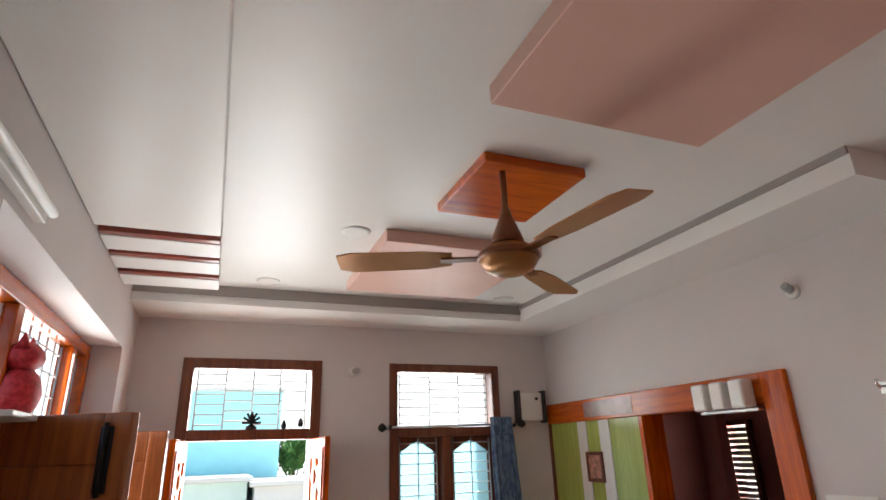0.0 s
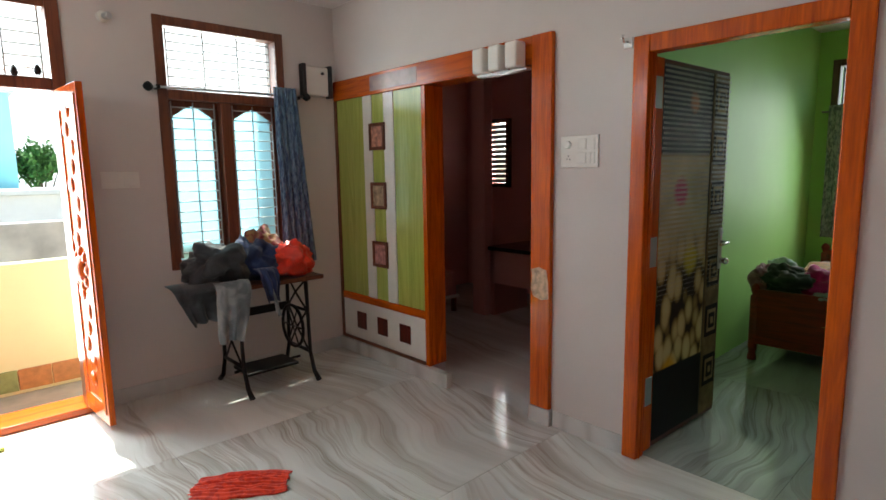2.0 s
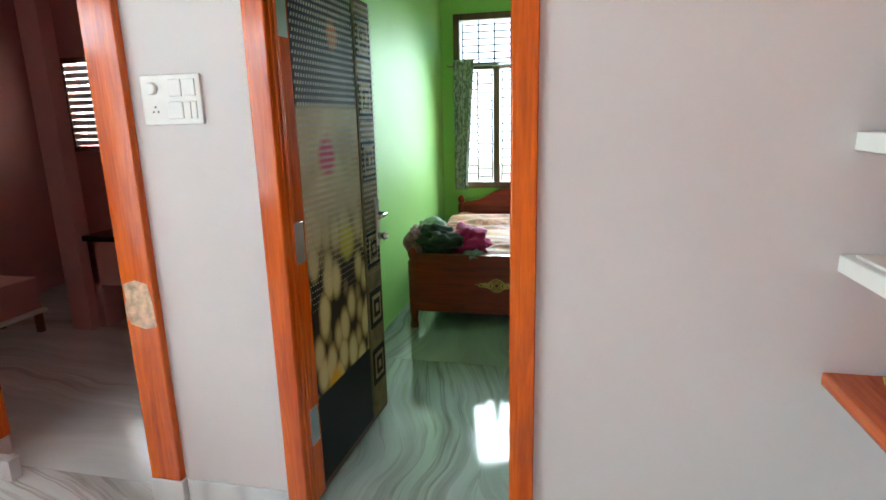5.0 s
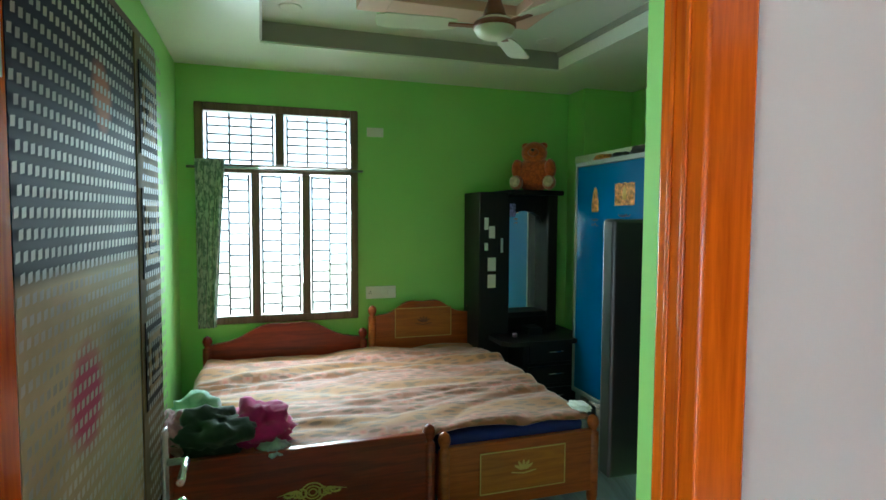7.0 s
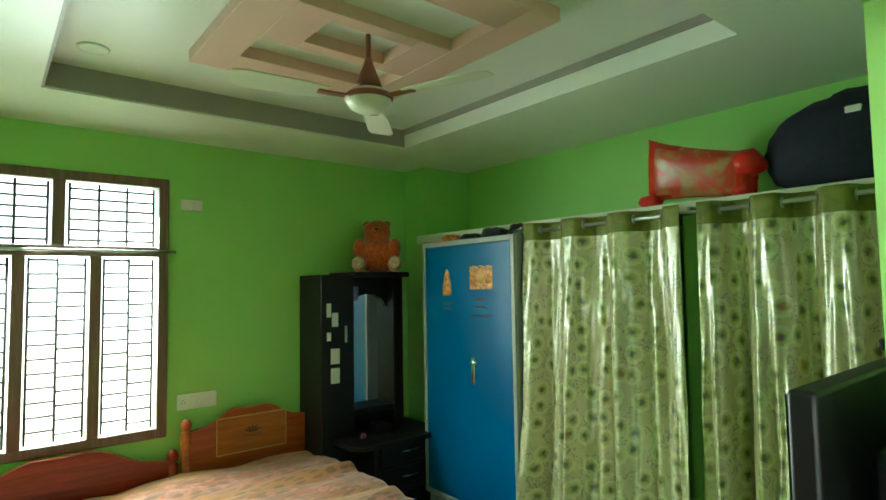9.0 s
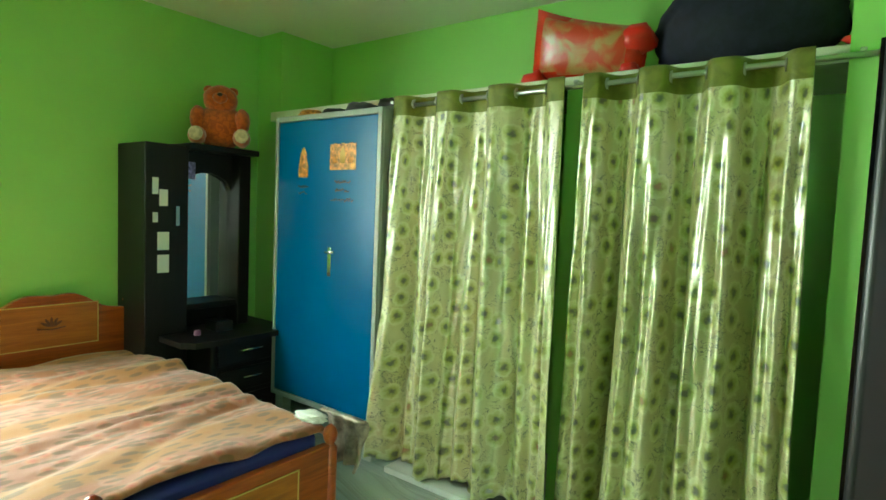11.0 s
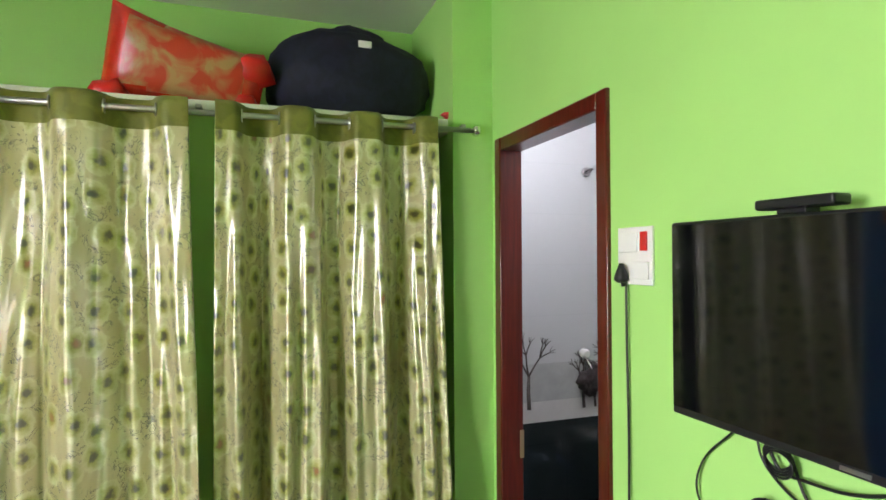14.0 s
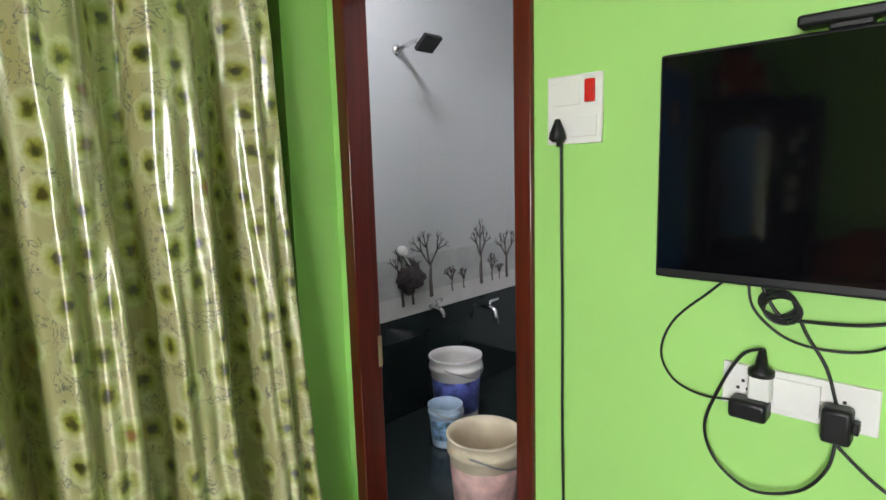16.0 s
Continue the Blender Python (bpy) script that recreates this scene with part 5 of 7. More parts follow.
# ---- bedroom: doorway and leaf ----
def night_pebble_print():
    """Printed door skin: night blue above, pebbles and flowers below."""
    m, n, l, b = material("printed_door_skin", 0.55, Specular_IOR_Level=0.12)
    tc = n.new("ShaderNodeTexCoord")
    sep = n.new("ShaderNodeSeparateXYZ")
    l.new(tc.outputs["Object"], sep.inputs[0])
    z = sep.outputs["Z"]
    vor = n.new("ShaderNodeTexVoronoi")
    vor.inputs["Scale"].default_value = 9.0
    l.new(coords(n, l, (1.25, 1, 0.75)), vor.inputs["Vector"])
    pebble = ramp(n, l, vor.outputs["Distance"], [(0.0, (0.60, 0.50, 0.28)), (0.40, (0.52, 0.41, 0.20)), (0.55, (0.26, 0.17, 0.06)), (0.68, (0.02, 0.012, 0.005))])
    soil = ramp(n, l, noise_of(n, l, coords(n, l), 3.5, 5), [(0.35, (0.56, 0.48, 0.31)), (0.65, (0.38, 0.31, 0.18))])
    night = ramp(n, l, noise_of(n, l, coords(n, l), 2.5, 4), [(0.35, (0.004, 0.005, 0.008)), (0.65, (0.008, 0.014, 0.045))])

    def step(at, soft):
        k = n.new("ShaderNodeMapRange")
        k.inputs["From Min"].default_value, k.inputs["From Max"].default_value = at - soft, at + soft
        l.new(z, k.inputs["Value"])
        return k.outputs["Result"]

    wob = math_of(n, l, "MULTIPLY", noise_of(n, l, coords(n, l), 6, 3), 0.25)
    low = mixed(n, l, step(1.04, 0.14), pebble, soil)
    col = mixed(n, l, step(1.55, 0.012), low, night)
    for cx, cz, r, c in ((3.66, 1.36, 0.10, (0.45, 0.03, 0.16)), (3.80, 0.99, 0.10, (0.50, 0.42, 0.06)), (3.60, 0.40, 0.11, (0.62, 0.32, 0.02)), (3.78, 1.82, 0.07, (0.45, 0.16, 0.08))):
        d = n.new("ShaderNodeVectorMath")
        d.operation = "DISTANCE"
        comb = n.new("ShaderNodeCombineXYZ")
        l.new(sep.outputs["X"], comb.inputs[0])
        l.new(z, comb.inputs[2])
        l.new(comb.outputs[0], d.inputs[0])
        d.inputs[1].default_value = (cx, 0, cz)
        near = math_of(n, l, "SUBTRACT", 1.25, math_of(n, l, "ADD", math_of(n, l, "DIVIDE", d.outputs["Value"], r), math_of(n, l, "MULTIPLY", wob, 3.0)))
        near = math_of(n, l, "MINIMUM", math_of(n, l, "MAXIMUM", math_of(n, l, "MULTIPLY", near, 2.2), 0.0), 0.9)
        col = mixed(n, l, near, col, c)
    l.new(mixed(n, l, step(0.42, 0.004), (0.012, 0.012, 0.014), col), b.inputs["Base Color"])
    return m


SKIN = night_pebble_print()
PRINTBLACK = plain("black_print", (0.008, 0.008, 0.009), 0.6, 0, 0.2, 12, Specular_IOR_Level=0.12)
t = thing("bedroom_door", (3.38, 1.41, 0.02), "printed bedroom door with night blue and pebble picture, standing open", "door")
hinge, end = Vector((3.372, 1.43, 0.012)), Vector((4.175, 1.395, 0.012))
ang = math.atan2(end.y - hinge.y, end.x - hinge.x)
LM = Matrix.Translation(hinge) @ Matrix.Rotation(ang, 4, "Z")
LW, LH = (end - hinge).length, 2.0
part("core", boxed(0, LW, 0.0, 0.032, 0, LH, 0.002, m=LM), MAROON, t)
part("picture_skin", boxed(0.075, 0.60, -0.003, 0.0, 0.03, LH - 0.02, m=LM), SKIN, t, "glossy printed picture of night blue, pebbles and flowers")
part("edge_strip", boxed(0.0, 0.068, -0.005, 0.0, 0.0, LH, 0.001, m=LM), ORANGE, t)
part("side_strip", boxed(0.612, LW - 0.005, -0.004, 0.0, 0.02, LH - 0.02, 0.001, m=LM), plain("brown_strip_laminate", (0.17, 0.12, 0.06), 0.6, 0, 0.4, 12, Specular_IOR_Level=0.12), t, "brown side strip with square motifs")
part("groove", boxed(0.600, 0.612, -0.0015, 0.0, 0.02, LH - 0.02, m=LM), BLACKPLASTIC, t)
for v in (0.28, 0.58, 0.88, 1.30, 1.58, 1.84):
    for s, mat, d in ((0.075, PRINTBLACK, 0.006), (0.053, LAMWHITE, 0.0075), (0.036, PRINTBLACK, 0.009), (0.016, LAMWHITE, 0.0105)):
        part("square_motif", boxed(0.71 - s, 0.71 + s, -d, -0.003, v - s * 1.25, v + s * 1.25, m=LM), mat if mat is PRINTBLACK else plain("motif_brown", (0.28, 0.20, 0.11), 0.6, 0, 0.3, 20, Specular_IOR_Level=0.12) if "motif" not in MATS else MATS["motif"], t)
        if mat is LAMWHITE:
            MATS["motif"] = t.children[-1].data.materials[0]
# embossed lattice: its glints drawn as small pale dashes over the upper skin
verts, faces = [], []
for r in range(50):
    for c in range(37):
        u = 0.082 + 0.0195 * (c + 0.5 * (r % 2))
        v = LH - 0.03 - 0.025 * r
        size = 0.85 if r < 36 else 0.85 - 0.045 * (r - 35)
        if size < 0.25 or u > 0.80 or 0.597 < u < 0.618:
            continue
        for (x, zz) in ((u - 0.0075 * size, v - 0.0085 * size), (u + 0.0060 * size, v - 0.0060 * size), (u + 0.0075 * size, v + 0.0085 * size), (u - 0.0060 * size, v + 0.0060 * size)):
            verts.append(LM @ Vector((x, -0.0125 if u > 0.61 else -0.0045, zz)))
        i = len(verts)
        faces.append((i - 4, i - 3, i - 2, i - 1))
mesh = bpy.data.meshes.new("lattice_dashes")
mesh.from_pydata(verts, [], faces)
mesh.materials.append(plain("emboss_glint_grey", (0.42, 0.42, 0.38), 0.4, 0, 0.5, 4, Specular_IOR_Level=0.3))
ob = new("lattice_dashes", mesh)
ob.parent, ob.matrix_parent_inverse = t, Matrix.Translation(-t.location)
tagged(ob, "pale painted glints of the embossed door film", kind="stuff")
for v in (0.25, 0.98, 1.76):
    part("hinge", boxed(-0.008, 0.055, -0.008, -0.004, v, v + 0.15, 0.001, m=LM), STEEL, t, "steel butt hinge")
k = part("handle_plate", boxed(LW - 0.055, LW - 0.015, -0.014, -0.004, 0.88, 1.12, 0.004, m=LM), STEEL, t)
part("lever", tube(bmesh.new(), [LM @ Vector(p) for p in ((LW - 0.035, -0.012, 1.04), (LW - 0.035, -0.055, 1.04), (LW - 0.14, -0.06, 1.035))], 0.009, 10), CHROME, k)
part("key_knob", lathe(bmesh.new(), LM @ Vector((LW - 0.035, -0.014, 0.93)), [(0.016, 0), (0.016, 0.02), (0.022, 0.03), (0.012, 0.045)], 14, Matrix.Rotation(radians(90), 4, "X")), CHROME, k)

# ---- bedroom: window ----
GREYWOOD = wood("grey_brown_window_wood", (0.10, 0.055, 0.04), (0.20, 0.12, 0.09), 0.4)
t = frame_x("window_bedroom", XW - 0.02, XW + 0.09, 0.405, 1.635, 2.49, 0.062, GREYWOOD, "brown wooden bedroom window with iron bars", True, 0.79)
part("transom", boxed(XW - 0.018, XW + 0.088, 0.467, 1.573, 1.965, 2.03, 0.005), GREYWOOD, t)
for y in (0.82, 1.205):
    part("mullion", boxed(XW - 0.018, XW + 0.088, y - 0.032, y + 0.032, 0.852, 1.965, 0.005), GREYWOOD, t)
part("mullion", boxed(XW - 0.018, XW + 0.088, 0.985, 1.05, 2.03, 2.428, 0.005), GREYWOOD, t)
DARKBAR = plain("dark_bar_iron", (0.10, 0.09, 0.09), 0.5, 0.4)
IRON_KEEP, IRON = IRON, DARKBAR
for y0, y1 in ((0.49, 0.96), (1.07, 1.55)):
    grill(t, XW + 0.035, "x", y0, y1, 2.035, 2.42, 3, 6, 0.008, False)
for y0, y1 in ((0.49, 0.77), (0.87, 1.155), (1.255, 1.55)):
    grill(t, XW + 0.035, "x", y0, y1, 0.86, 1.955, 2, 13, 0.008)
IRON = IRON_KEEP
solid("window_rod", tube(bmesh.new(), [(XW - 0.05, 0.37, 2.0), (XW - 0.05, 1.69, 2.0)], 0.009, 8), STEEL, "steel curtain rod across the window", "curtain rod")
GREENPRINT = cloth("grey_green_print", (0.16, 0.23, 0.21), (0.52, 0.58, 0.54), 22, 0.7, 0.3, (2, 2, 1))
t = thing("window_curtain", (XW - 0.06, 1.6, 0.8), "grey green printed curtain drawn to the window's side", "curtain")
thicken(part("cloth", folds(bmesh.new(), 1.63, 1.42, 1.63, 1.50, XW - 0.065, 0.78, 2.06, 4, 0.02, 2.2, 60, 24, axis="x"), GREENPRINT, t))
plate("socket_plate", "x", XW, 0.19, 0.33, 2.29, 2.365, -1, [(0.1, 0.2, 0.35, 0.6)], "small pale plate high beside the window")
plate("switch_plate", "x", XW, 0.085, 0.34, 0.945, 1.05, -1, [(0.05, 0.2, 0.2, 0.6), (0.28, 0.2, 0.2, 0.6), (0.52, 0.2, 0.2, 0.6)], "long white switch plate above the headboard", [(0.85, 0.5)])

# ---- bedroom: two beds under one spread ----
BEDPANEL = wood("bed_panel_orange", (0.28, 0.07, 0.010), (0.48, 0.15, 0.018), 0.3, axis=1)
GOLD = plain("gold_inlay", (0.62, 0.42, 0.12), 0.35, 0.3)


def finial_post(bm, x, y, z0, z1, r):
    lathe(bm, (x, y, z0), [(r, 0), (r, 0.02), (r * 0.8, 0.06), (r, 0.1), (r, z1 - z0 - 0.10), (r * 0.6, z1 - z0 - 0.085), (r * 0.9, z1 - z0 - 0.065), (r * 1.05, z1 - z0 - 0.04), (r * 0.8, z1 - z0 - 0.015), (r * 0.2, z1 - z0)], 16)
    return bm


def bed(y0, y1, foot_top, head_low, head_mid, post_h, foot_post, panel, label, BEDWOOD):
    t = thing("bed", (6.3, (y0 + y1) / 2, 0), label, "bed", "beds joined side by side")
    part("footboard", boxed(5.33, 5.37, y0 + 0.05, y1 - 0.05, 0.13, foot_top, 0.006), BEDWOOD, t)
    pts = [(y0 + 0.05, 0.30)]
    for k in range(25):
        s = k / 24
        pts.append((y0 + 0.05 + (y1 - y0 - 0.1) * s, head_low + (head_mid - head_low) * max(0.0, math.sin(math.pi * s)) ** 1.4 + 0.012 * math.cos(6 * math.pi * s)))
    pts.append((y1 - 0.05, 0.30))
    part("headboard", outline(bmesh.new(), pts, 0.045, Matrix(((0, 0, 1, 7.25), (1, 0, 0, 0), (0, 1, 0, 0), (0, 0, 0, 1)))), BEDWOOD, t)
    for y in (y0 + 0.035, y1 - 0.035):
        part("head_post", finial_post(bmesh.new(), 7.27, y, 0.0, post_h, 0.035), BEDWOOD, t)
        part("foot_post", finial_post(bmesh.new(), 5.35, y, 0.0, foot_post, 0.032), BEDWOOD, t)
    for y in (y0 + 0.02, y1 - 0.05):
        part("side_rail", boxed(5.37, 7.25, y, y + 0.03, 0.18, 0.40, 0.005), BEDWOOD, t)
    part("slat_base", boxed(5.38, 7.24, y0 + 0.05, y1 - 0.05, 0.36, 0.40), BEDWOOD, t)
    if panel:
        for x, w, u0, u1, v0, v1 in ((5.325, 0.008, y0 + 0.22, y1 - 0.22, 0.20, foot_top - 0.05), (7.242, 0.01, y0 + 0.22, y1 - 0.22, 0.62, head_mid - 0.06)):
            k = part("inset_panel", boxed(x, x + w, u0, u1, v0, v1, 0.003), BEDPANEL, t, "lighter inset panel with inlaid flower")
            bm = bmesh.new()
            for a in ((u0, u1, v0, v0 + 0.006), (u0, u1, v1 - 0.006, v1), (u0, u0 + 0.006, v0, v1), (u1 - 0.006, u1, v0, v1)):
                box(bm, x - 0.002, x, *a)
            part("gold_line", bm, GOLD, k)
            cy, cz = (u0 + u1) / 2, (v0 + v1) / 2
            bm = bmesh.new()
            for q in range(5):
                a = radians(30 + 30 * q)
                bmesh.ops.create_uvsphere(bm, u_segments=8, v_segments=6, radius=1, matrix=Matrix.Translation((x - 0.001, cy + 0.035 * math.cos(a), cz + 0.025 * math.sin(a))) @ Matrix.Rotation(a, 4, "X") @ Matrix.Diagonal((0.003, 0.028, 0.008, 1)))
            tube(bm, [(x - 0.001, cy - 0.07, cz - 0.01), (x - 0.001, cy, cz - 0.02), (x - 0.001, cy + 0.07, cz - 0.01)], 0.004, 6)
            part("flower_inlay", bm, GOLD if x < 6 else DARKWOOD, k)
    else:
        bm = bmesh.new()
        cy, cz = (y0 + y1) / 2 - 0.02, (0.13 + foot_top) / 2
        for rr in (0.045, 0.03, 0.016):
            tube(bm, [(5.327, cy + rr * math.cos(a) * (1.15), cz + rr * math.sin(a)) for a in (2 * math.pi * q / 20 for q in range(20))], 0.004, 6, closed=True)
        for s in (-1, 1):
            for q in range(3):
                pts = [(5.327, cy + s * (0.05 + 0.028 * q + 0.022 * math.cos(a)), cz + 0.02 * math.sin(a) * (1 - 0.25 * q) * (1 if q % 2 else -1)) for a in (math.pi * j / 8 for j in range(14))]
                tube(bm, pts, 0.005, 6)
            tube(bm, [(5.327, cy + s * 0.05, cz), (5.327, cy + s * 0.1, cz + 0.012), (5.327, cy + s * 0.16, cz)], 0.006, 6, radii=[0.006, 0.005, 0.001])
        part("scroll_inlay", bm, GOLD, t, "gold painted scroll flower")
    return t


bed(0.345, 1.60, 0.56, 0.64, 0.80, 0.72, 0.60, False, "dark rosewood bed with a gold scroll on its footboard", BEDWOOD)
bed(-0.60, 0.335, 0.47, 0.80, 0.93, 0.90, 0.55, True, "reddish carved wooden bed with inset panels", wood("bed_red_wood", (0.20, 0.034, 0.005), (0.44, 0.090, 0.012), 0.3, axis=1))
solid("mattress", boxed(5.385, 7.235, -0.53, 0.33, 0.402, 0.515, 0.03, 3), plain("blue_mattress_ticking", (0.015, 0.02, 0.16), 0.8), "dark blue mattress on the carved bed", "mattress", "mattresses")
solid("mattress", boxed(5.385, 7.235, 0.40, 1.54, 0.402, 0.515, 0.03, 3), plain("brown_mattress_ticking", (0.14, 0.07, 0.05), 0.8), "mattress on the rosewood bed", "mattress", "mattresses")


def spread_material():
    m, n, l, b = material("printed_bedspread", 0.75, Sheen_Weight=0.25)
    v = coords(n, l)
    vor = n.new("ShaderNodeTexVoronoi")
    vor.voronoi_dimensions = "2D"
    vor.inputs["Scale"].default_value = 11.0
    l.new(v, vor.inputs["Vector"])
    ground = ramp(n, l, noise_of(n, l, coords(n, l, (1.3, 0.5, 1)), 2.2, 3, 0.5, 0.8), [(0.36, (0.36, 0.15, 0.11)), (0.50, (0.32, 0.10, 0.05)), (0.62, (0.25, 0.07, 0.006))])
    flower = ramp(n, l, vor.outputs["Distance"], [(0.0, (0.42, 0.07, 0.05)), (0.22, (0.45, 0.17, 0.09)), (0.34, (0.42, 0.21, 0.17))])
    mask = ramp(n, l, vor.outputs["Distance"], [(0.20, (0.8, 0.8, 0.8)), (0.42, (0, 0, 0))])
    stripes = n.new("ShaderNodeTexWave")
    stripes.inputs["Scale"].default_value, stripes.inputs["Distortion"].default_value = 0.62, 2.2
    stripes.inputs["Phase Offset"].default_value = 2.4
    stripes.bands_direction = "X"
    l.new(v, stripes.inputs["Vector"])
    band = ramp(n, l, stripes.outputs["Fac"], [(0.60, (0, 0, 0)), (0.85, (0.8, 0.8, 0.8))])
    dash = n.new("ShaderNodeTexVoronoi")
    dash.voronoi_dimensions = "2D"
    dash.inputs["Scale"].default_value = 1.0
    l.new(coords(n, l, (26, 9, 8), turn=(0, 0, 0.5)), dash.inputs["Vector"])
    dashes = ramp(n, l, dash.outputs["Distance"], [(0.24, (0.8, 0.8, 0.8)), (0.36, (0, 0, 0))])
    c = mixed(n, l, band, mixed(n, l, mask, ground, flower), (0.34, 0.13, 0.02))
    c = mixed(n, l, dashes, c, (0.15, 0.07, 0.03))
    l.new(c, b.inputs["Base Color"])
    bump(n, l, b, noise_of(n, l, v, 220, 2), 0.15, 0.002)
    return m


SPREAD = spread_material()
verts, faces = [], []
NX, NY = 110, 120
for i in range(NX + 1):
    for j in range(NY + 1):
        y = -0.60 + (1.60 + 0.60) * j / NY
        xs = 5.385 if y > 0.33 else 5.375
        x = xs + (7.22 - xs) * i / NX
        w = noise.noise(Vector((x * 2.4, y * 0.9, 0.3)))
        z = 0.545 + 0.024 * w + 0.058 * abs(noise.noise(Vector((x * 5 + 1.6 * w, y * 1.3, 2)))) ** 1.1 + 0.013 * noise.noise(Vector((x * 13 + 3 * w, y * 5, 4)))
        z += 0.035 * math.exp(-((x - 6.75 - 0.12 * math.sin(2 * y)) / 0.07) ** 2) * (1 if y > 0.3 else 0.4)
        for edge in (min(0, y + 0.56), min(0, 1.56 - y), min(0, x - 5.40) * 0.5):
            z += 1.6 * edge
        z -= 0.045 * max(0, (5.60 - x) / 0.3) ** 2 * (1 if y > 0.33 else 0.2)
        verts.append((x, y, z))
for i in range(NX):
    for j in range(NY):
        a = i * (NY + 1) + j
        faces.append((a, a + NY + 1, a + NY + 2, a + 1))
mesh = bpy.data.meshes.new("bedspread")
mesh.from_pydata(verts, [], faces)
mesh.materials.append(SPREAD)
for f in mesh.polygons:
    f.use_smooth = True
thicken(tagged(new("bedspread", mesh), "crumpled cream and orange printed bedspread over both beds", "bedspread"), 0.006)

MAGENTA = cloth("magenta_cloth", (0.55, 0.006, 0.19), (0.36, 0.004, 0.13), 7)
for at, size, mat, seed, label in (
        ((5.64, 1.47, 0.64), (0.14, 0.12, 0.11), cloth("pale_mint_cloth", (0.30, 0.45, 0.38), (0.50, 0.62, 0.55), 9), 21, "pale green crumpled shirt on the bed"),
        ((5.50, 1.56, 0.62), (0.11, 0.08, 0.11), cloth("dusty_pink_cloth", (0.38, 0.16, 0.20), (0.22, 0.08, 0.12), 12), 25, "dusty pink crumpled cloth on the bed"),
        ((5.47, 1.39, 0.61), (0.10, 0.17, 0.11), cloth("black_green_cloth", (0.008, 0.014, 0.012), (0.02, 0.028, 0.024), 9), 31, "black crumpled garment on the bed"),
        ((5.55, 1.20, 0.61), (0.13, 0.15, 0.11), MAGENTA, 37, "magenta crumpled garment on the bed"),
        ((5.42, 1.12, 0.55), (0.09, 0.06, 0.03), PALECLOTH, 41, "small grey crumpled cloth on the bed")):
    solid("garment", blob(bmesh.new(), at, size, seed, 0.5, 4, flat=0.53), mat, label, "clothes", "laundry on the bed")
BAGCLOTH = plain("folded_bag_print", (0.30, 0.25, 0.20), 0.6, 0, 0.7, 14)
thicken(solid("carry_bag", drape(bmesh.new(), (5.36, -0.625, 0.56), 0.26, 0.26, 0.05, 3), BAGCLOTH, "folded printed bags hanging at the bed's corner", "bag"), 0.012)
solid("paper_wad", blob(bmesh.new(), (5.46, -0.54, 0.565), (0.075, 0.05, 0.014), 2, 0.5, 4), LAMWHITE, "crumpled white papers on the bed's corner", "papers")

# ---- bedroom: dresser with mirror, bear ----
t = thing("dressing_table", (7.05, -0.9, 0), "black wooden dressing table with a tall mirror", "dressing table")
part("side_cabinet", boxed(6.98, XW - 0.005, -0.80, -0.53, 0.0, 1.84, 0.008), BLACKWOOD, t)
part("back_board", boxed(7.14, XW - 0.005, -1.25, -0.80, 0.62, 1.84, 0.006), BLACKWOOD, t)
part("right_post", boxed(7.0, 7.16, -1.26, -1.17, 0.62, 1.84, 0.008), BLACKWOOD, t)
part("top_board", boxed(6.93, XW - 0.005, -1.28, -0.78, 1.82, 1.86, 0.008), BLACKWOOD, t)
MIRROR = material("mirror_glass", 0.015, 1.0, Base_Color=(0.86, 0.88, 0.87, 1))[0]
part("mirror", boxed(7.125, 7.138, -1.165, -0.815, 0.83, 1.70), MIRROR, t, "tall dressing mirror")
pts = [(-0.81, 1.83), (-0.81, 1.58)] + [(-0.81 - 0.355 * k / 10, 1.62 + 0.07 * math.sin(math.pi * k / 10)) for k in range(1, 10)] + [(-1.165, 1.58), (-1.165, 1.83)]
part("mirror_arch", outline(bmesh.new(), pts, 0.03, Matrix(((0, 0, 1, 7.09), (1, 0, 0, 0), (0, 1, 0, 0), (0, 0, 0, 1)))), BLACKWOOD, t)
part("mirror_sill", boxed(7.0, 7.14, -1.165, -0.80, 0.79, 0.83, 0.006), BLACKWOOD, t)
pts = [(6.72, -0.62)] + [(6.66 - 0.03 * math.sin(math.pi * k / 8), -0.68 - 0.68 * k / 8) for k in range(9)] + [(6.74, -1.40), (XW - 0.005, -1.40), (XW - 0.005, -0.62)]
part("table_top", outline(bmesh.new(), pts, 0.035, Matrix.Translation((0, 0, 0.62))), BLACKWOOD, t)
part("drawer_body", boxed(6.74, XW - 0.005, -1.36, -0.82, 0.04, 0.62, 0.01), BLACKWOOD, t)
for z in (0.10, 0.28, 0.46):
    d = part("drawer_front", boxed(6.715, 6.742, -1.33, -0.86, z, z + 0.15, 0.008), BLACKWOOD, t)
    part("handle", tube(bmesh.new(), [(6.70, -1.17, z + 0.09), (6.69, -1.10, z + 0.09), (6.70, -1.03, z + 0.09)], 0.006, 6), CHROME, d)
for z, y, w, h, mat in ((1.53, -0.63, 0.035, 0.10, LAMWHITE), (1.46, -0.68, 0.05, 0.10, LAMWHITE), (1.36, -0.63, 0.03, 0.06, LAMWHITE), (1.19, -0.68, 0.07, 0.11, LAMWHITE), (1.05, -0.68, 0.07, 0.11, LAMWHITE), (1.34, -0.77, 0.02, 0.12, STEEL)):
    part("sticker", boxed(6.976, 6.980, y + 0.04 - w / 2, y + 0.04 + w / 2, z, z + h), mat, t, "pale paper sticker")
part("sticker", boxed(7.084, 7.090, -0.90, -0.83, 1.64, 1.75), plain("blue_red_sticker", (0.25, 0.2, 0.45), 0.4, 0, 0.8, 50), t, "small coloured sticker")
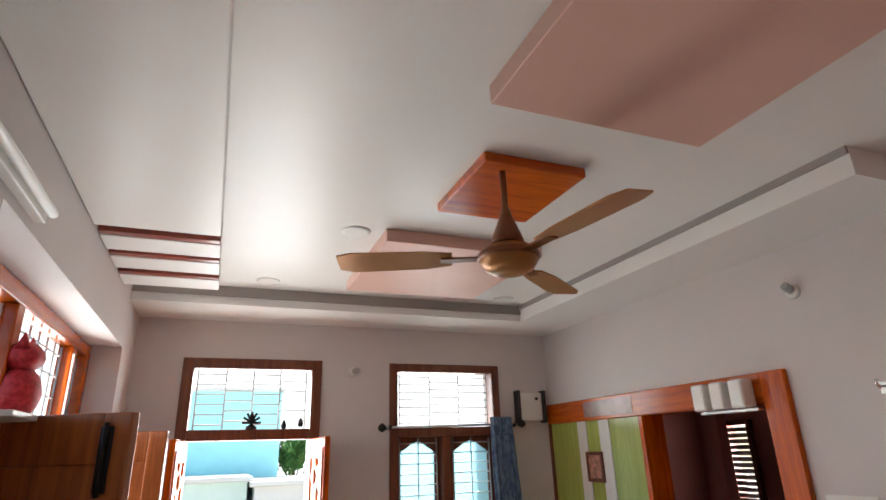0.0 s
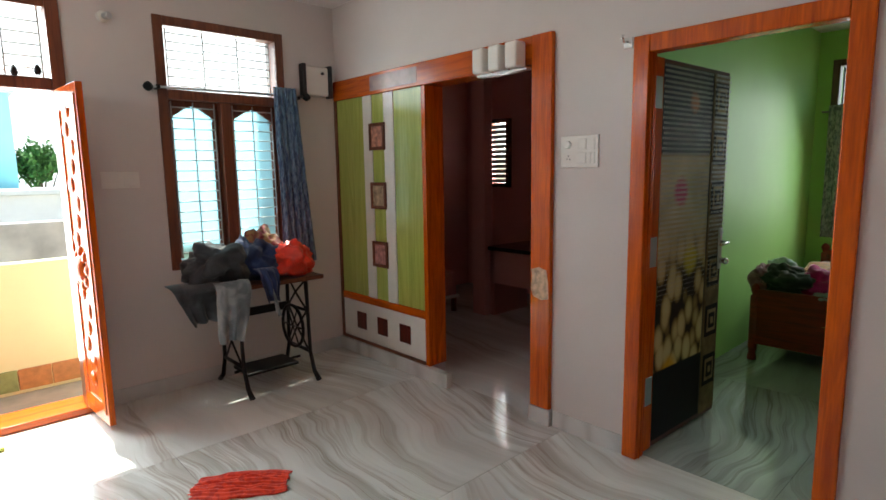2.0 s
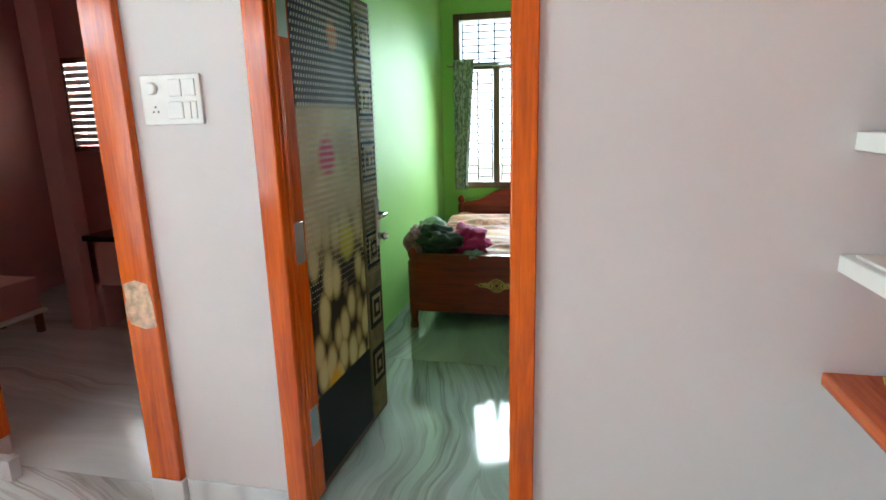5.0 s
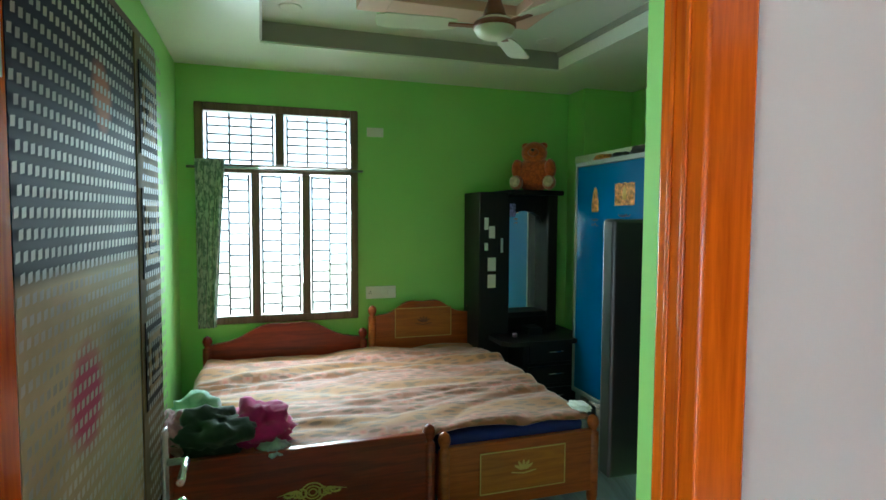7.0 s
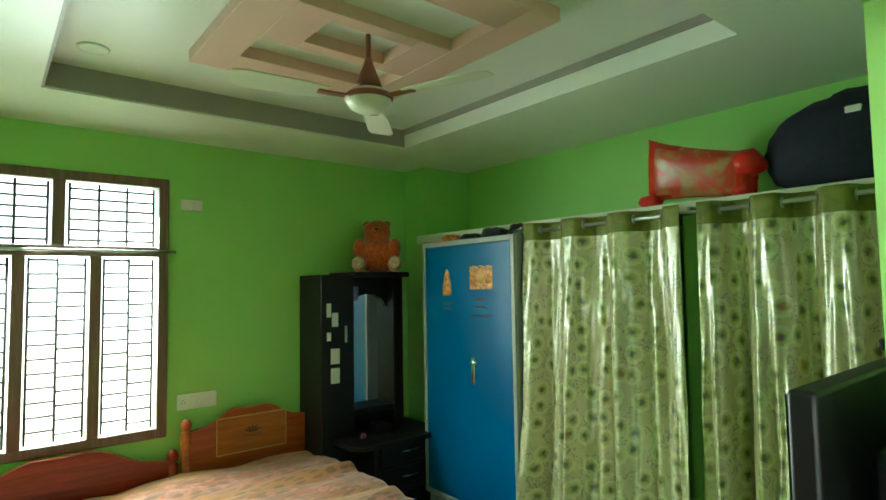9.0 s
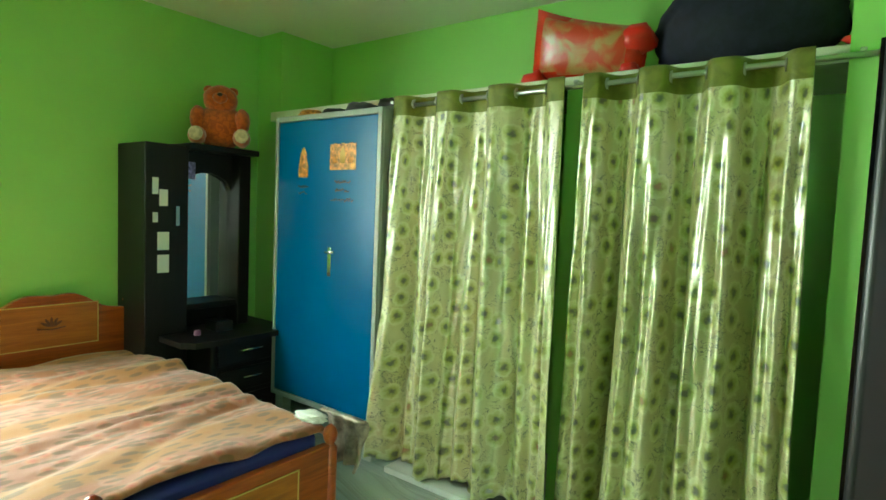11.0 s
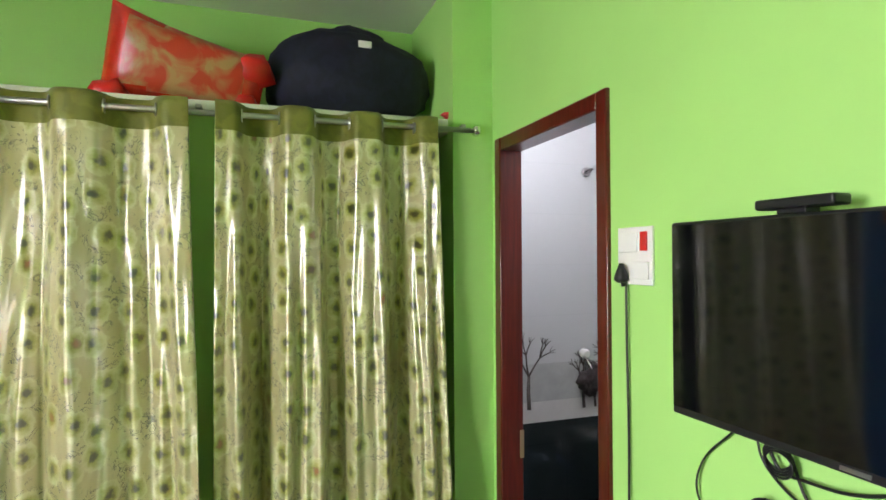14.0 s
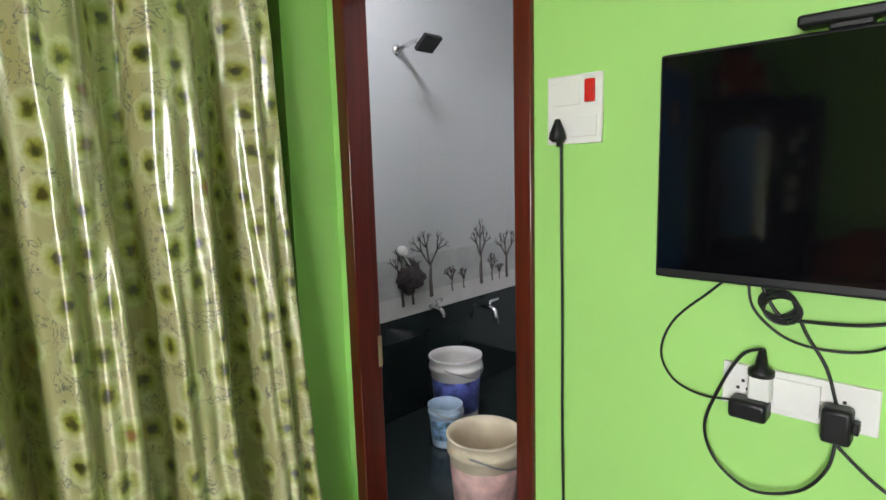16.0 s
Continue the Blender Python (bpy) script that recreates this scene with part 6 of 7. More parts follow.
part("shelf_box", boxed(6.86, 7.0, -1.05, -0.93, 0.655, 0.72, 0.004), BLACKPLASTIC, t)
t = thing("comb", (6.85, -0.78, 0.66), "small cosmetics on the dressing table", "cosmetics")
part("jar", lathe(bmesh.new(), (6.86, -0.80, 0.655), [(0.02, 0), (0.02, 0.03), (0.016, 0.034)], 12), plain("mauve_jar", (0.25, 0.1, 0.2), 0.3), t)

FUR = cloth("brown_plush", (0.55, 0.105, 0.013), (0.36, 0.06, 0.008), 40, 0.95, 0.5)
bm = bmesh.new()
BX, BY, BZ = 0.0, 0.0, 0.0
blob(bm, (BX, BY, BZ + 0.13), (0.11, 0.16, 0.14), 1, 0.06)
blob(bm, (BX - 0.01, BY, BZ + 0.30), (0.095, 0.105, 0.095), 2, 0.05)
for s in (-1, 1):
    blob(bm, (BX, BY + 0.07 * s, BZ + 0.36), (0.03, 0.035, 0.03), 3, 0.05, 2)
    blob(bm, (BX - 0.10, BY + 0.13 * s, BZ + 0.06), (0.10, 0.055, 0.06), 4, 0.05, 2)
    blob(bm, (BX - 0.05, BY + 0.13 * s, BZ + 0.17), (0.06, 0.05, 0.085), 5, 0.05, 2)
    blob(bm, (BX - 0.195, BY + 0.13 * s, BZ + 0.065), (0.015, 0.042, 0.045), 6, 0.03, 2, index=1)
blob(bm, (BX - 0.10, BY, BZ + 0.30), (0.035, 0.045, 0.035), 7, 0.03, 2)
blob(bm, (BX - 0.135, BY, BZ + 0.315), (0.012, 0.016, 0.012), 8, 0.02, 2, index=2)
for v in bm.verts:
    v.co = Vector((7.06, -1.06, 1.86)) + 1.05 * (Matrix.Rotation(radians(-34), 4, "Z") @ v.co)
solid("teddy_bear", bm, [FUR, cloth("cream_plush", (0.62, 0.48, 0.28), None, 30), BLACKPLASTIC], "brown plush teddy bear sitting on the dressing table", "teddy bear")

# ---- bedroom: steel almirah ----
BLUE = plain("blue_enamel", (0.002, 0.115, 0.30), 0.28, 0.0, 0.14, 1.5, Coat_Weight=0.1, Specular_IOR_Level=0.35)
GREYENAMEL = plain("grey_enamel", (0.36, 0.38, 0.36), 0.35, 0, 0.06, 3)
AX0, AX1, AY, AYB = 5.755, 6.715, -1.25, -1.72
t = thing("almirah", (6.23, -1.48, 0), "tall blue and grey steel almirah with stickers", "wardrobe")
part("carcass", boxed(AX0, AX1, AYB, AY - 0.022, 0.215, 2.07, 0.006), GREYENAMEL, t, "grey enamelled steel case")
for a in ((AX0, AX0 + 0.032, 0.215, 2.07), (AX1 - 0.03, AX1, 0.215, 2.07), (AX0 + 0.032, AX1 - 0.03, 0.215, 0.25), (AX0 + 0.032, AX1 - 0.03, 2.035, 2.07)):
    part("frame_bar", boxed(a[0], a[1], AY - 0.022, AY, a[2], a[3], 0.004), GREYENAMEL, t)
d = part("door_leaf", boxed(AX0 + 0.035, AX1 - 0.033, AY - 0.020, AY - 0.004, 0.253, 2.032, 0.004), BLUE, t, "glossy blue door leaf")
k = part("handle", tube(bmesh.new(), [(6.16, AY - 0.004, 1.22), (6.16, AY + 0.03, 1.22), (6.08, AY + 0.035, 1.225)], 0.009, 8), CHROME, t)
part("handle_plate", boxed(6.145, 6.175, AY - 0.004, AY + 0.004, 1.07, 1.25, 0.003), CHROME, k)
for x in (AX0 + 0.06, AX1 - 0.06):
    for y in (AYB + 0.04, AY - 0.06):
        part("leg", boxed(x - 0.04, x + 0.04, y - 0.035, y + 0.035, 0.0, 0.215, 0.004), GREYENAMEL, t)
ORPRINT = plain("orange_print", (0.65, 0.24, 0.05), 0.4, 0, 0.7, 45)
bm = bmesh.new()
for q in range(3):
    lathe(bm, (6.00 + 0.068 * q, AY - 0.004, 1.76), [(0.03, 0.0), (0.033, 0.05), (0.022, 0.09), (0.014, 0.12)], 10, Matrix.Diagonal((1, 0.12, 1, 1)), q % 2)
box(bm, 5.955, 6.18, AY - 0.004, AY - 0.0015, 1.72, 1.875, index=0)
part("sticker", bm, [ORPRINT, plain("yellow_print", (0.72, 0.42, 0.08), 0.4)], t, "orange devotional sticker")
bm = lathe(bmesh.new(), (6.43, AY - 0.004, 1.675), [(0.045, 0.0), (0.05, 0.06), (0.035, 0.12), (0.03, 0.15), (0.01, 0.19)], 12, Matrix.Diagonal((1, 0.1, 1, 1)))
part("sticker", bm, [ORPRINT], t, "orange devotional sticker")
bm = bmesh.new()
random.seed(9)
for cx, zz, wid in ((6.43, 1.62, 0.10), (6.43, 1.58, 0.08), (6.07, 1.65, 0.15), (6.07, 1.60, 0.12), (6.07, 1.54, 0.20)):
    for q in range(int(wid / 0.02)):
        x = cx - wid / 2 + 0.02 * q
        tube(bm, [(x, AY - 0.003, zz + random.uniform(-0.01, 0.01)), (x + 0.012, AY - 0.003, zz + random.uniform(-0.012, 0.012)), (x + 0.017, AY - 0.003, zz + random.uniform(-0.01, 0.01))], 0.003, 4)
part("script_marks", bm, plain("brown_script", (0.22, 0.08, 0.03), 0.5), t, "faded brown hand lettering", "stuff")
for at, size, mat, label in (((6.55, -1.40, 2.07), (0.10, 0.07, 0.035), ORPRINT, "small orange bundle on top of the almirah"), ((6.32, -1.40, 2.07), (0.12, 0.06, 0.03), BLACKPLASTIC, "dark folded cloth on top of the almirah"), ((6.10, -1.42, 2.07), (0.13, 0.07, 0.045), GREYCLOTH, "dark bag on top of the almirah"), ((5.87, -1.44, 2.07), (0.09, 0.07, 0.05), BLACKPLASTIC, "black box on top of the almirah")):
    solid("cloth_pack", blob(bmesh.new(), (at[0], at[1], at[2] + size[2] * 0.7), size, at[0], 0.35, 3, flat=2.071), mat, label, "bundle", "things on the almirah")

# ---- bedroom: wardrobe curtains ----
def curtain_material():
    m, n, l, b = material("flowered_satin", 0.38, 0.10, Specular_IOR_Level=1.0, Coat_Weight=0.75, Coat_Roughness=0.30, Coat_IOR=1.95, Anisotropic=0.9, Anisotropic_Rotation=0.25)
    tc, along = n.new("ShaderNodeTexCoord"), n.new("ShaderNodeTangent")
    along.direction_type, along.uv_map = "UV_MAP", "UVMap"
    l.new(along.outputs["Tangent"], b.inputs["Tangent"])

    def speckle(scale, detail, warp):
        k = n.new("ShaderNodeTexNoise")
        k.inputs["Scale"].default_value, k.inputs["Detail"].default_value, k.inputs["Distortion"].default_value = scale, detail, warp
        l.new(tc.outputs["UV"], k.inputs["Vector"])
        return k.outputs["Fac"]

    def cells(scale, spread):
        k = n.new("ShaderNodeTexVoronoi")
        k.voronoi_dimensions = "2D"
        k.inputs["Scale"].default_value, k.inputs["Randomness"].default_value = scale, spread
        l.new(tc.outputs["UV"], k.inputs["Vector"])
        return k

    def lit(v, lo, hi):
        return ramp(n, l, v, [(lo, (0, 0, 0)), (hi, (1, 1, 1))])

    big = cells(7.8, 0.5)
    ragged = math_of(n, l, "MULTIPLY", math_of(n, l, "SUBTRACT", speckle(48, 3, 0), 0.5), 0.30)
    d = math_of(n, l, "ADD", big.outputs["Distance"], ragged)
    ground = ramp(n, l, speckle(5, 3, 0.5), [(0.35, (0.43, 0.385, 0.165)), (0.65, (0.56, 0.52, 0.285))])
    disc = ramp(n, l, d, [(0.06, (0.13, 0.13, 0.008)), (0.17, (0.33, 0.33, 0.05)), (0.27, (0.50, 0.50, 0.21)), (0.36, (0.62, 0.61, 0.36)), (0.42, (0.53, 0.50, 0.26))])
    heart = mixed(n, l, lit(big.outputs["Color"], 0.80, 0.84), (0.030, 0.028, 0.003), (0.26, 0.09, 0.01))
    c = mixed(n, l, lit(d, 0.37, 0.47), disc, ground)
    c = mixed(n, l, ramp(n, l, d, [(0.05, (1, 1, 1)), (0.155, (0, 0, 0))]), c, heart)
    twigs = ramp(n, l, speckle(20, 3, 2.2), [(0.53, (0, 0, 0)), (0.55, (1, 1, 1)), (0.615, (0, 0, 0))])
    clump = mixed(n, l, 1.0, lit(d, 0.36, 0.44), lit(speckle(8.5, 2, 0), 0.44, 0.52), "MULTIPLY")
    c = mixed(n, l, mixed(n, l, 1.0, twigs, clump, "MULTIPLY"), c, (0.04, 0.045, 0.05))
    l.new(c, b.inputs["Base Color"])
    bump(n, l, b, speckle(7, 4, 1.0), 0.22, 0.014)
    return m


SATIN = curtain_material()
OLIVE = cloth("olive_header_cloth", (0.13, 0.14, 0.012), (0.18, 0.19, 0.02), 16, 0.6, 0.2)


def eyelet_curtain(x0, x1, b0, b1, tabs, seed, lift, label):
    """A curtain from x0 down to b0, its olive header woven over the rod at each tab, the hem crumpled."""
    t = thing("wardrobe_curtain", ((x0 + x1) / 2, -1.37, 0.03), label, "curtain", "wardrobe curtains")
    nx, nz, zt, zb = 300, 76, 2.135, lift
    bm = bmesh.new()
    uvl = bm.loops.layers.uv.new("UVMap")
    grid = []

    def n3(a, b, c):
        return noise.noise(Vector((a, b, c)))

    for j in range(nz + 1):
        f = j / nz
        low = min(1.0, max(0.0, (f - 0.05) * 2.2))
        hem = max(0.0, (f - 0.90) / 0.10)
        row = []
        for i in range(nx + 1):
            s = i / nx
            w = 2 * math.pi * (tabs - 1) * (1.06 * s - 0.03)
            top = math.tanh(2.2 * math.cos(w)) / 0.976
            wl = w + 1.1 * f * n3(s * 2.6 + seed, f * 0.8, 5.0) + 0.35 * math.sin(2.5 * s + seed) * f
            deep = math.cos(wl)
            y = 0.050 * (1 - low) * top + 0.062 * low * deep + 0.015 * f + 0.06 * f * f
            y += low * (0.036 * math.sin(2.0 * wl + seed + 1.4 * n3(s * 2, f * 1.2, seed)) + 0.014 * math.sin(4.4 * wl + 2 * seed + 2.0 * n3(s * 4, f * 1.1, 7)))
            y += low * 0.030 * n3(s * 11 + seed + 1.5 * f, f * 1.9, 1)
            y += min(1, 5 * f) * 0.010 * n3(s * 34 + 5 * f, f * 5.0, seed)
            y += 0.020 * f * f * n3(s * 22 + 3 * f, f * 8.0, seed + 9)
            y += hem * 0.030 * n3(s * 42, f * 22, seed + 3)
            k = s + low * 0.014 * n3(s * 6 + seed, f * 1.5, 3)
            x = (x0 + (x1 - x0) * k) * (1 - f ** 1.3) + (b0 + (b1 - b0) * k) * f ** 1.3
            z = zt + (zb - zt) * f + hem * 0.028 * n3(s * 9, seed, 2) + hem * 0.02 * n3(s * 40, seed, f * 12)
            row.append(bm.verts.new((x, -1.372 + y, max(z, 0.037))))
        grid.append(row)
    mid, run = grid[nz // 2], [0.0]
    for a, c in zip(mid, mid[1:]):
        run.append(run[-1] + (c.co - a.co).length)
    for j in range(nz):
        for i in range(nx):
            q = bm.faces.new((grid[j][i], grid[j][i + 1], grid[j + 1][i + 1], grid[j + 1][i]))
            q.smooth = True
            q.material_index = 1 if j < 4 else 0
            for lp, (a, c) in zip(q.loops, ((i, j), (i + 1, j), (i + 1, j + 1), (i, j + 1))):
                lp[uvl].uv = (run[a] + seed, (zt - zb) * (1 - c / nz))
    thicken(part("cloth", bm, [SATIN, OLIVE], t, "cream satin with dark centred flowers, olive header"), 0.002)
    for k in range(tabs - 1):
        for e in (0.25, 0.75):
            x = x0 + (x1 - x0) * ((k + e) / (tabs - 1) + 0.03) / 1.06
            part("eyelet", lathe(bmesh.new(), (x, -1.372, 2.092), [(0.016, -0.003), (0.026, -0.003), (0.026, 0.003), (0.016, 0.003)], 14, Matrix.Rotation(radians(90), 4, "Y")), STEEL, t)


eyelet_curtain(5.735, 4.69, 5.745, 4.62, 4, 1.7, 0.06, "cream flowered satin curtain with olive header")
eyelet_curtain(4.60, 3.735, 4.61, 3.685, 4, 4.9, 0.04, "cream flowered satin curtain beside the bathroom door")
t = thing("wardrobe_rod", (4.65, -1.37, 2.095), "long steel curtain rod along the loft", "curtain rod")
part("rod", tube(bmesh.new(), [(5.86, -1.37, 2.085), (3.56, -1.37, 2.10)], 0.011, 10), STEEL, t)
part("finial", lathe(bmesh.new(), (3.56, -1.37, 2.10), [(0.011, 0), (0.024, 0.008), (0.024, 0.025), (0.012, 0.035)], 14, Matrix.Rotation(radians(-90), 4, "Y")), CHROME, t)
for x in (3.60, 4.66, 5.80):
    part("bracket", boxed(x - 0.01, x + 0.01, -1.46, -1.37, 2.11, 2.125, 0.002), STEEL, t)

# ---- bedroom: loft things ----
t = thing("pillow_pack", (4.78, -1.72, 2.165), "red and brown packed pillow in printed plastic", "pillow pack")
m = Matrix.Translation((4.72, -1.62, 2.33)) @ Matrix.Rotation(radians(-11), 4, "Y") @ Matrix.Rotation(radians(-15), 4, "X")
bm = bmesh.new()
got = bmesh.ops.create_grid(bm, x_segments=24, y_segments=16, size=1.0)
for v in got["verts"]:
    u, w = v.co.x, v.co.y
    v.co = Vector((u * 0.30, 0, w * 0.15 * (1 + 0.22 * u) * (1 - 0.12 * (1 - u * u)))) + Vector((0, -0.085 * max(0, (1 - u ** 4) * (1 - w ** 4)) ** 0.5 - 0.01 * noise.noise(Vector((u * 4, w * 4, 1))), 0))
back = bmesh.ops.create_grid(bm, x_segments=24, y_segments=16, size=1.0)
for v in back["verts"]:
    u, w = v.co.x, v.co.y
    v.co = Vector((u * 0.30, 0.085 * max(0, (1 - u ** 4) * (1 - w ** 4)) ** 0.5, w * 0.15 * (1 + 0.22 * u) * (1 - 0.12 * (1 - u * u))))
for v in bm.verts:
    v.co = m @ v.co
for f in bm.faces:
    f.smooth = True
    c = m.inverted() @ f.calc_center_median()
    f.material_index = 1 if abs(c.x) > 0.235 or c.z < -0.12 or c.z > 0.135 else 0
PACK = cloth("pillow_print", (0.50, 0.045, 0.02), (0.42, 0.26, 0.10), 9, 0.3, 0.0)
part("pillow", bm, [PACK, plain("red_pack_plastic", (0.62, 0.03, 0.015), 0.22, 0, 0.15, 20, Coat_Weight=0.6)], t)
bm = bmesh.new()
for k, (du, dz, w) in enumerate(((-0.10, 0.03, 0.09), (-0.10, -0.01, 0.12), (-0.10, -0.05, 0.08), (0.10, 0.0, 0.05))):
    box(bm, du - w / 2, du + w / 2, -0.098, -0.092, dz - 0.010, dz + 0.010, 0.002, m=m)
part("print_bars", bm, DARKWOOD, t, "unreadable dark printing")
for x, z, s in ((5.0, 2.205, 0.045), (4.50, 2.20, 0.04), (4.47, 2.33, 0.07)):
    part("knotted_end", blob(bmesh.new(), (x, -1.60, z), (s * 1.3, s, s), x, 0.5, 2), RED, t, "red knotted corner")
t = thing("travel_bag", (4.05, -1.72, 2.165), "large black travel bag on the loft", "bag")
BAG = cloth("black_bag_cloth", (0.003, 0.004, 0.015), (0.006, 0.008, 0.026), 20, 0.8, 0.0)
part("body", blob(bmesh.new(), (4.03, -1.73, 2.36), (0.39, 0.22, 0.235), 3, 0.12, 4, flat=2.168), BAG, t)
part("flap", blob(bmesh.new(), (4.02, -1.74, 2.52), (0.17, 0.16, 0.10), 6, 0.12, 3), BAG, t)
part("buckle", boxed(3.97, 4.03, -1.91 + 0.36, -1.90 + 0.37, 2.47, 2.50, 0.004), LAMWHITE, t, "pale badge")
part("zip_pull", boxed(4.32, 4.335, -1.64, -1.63, 2.38, 2.43, 0.003), CHROME, t)
solid("red_clip", blob(bmesh.new(), (3.63, -1.47, 2.185), (0.04, 0.02, 0.018), 2, 0.4, 2), RED, "small red clip at the loft's end", "clip")

# ---- bedroom: ceiling ----
t = thing("ceiling_pattern", (5.4, 0.07, 2.84), "peach and white interlocking ceiling panels round the fan", "ceiling panel", kind="structure")
for a in ((4.72, 6.07, 0.45, 0.62), (4.72, 6.07, -0.48, -0.31), (5.86, 6.07, -0.31, 0.45), (4.72, 4.93, -0.31, 0.45), (5.22, 5.62, -0.31, -0.14), (5.22, 5.62, 0.28, 0.45), (5.22, 5.30, -0.14, 0.28), (5.54, 5.62, -0.14, 0.28)):
    part("panel", boxed(*a, 2.84, TOP, 0.003), PINK, t)
ceiling_fan((5.42, 0.02, 2.60), TOP, CREAM, plain("brown_fan_cup", (0.22, 0.07, 0.04), 0.4), CREAM, 0.60, -38, "cream three blade ceiling fan with brown cup")
for x, y in ((6.32, 0.98), (6.40, -0.80), (4.6, 0.9)):
    downlight(x, y, TOP, "round white recessed downlight in the ceiling")

# ---- bedroom: television wall ----
XG = XT + 0.012
GLOSSBLACK = plain("tv_screen_glass", (0.003, 0.003, 0.004), 0.06, Specular_IOR_Level=0.55)
t = thing("television", (XG + 0.08, 0.22, 1.18), "flat black television mounted on the green wall", "television")
TM = Matrix.Translation((3.5295, 0.218, 1.407))
part("case", boxed(-0.015, 0.018, -0.394, 0.394, -0.221, 0.221, 0.006, m=TM), BLACKPLASTIC, t)
part("screen", boxed(0.018, 0.0205, -0.387, 0.387, -0.202, 0.214, m=TM), GLOSSBLACK, t, "glossy dark screen")
part("back_box", boxed(-0.045, -0.015, -0.22, 0.22, -0.18, 0.12, 0.01, m=TM), BLACKPLASTIC, t)
part("wall_mount", boxed(XG, 3.4845, 0.10, 0.36, 1.28, 1.50), BLACKIRON, t)
part("badge", boxed(0.018, 0.021, 0.0, 0.05, -0.214, -0.207, m=TM), STEEL, t)
t = thing("webcam", (3.53, 0.13, 1.63), "slim black camera bar on the television", "camera")
part("bar", boxed(3.505, 3.55, 0.055, 0.215, 1.638, 1.658, 0.005), BLACKPLASTIC, t)
part("clamp", boxed(3.508, 3.545, 0.10, 0.16, 1.6275, 1.639, 0.003), BLACKPLASTIC, t)
t = plate("power_plate", "x", XG, -0.492, -0.345, 1.47, 1.632, 1, [(0.10, 0.56, 0.52, 0.34), (0.46, 0.1, 0.46, 0.3)], "white power plate with a red switch")
part("red_rocker", boxed(XG + 0.009, XG + 0.016, -0.388, -0.362, 1.565, 1.618, 0.002), RED, t, "red rocker switch")


def plug(y, z, r, label):
    t = thing("plug", (XG, y, z), label, "plug")
    part("body", lathe(bmesh.new(), (XG + 0.01, y, z), [(r, 0), (r, 0.02), (r * 0.75, 0.045), (r * 0.4, 0.06)], 14, Matrix.Rotation(radians(90), 4, "Y")), BLACKPLASTIC, t)
    part("neck", tube(bmesh.new(), [(XG + 0.045, y, z), (XG + 0.05, y, z + 0.03 * (1 if r > 0.03 else -1))], 0.007, 8), BLACKPLASTIC, t)


t = thing("plug", (XG, -0.452, 1.5), "black three pin plug in the wall plate", "plug")
part("body", lathe(bmesh.new(), (XG + 0.028, -0.452, 1.475), [(0.012, 0), (0.021, 0.008), (0.019, 0.022), (0.010, 0.045), (0.006, 0.055)], 14), BLACKPLASTIC, t)
part("neck", tube(bmesh.new(), [(XG + 0.028, -0.452, 1.495), (XG + 0.02, -0.452, 1.465)], 0.007, 8), BLACKPLASTIC, t)


def cable(points, r, label, mat=None, fine=6):
    """A loose cable through the points, smoothed."""
    p = [Vector(q) for q in points]
    out = []
    for i in range(len(p) - 1):
        a, b, c, d = p[max(i - 1, 0)], p[i], p[i + 1], p[min(i + 2, len(p) - 1)]
        for k in range(fine):
            s = k / fine
            out.append(0.5 * ((2 * b) + (c - a) * s + (2 * a - 5 * b + 4 * c - d) * s * s + (3 * b - a - 3 * c + d) * s ** 3))
    out.append(p[-1])
    return solid("cable", tube(bmesh.new(), out, r, 8), mat or BLACKPLASTIC, label, "cable", "television cables")


def on_wall(*uv, off=0.012):
    return [(XG + off + 0.006 * math.sin(3 * i), u, v) for i, (u, v) in enumerate(uv)]


cable(on_wall((-0.452, 1.50), (-0.450, 1.30), (-0.448, 1.05), (-0.444, 0.7), (-0.440, 0.35), (-0.44, 0.03)), 0.0036, "black power cable running down the wall")
t = plate("socket_plate", "x", XG, -0.06, 0.205, 0.915, 1.005, 1, [(0.36, 0.15, 0.3, 0.7)], "long white socket plate below the television", [(0.15, 0.5), (0.8, 0.5)])
t = thing("adapter", (XG, -0.02, 0.93), "black power adapter in the socket plate", "adapter", "adapters")
part("body", boxed(XG + 0.012, XG + 0.06, -0.035, 0.035, 0.905, 0.945, 0.008), BLACKPLASTIC, t)
part("cube", boxed(XG + 0.012, XG + 0.04, -0.005, 0.036, 0.945, 0.995, 0.004), PLASTIC, t, "white multi plug")
part("stacked_plug", lathe(bmesh.new(), (XG + 0.028, 0.016, 0.995), [(0.024, 0), (0.024, 0.012), (0.012, 0.02), (0.006, 0.055)], 14), BLACKPLASTIC, t, "black plug on top")
t = thing("adapter", (XG, 0.125, 0.91), "black cube adapter in the socket plate", "adapter", "adapters")
part("body", boxed(XG + 0.012, XG + 0.055, 0.122, 0.170, 0.90, 0.968, 0.008), BLACKPLASTIC, t)
part("knob", boxed(XG + 0.02, XG + 0.048, 0.169, 0.18, 0.925, 0.947, 0.003), BLACKPLASTIC, t)
cable(on_wall((-0.05, 1.19), (-0.09, 1.15), (-0.165, 1.075), (-0.19, 1.00), (-0.165, 0.94), (-0.10, 0.92), (-0.03, 0.925)), 0.0026, "thin black cable from television to adapter")
cable(on_wall((0.016, 1.05), (-0.02, 1.03), (-0.06, 0.95), (-0.085, 0.86), (-0.06, 0.785), (0.01, 0.75), (0.09, 0.775), (0.135, 0.84), (0.145, 0.90), off=0.03), 0.0033, "looped black cable between the adapters")
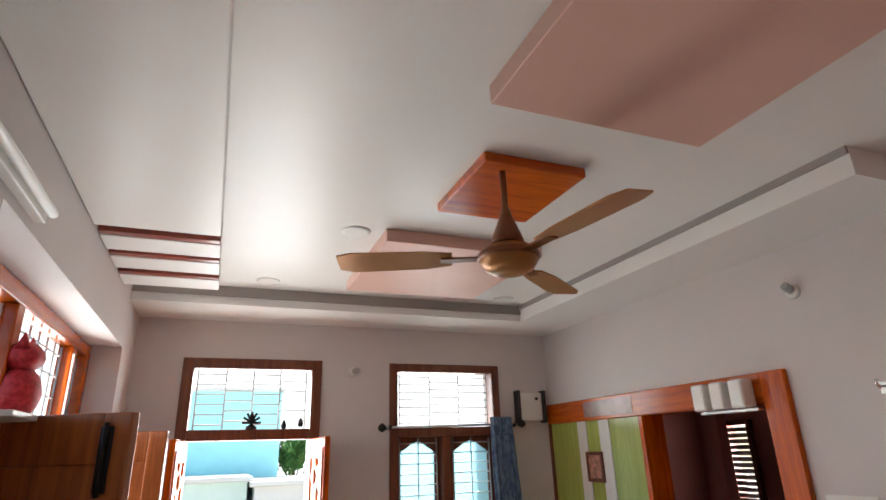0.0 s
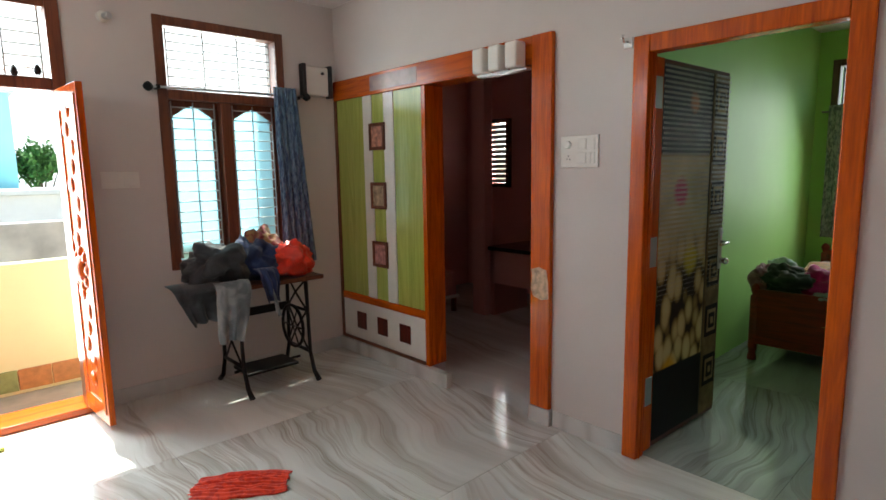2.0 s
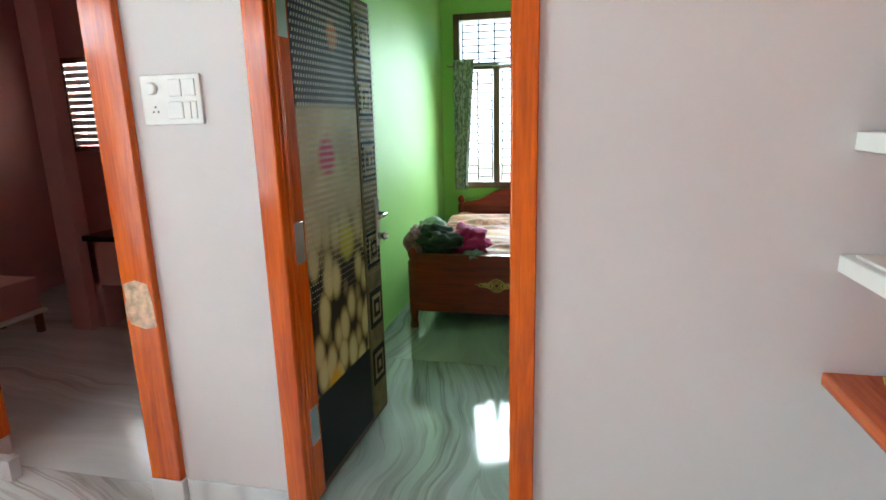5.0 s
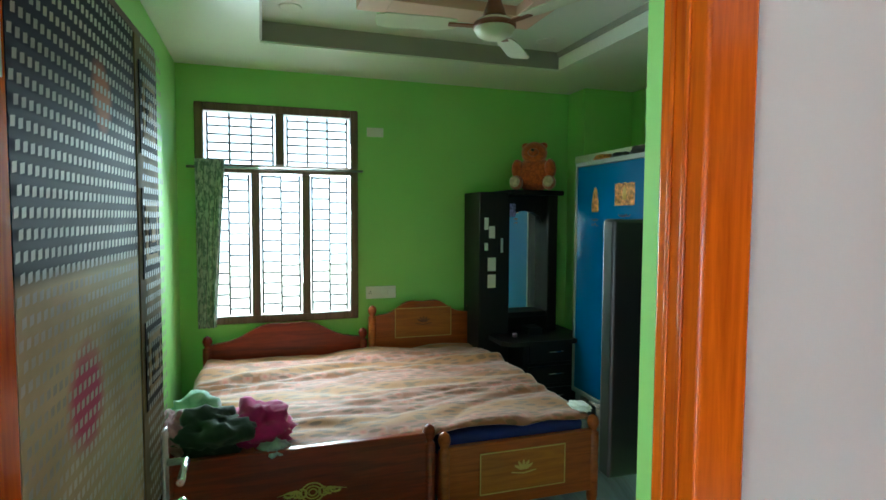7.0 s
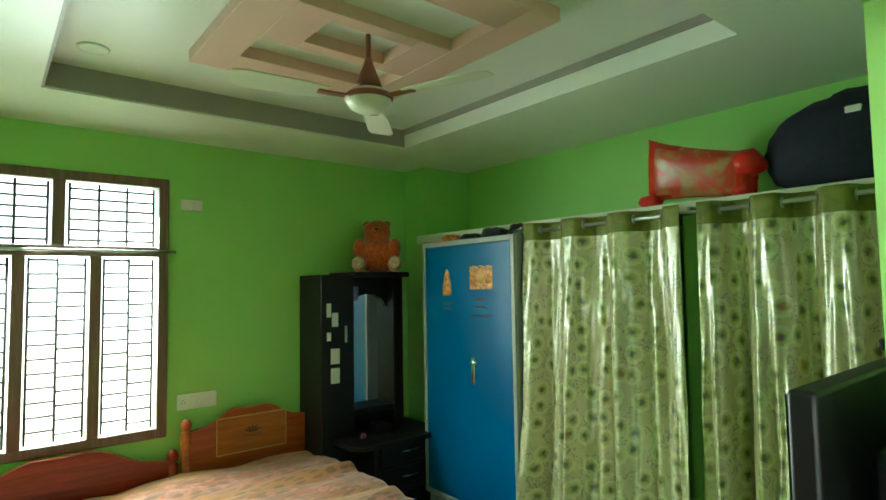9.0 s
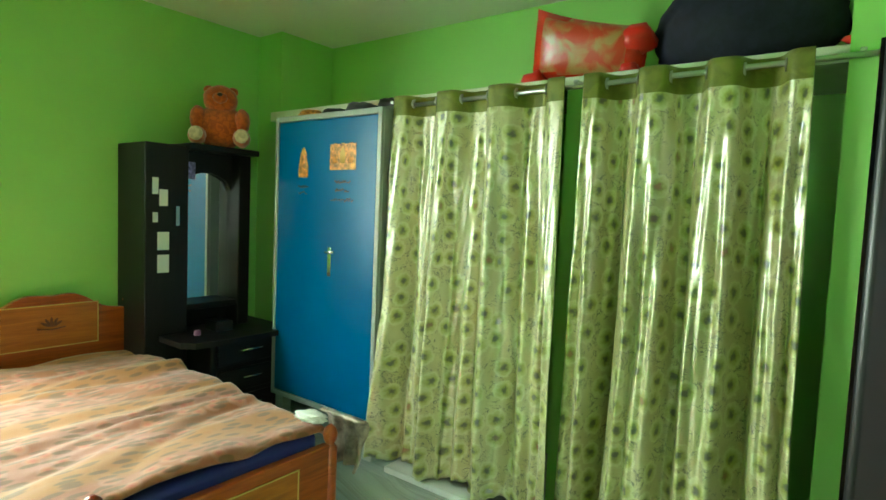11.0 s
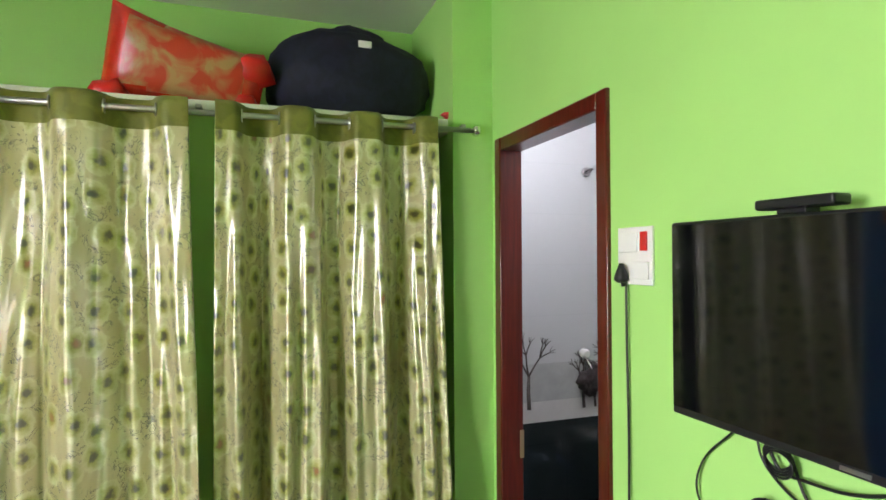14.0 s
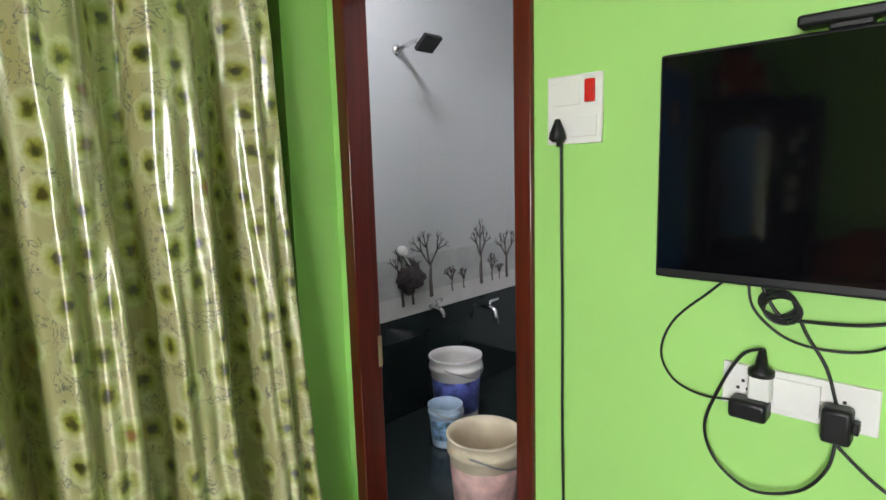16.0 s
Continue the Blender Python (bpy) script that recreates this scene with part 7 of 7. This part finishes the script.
cable(on_wall((-0.02, 1.20), (-0.01, 1.13), (0.04, 1.08), (0.10, 1.065), (0.17, 1.07), (0.22, 1.10), (0.26, 1.16), (0.28, 1.20)), 0.0027, "black cable hanging under the television")
cable(on_wall((0.0, 1.19), (0.04, 1.12), (0.09, 1.115), (0.18, 1.125), (0.25, 1.15), (0.30, 1.19), off=0.02), 0.0034, "black cable hanging under the television")
cable(on_wall((0.06, 1.15), (0.085, 1.09), (0.12, 1.03), (0.14, 0.965)), 0.0032, "black cable down to the cube adapter")
cable(on_wall((0.13, 0.90), (0.17, 0.86), (0.22, 0.82), (0.26, 0.81), (0.29, 0.85), (0.32, 0.90)), 0.0032, "black cable to the aerial socket")
bm = bmesh.new()
for k in range(4):
    tube(bm, [(XG + 0.02 + 0.004 * k, 0.035 + 0.032 * math.cos(a) + 0.004 * k, 1.145 + 0.026 * math.sin(a) - 0.004 * k) for a in (2 * math.pi * q / 20 for q in range(20))], 0.0027, 6, closed=True)
solid("coiled_cable", bm, BLACKPLASTIC, "coil of black cable under the television", "cable")
t = thing("router", (XG, 0.38, 1.0), "white wireless router on the wall with aerials", "router")
corner = [(cu + 0.042 * math.cos(a), cv + 0.042 * math.sin(a)) for cu, cv, a0 in ((0.458, 1.093, 0), (0.317, 1.093, 90), (0.317, 1.077, 180), (0.458, 1.077, 270)) for a in (radians(a0 + 15 * q) for q in range(7))]
bm = outline(bmesh.new(), corner, 0.034, Matrix(((0, 0, 1, XG + 0.011), (1, 0, 0, 0), (0, 1, 0, 0), (0, 0, 0, 1))))
bmesh.ops.bevel(bm, geom=[e for e in bm.edges if len({round(v.co.x, 4) for v in e.verts}) == 1], offset=0.010, segments=3, affect="EDGES", profile=0.5)
part("body", bm, PLASTIC, t)
part("vent", boxed(XG + 0.0445, XG + 0.047, 0.30, 0.48, 1.112, 1.124, 0.001), STEEL, t)
part("badge", lathe(bmesh.new(), (XG + 0.045, 0.375, 1.075), [(0.008, 0), (0.008, 0.002)], 10, Matrix.Rotation(radians(90), 4, "Y")), STEEL, t)
for y in (0.315, 0.455):
    part("aerial", boxed(XG + 0.015, XG + 0.028, y - 0.009, y + 0.009, 0.86, 1.04, 0.004), plain("grey_aerial", (0.42, 0.43, 0.44), 0.4) if "aerial" not in MATS else MATS["aerial"], t)
    MATS["aerial"] = t.children[-1].data.materials[0]
plug(0.335, 0.915, 0.018, "black aerial plug in the wall")
cable(on_wall((0.335, 0.90), (0.30, 0.86), (0.25, 0.87), (0.24, 0.92), (0.28, 0.98), (0.31, 1.03)), 0.0032, "black router cable against the wall")
cable(on_wall((0.33, 0.90), (0.28, 0.84), (0.25, 0.845), (0.255, 0.90), (0.30, 0.96)), 0.003, "thin black cable below the router")
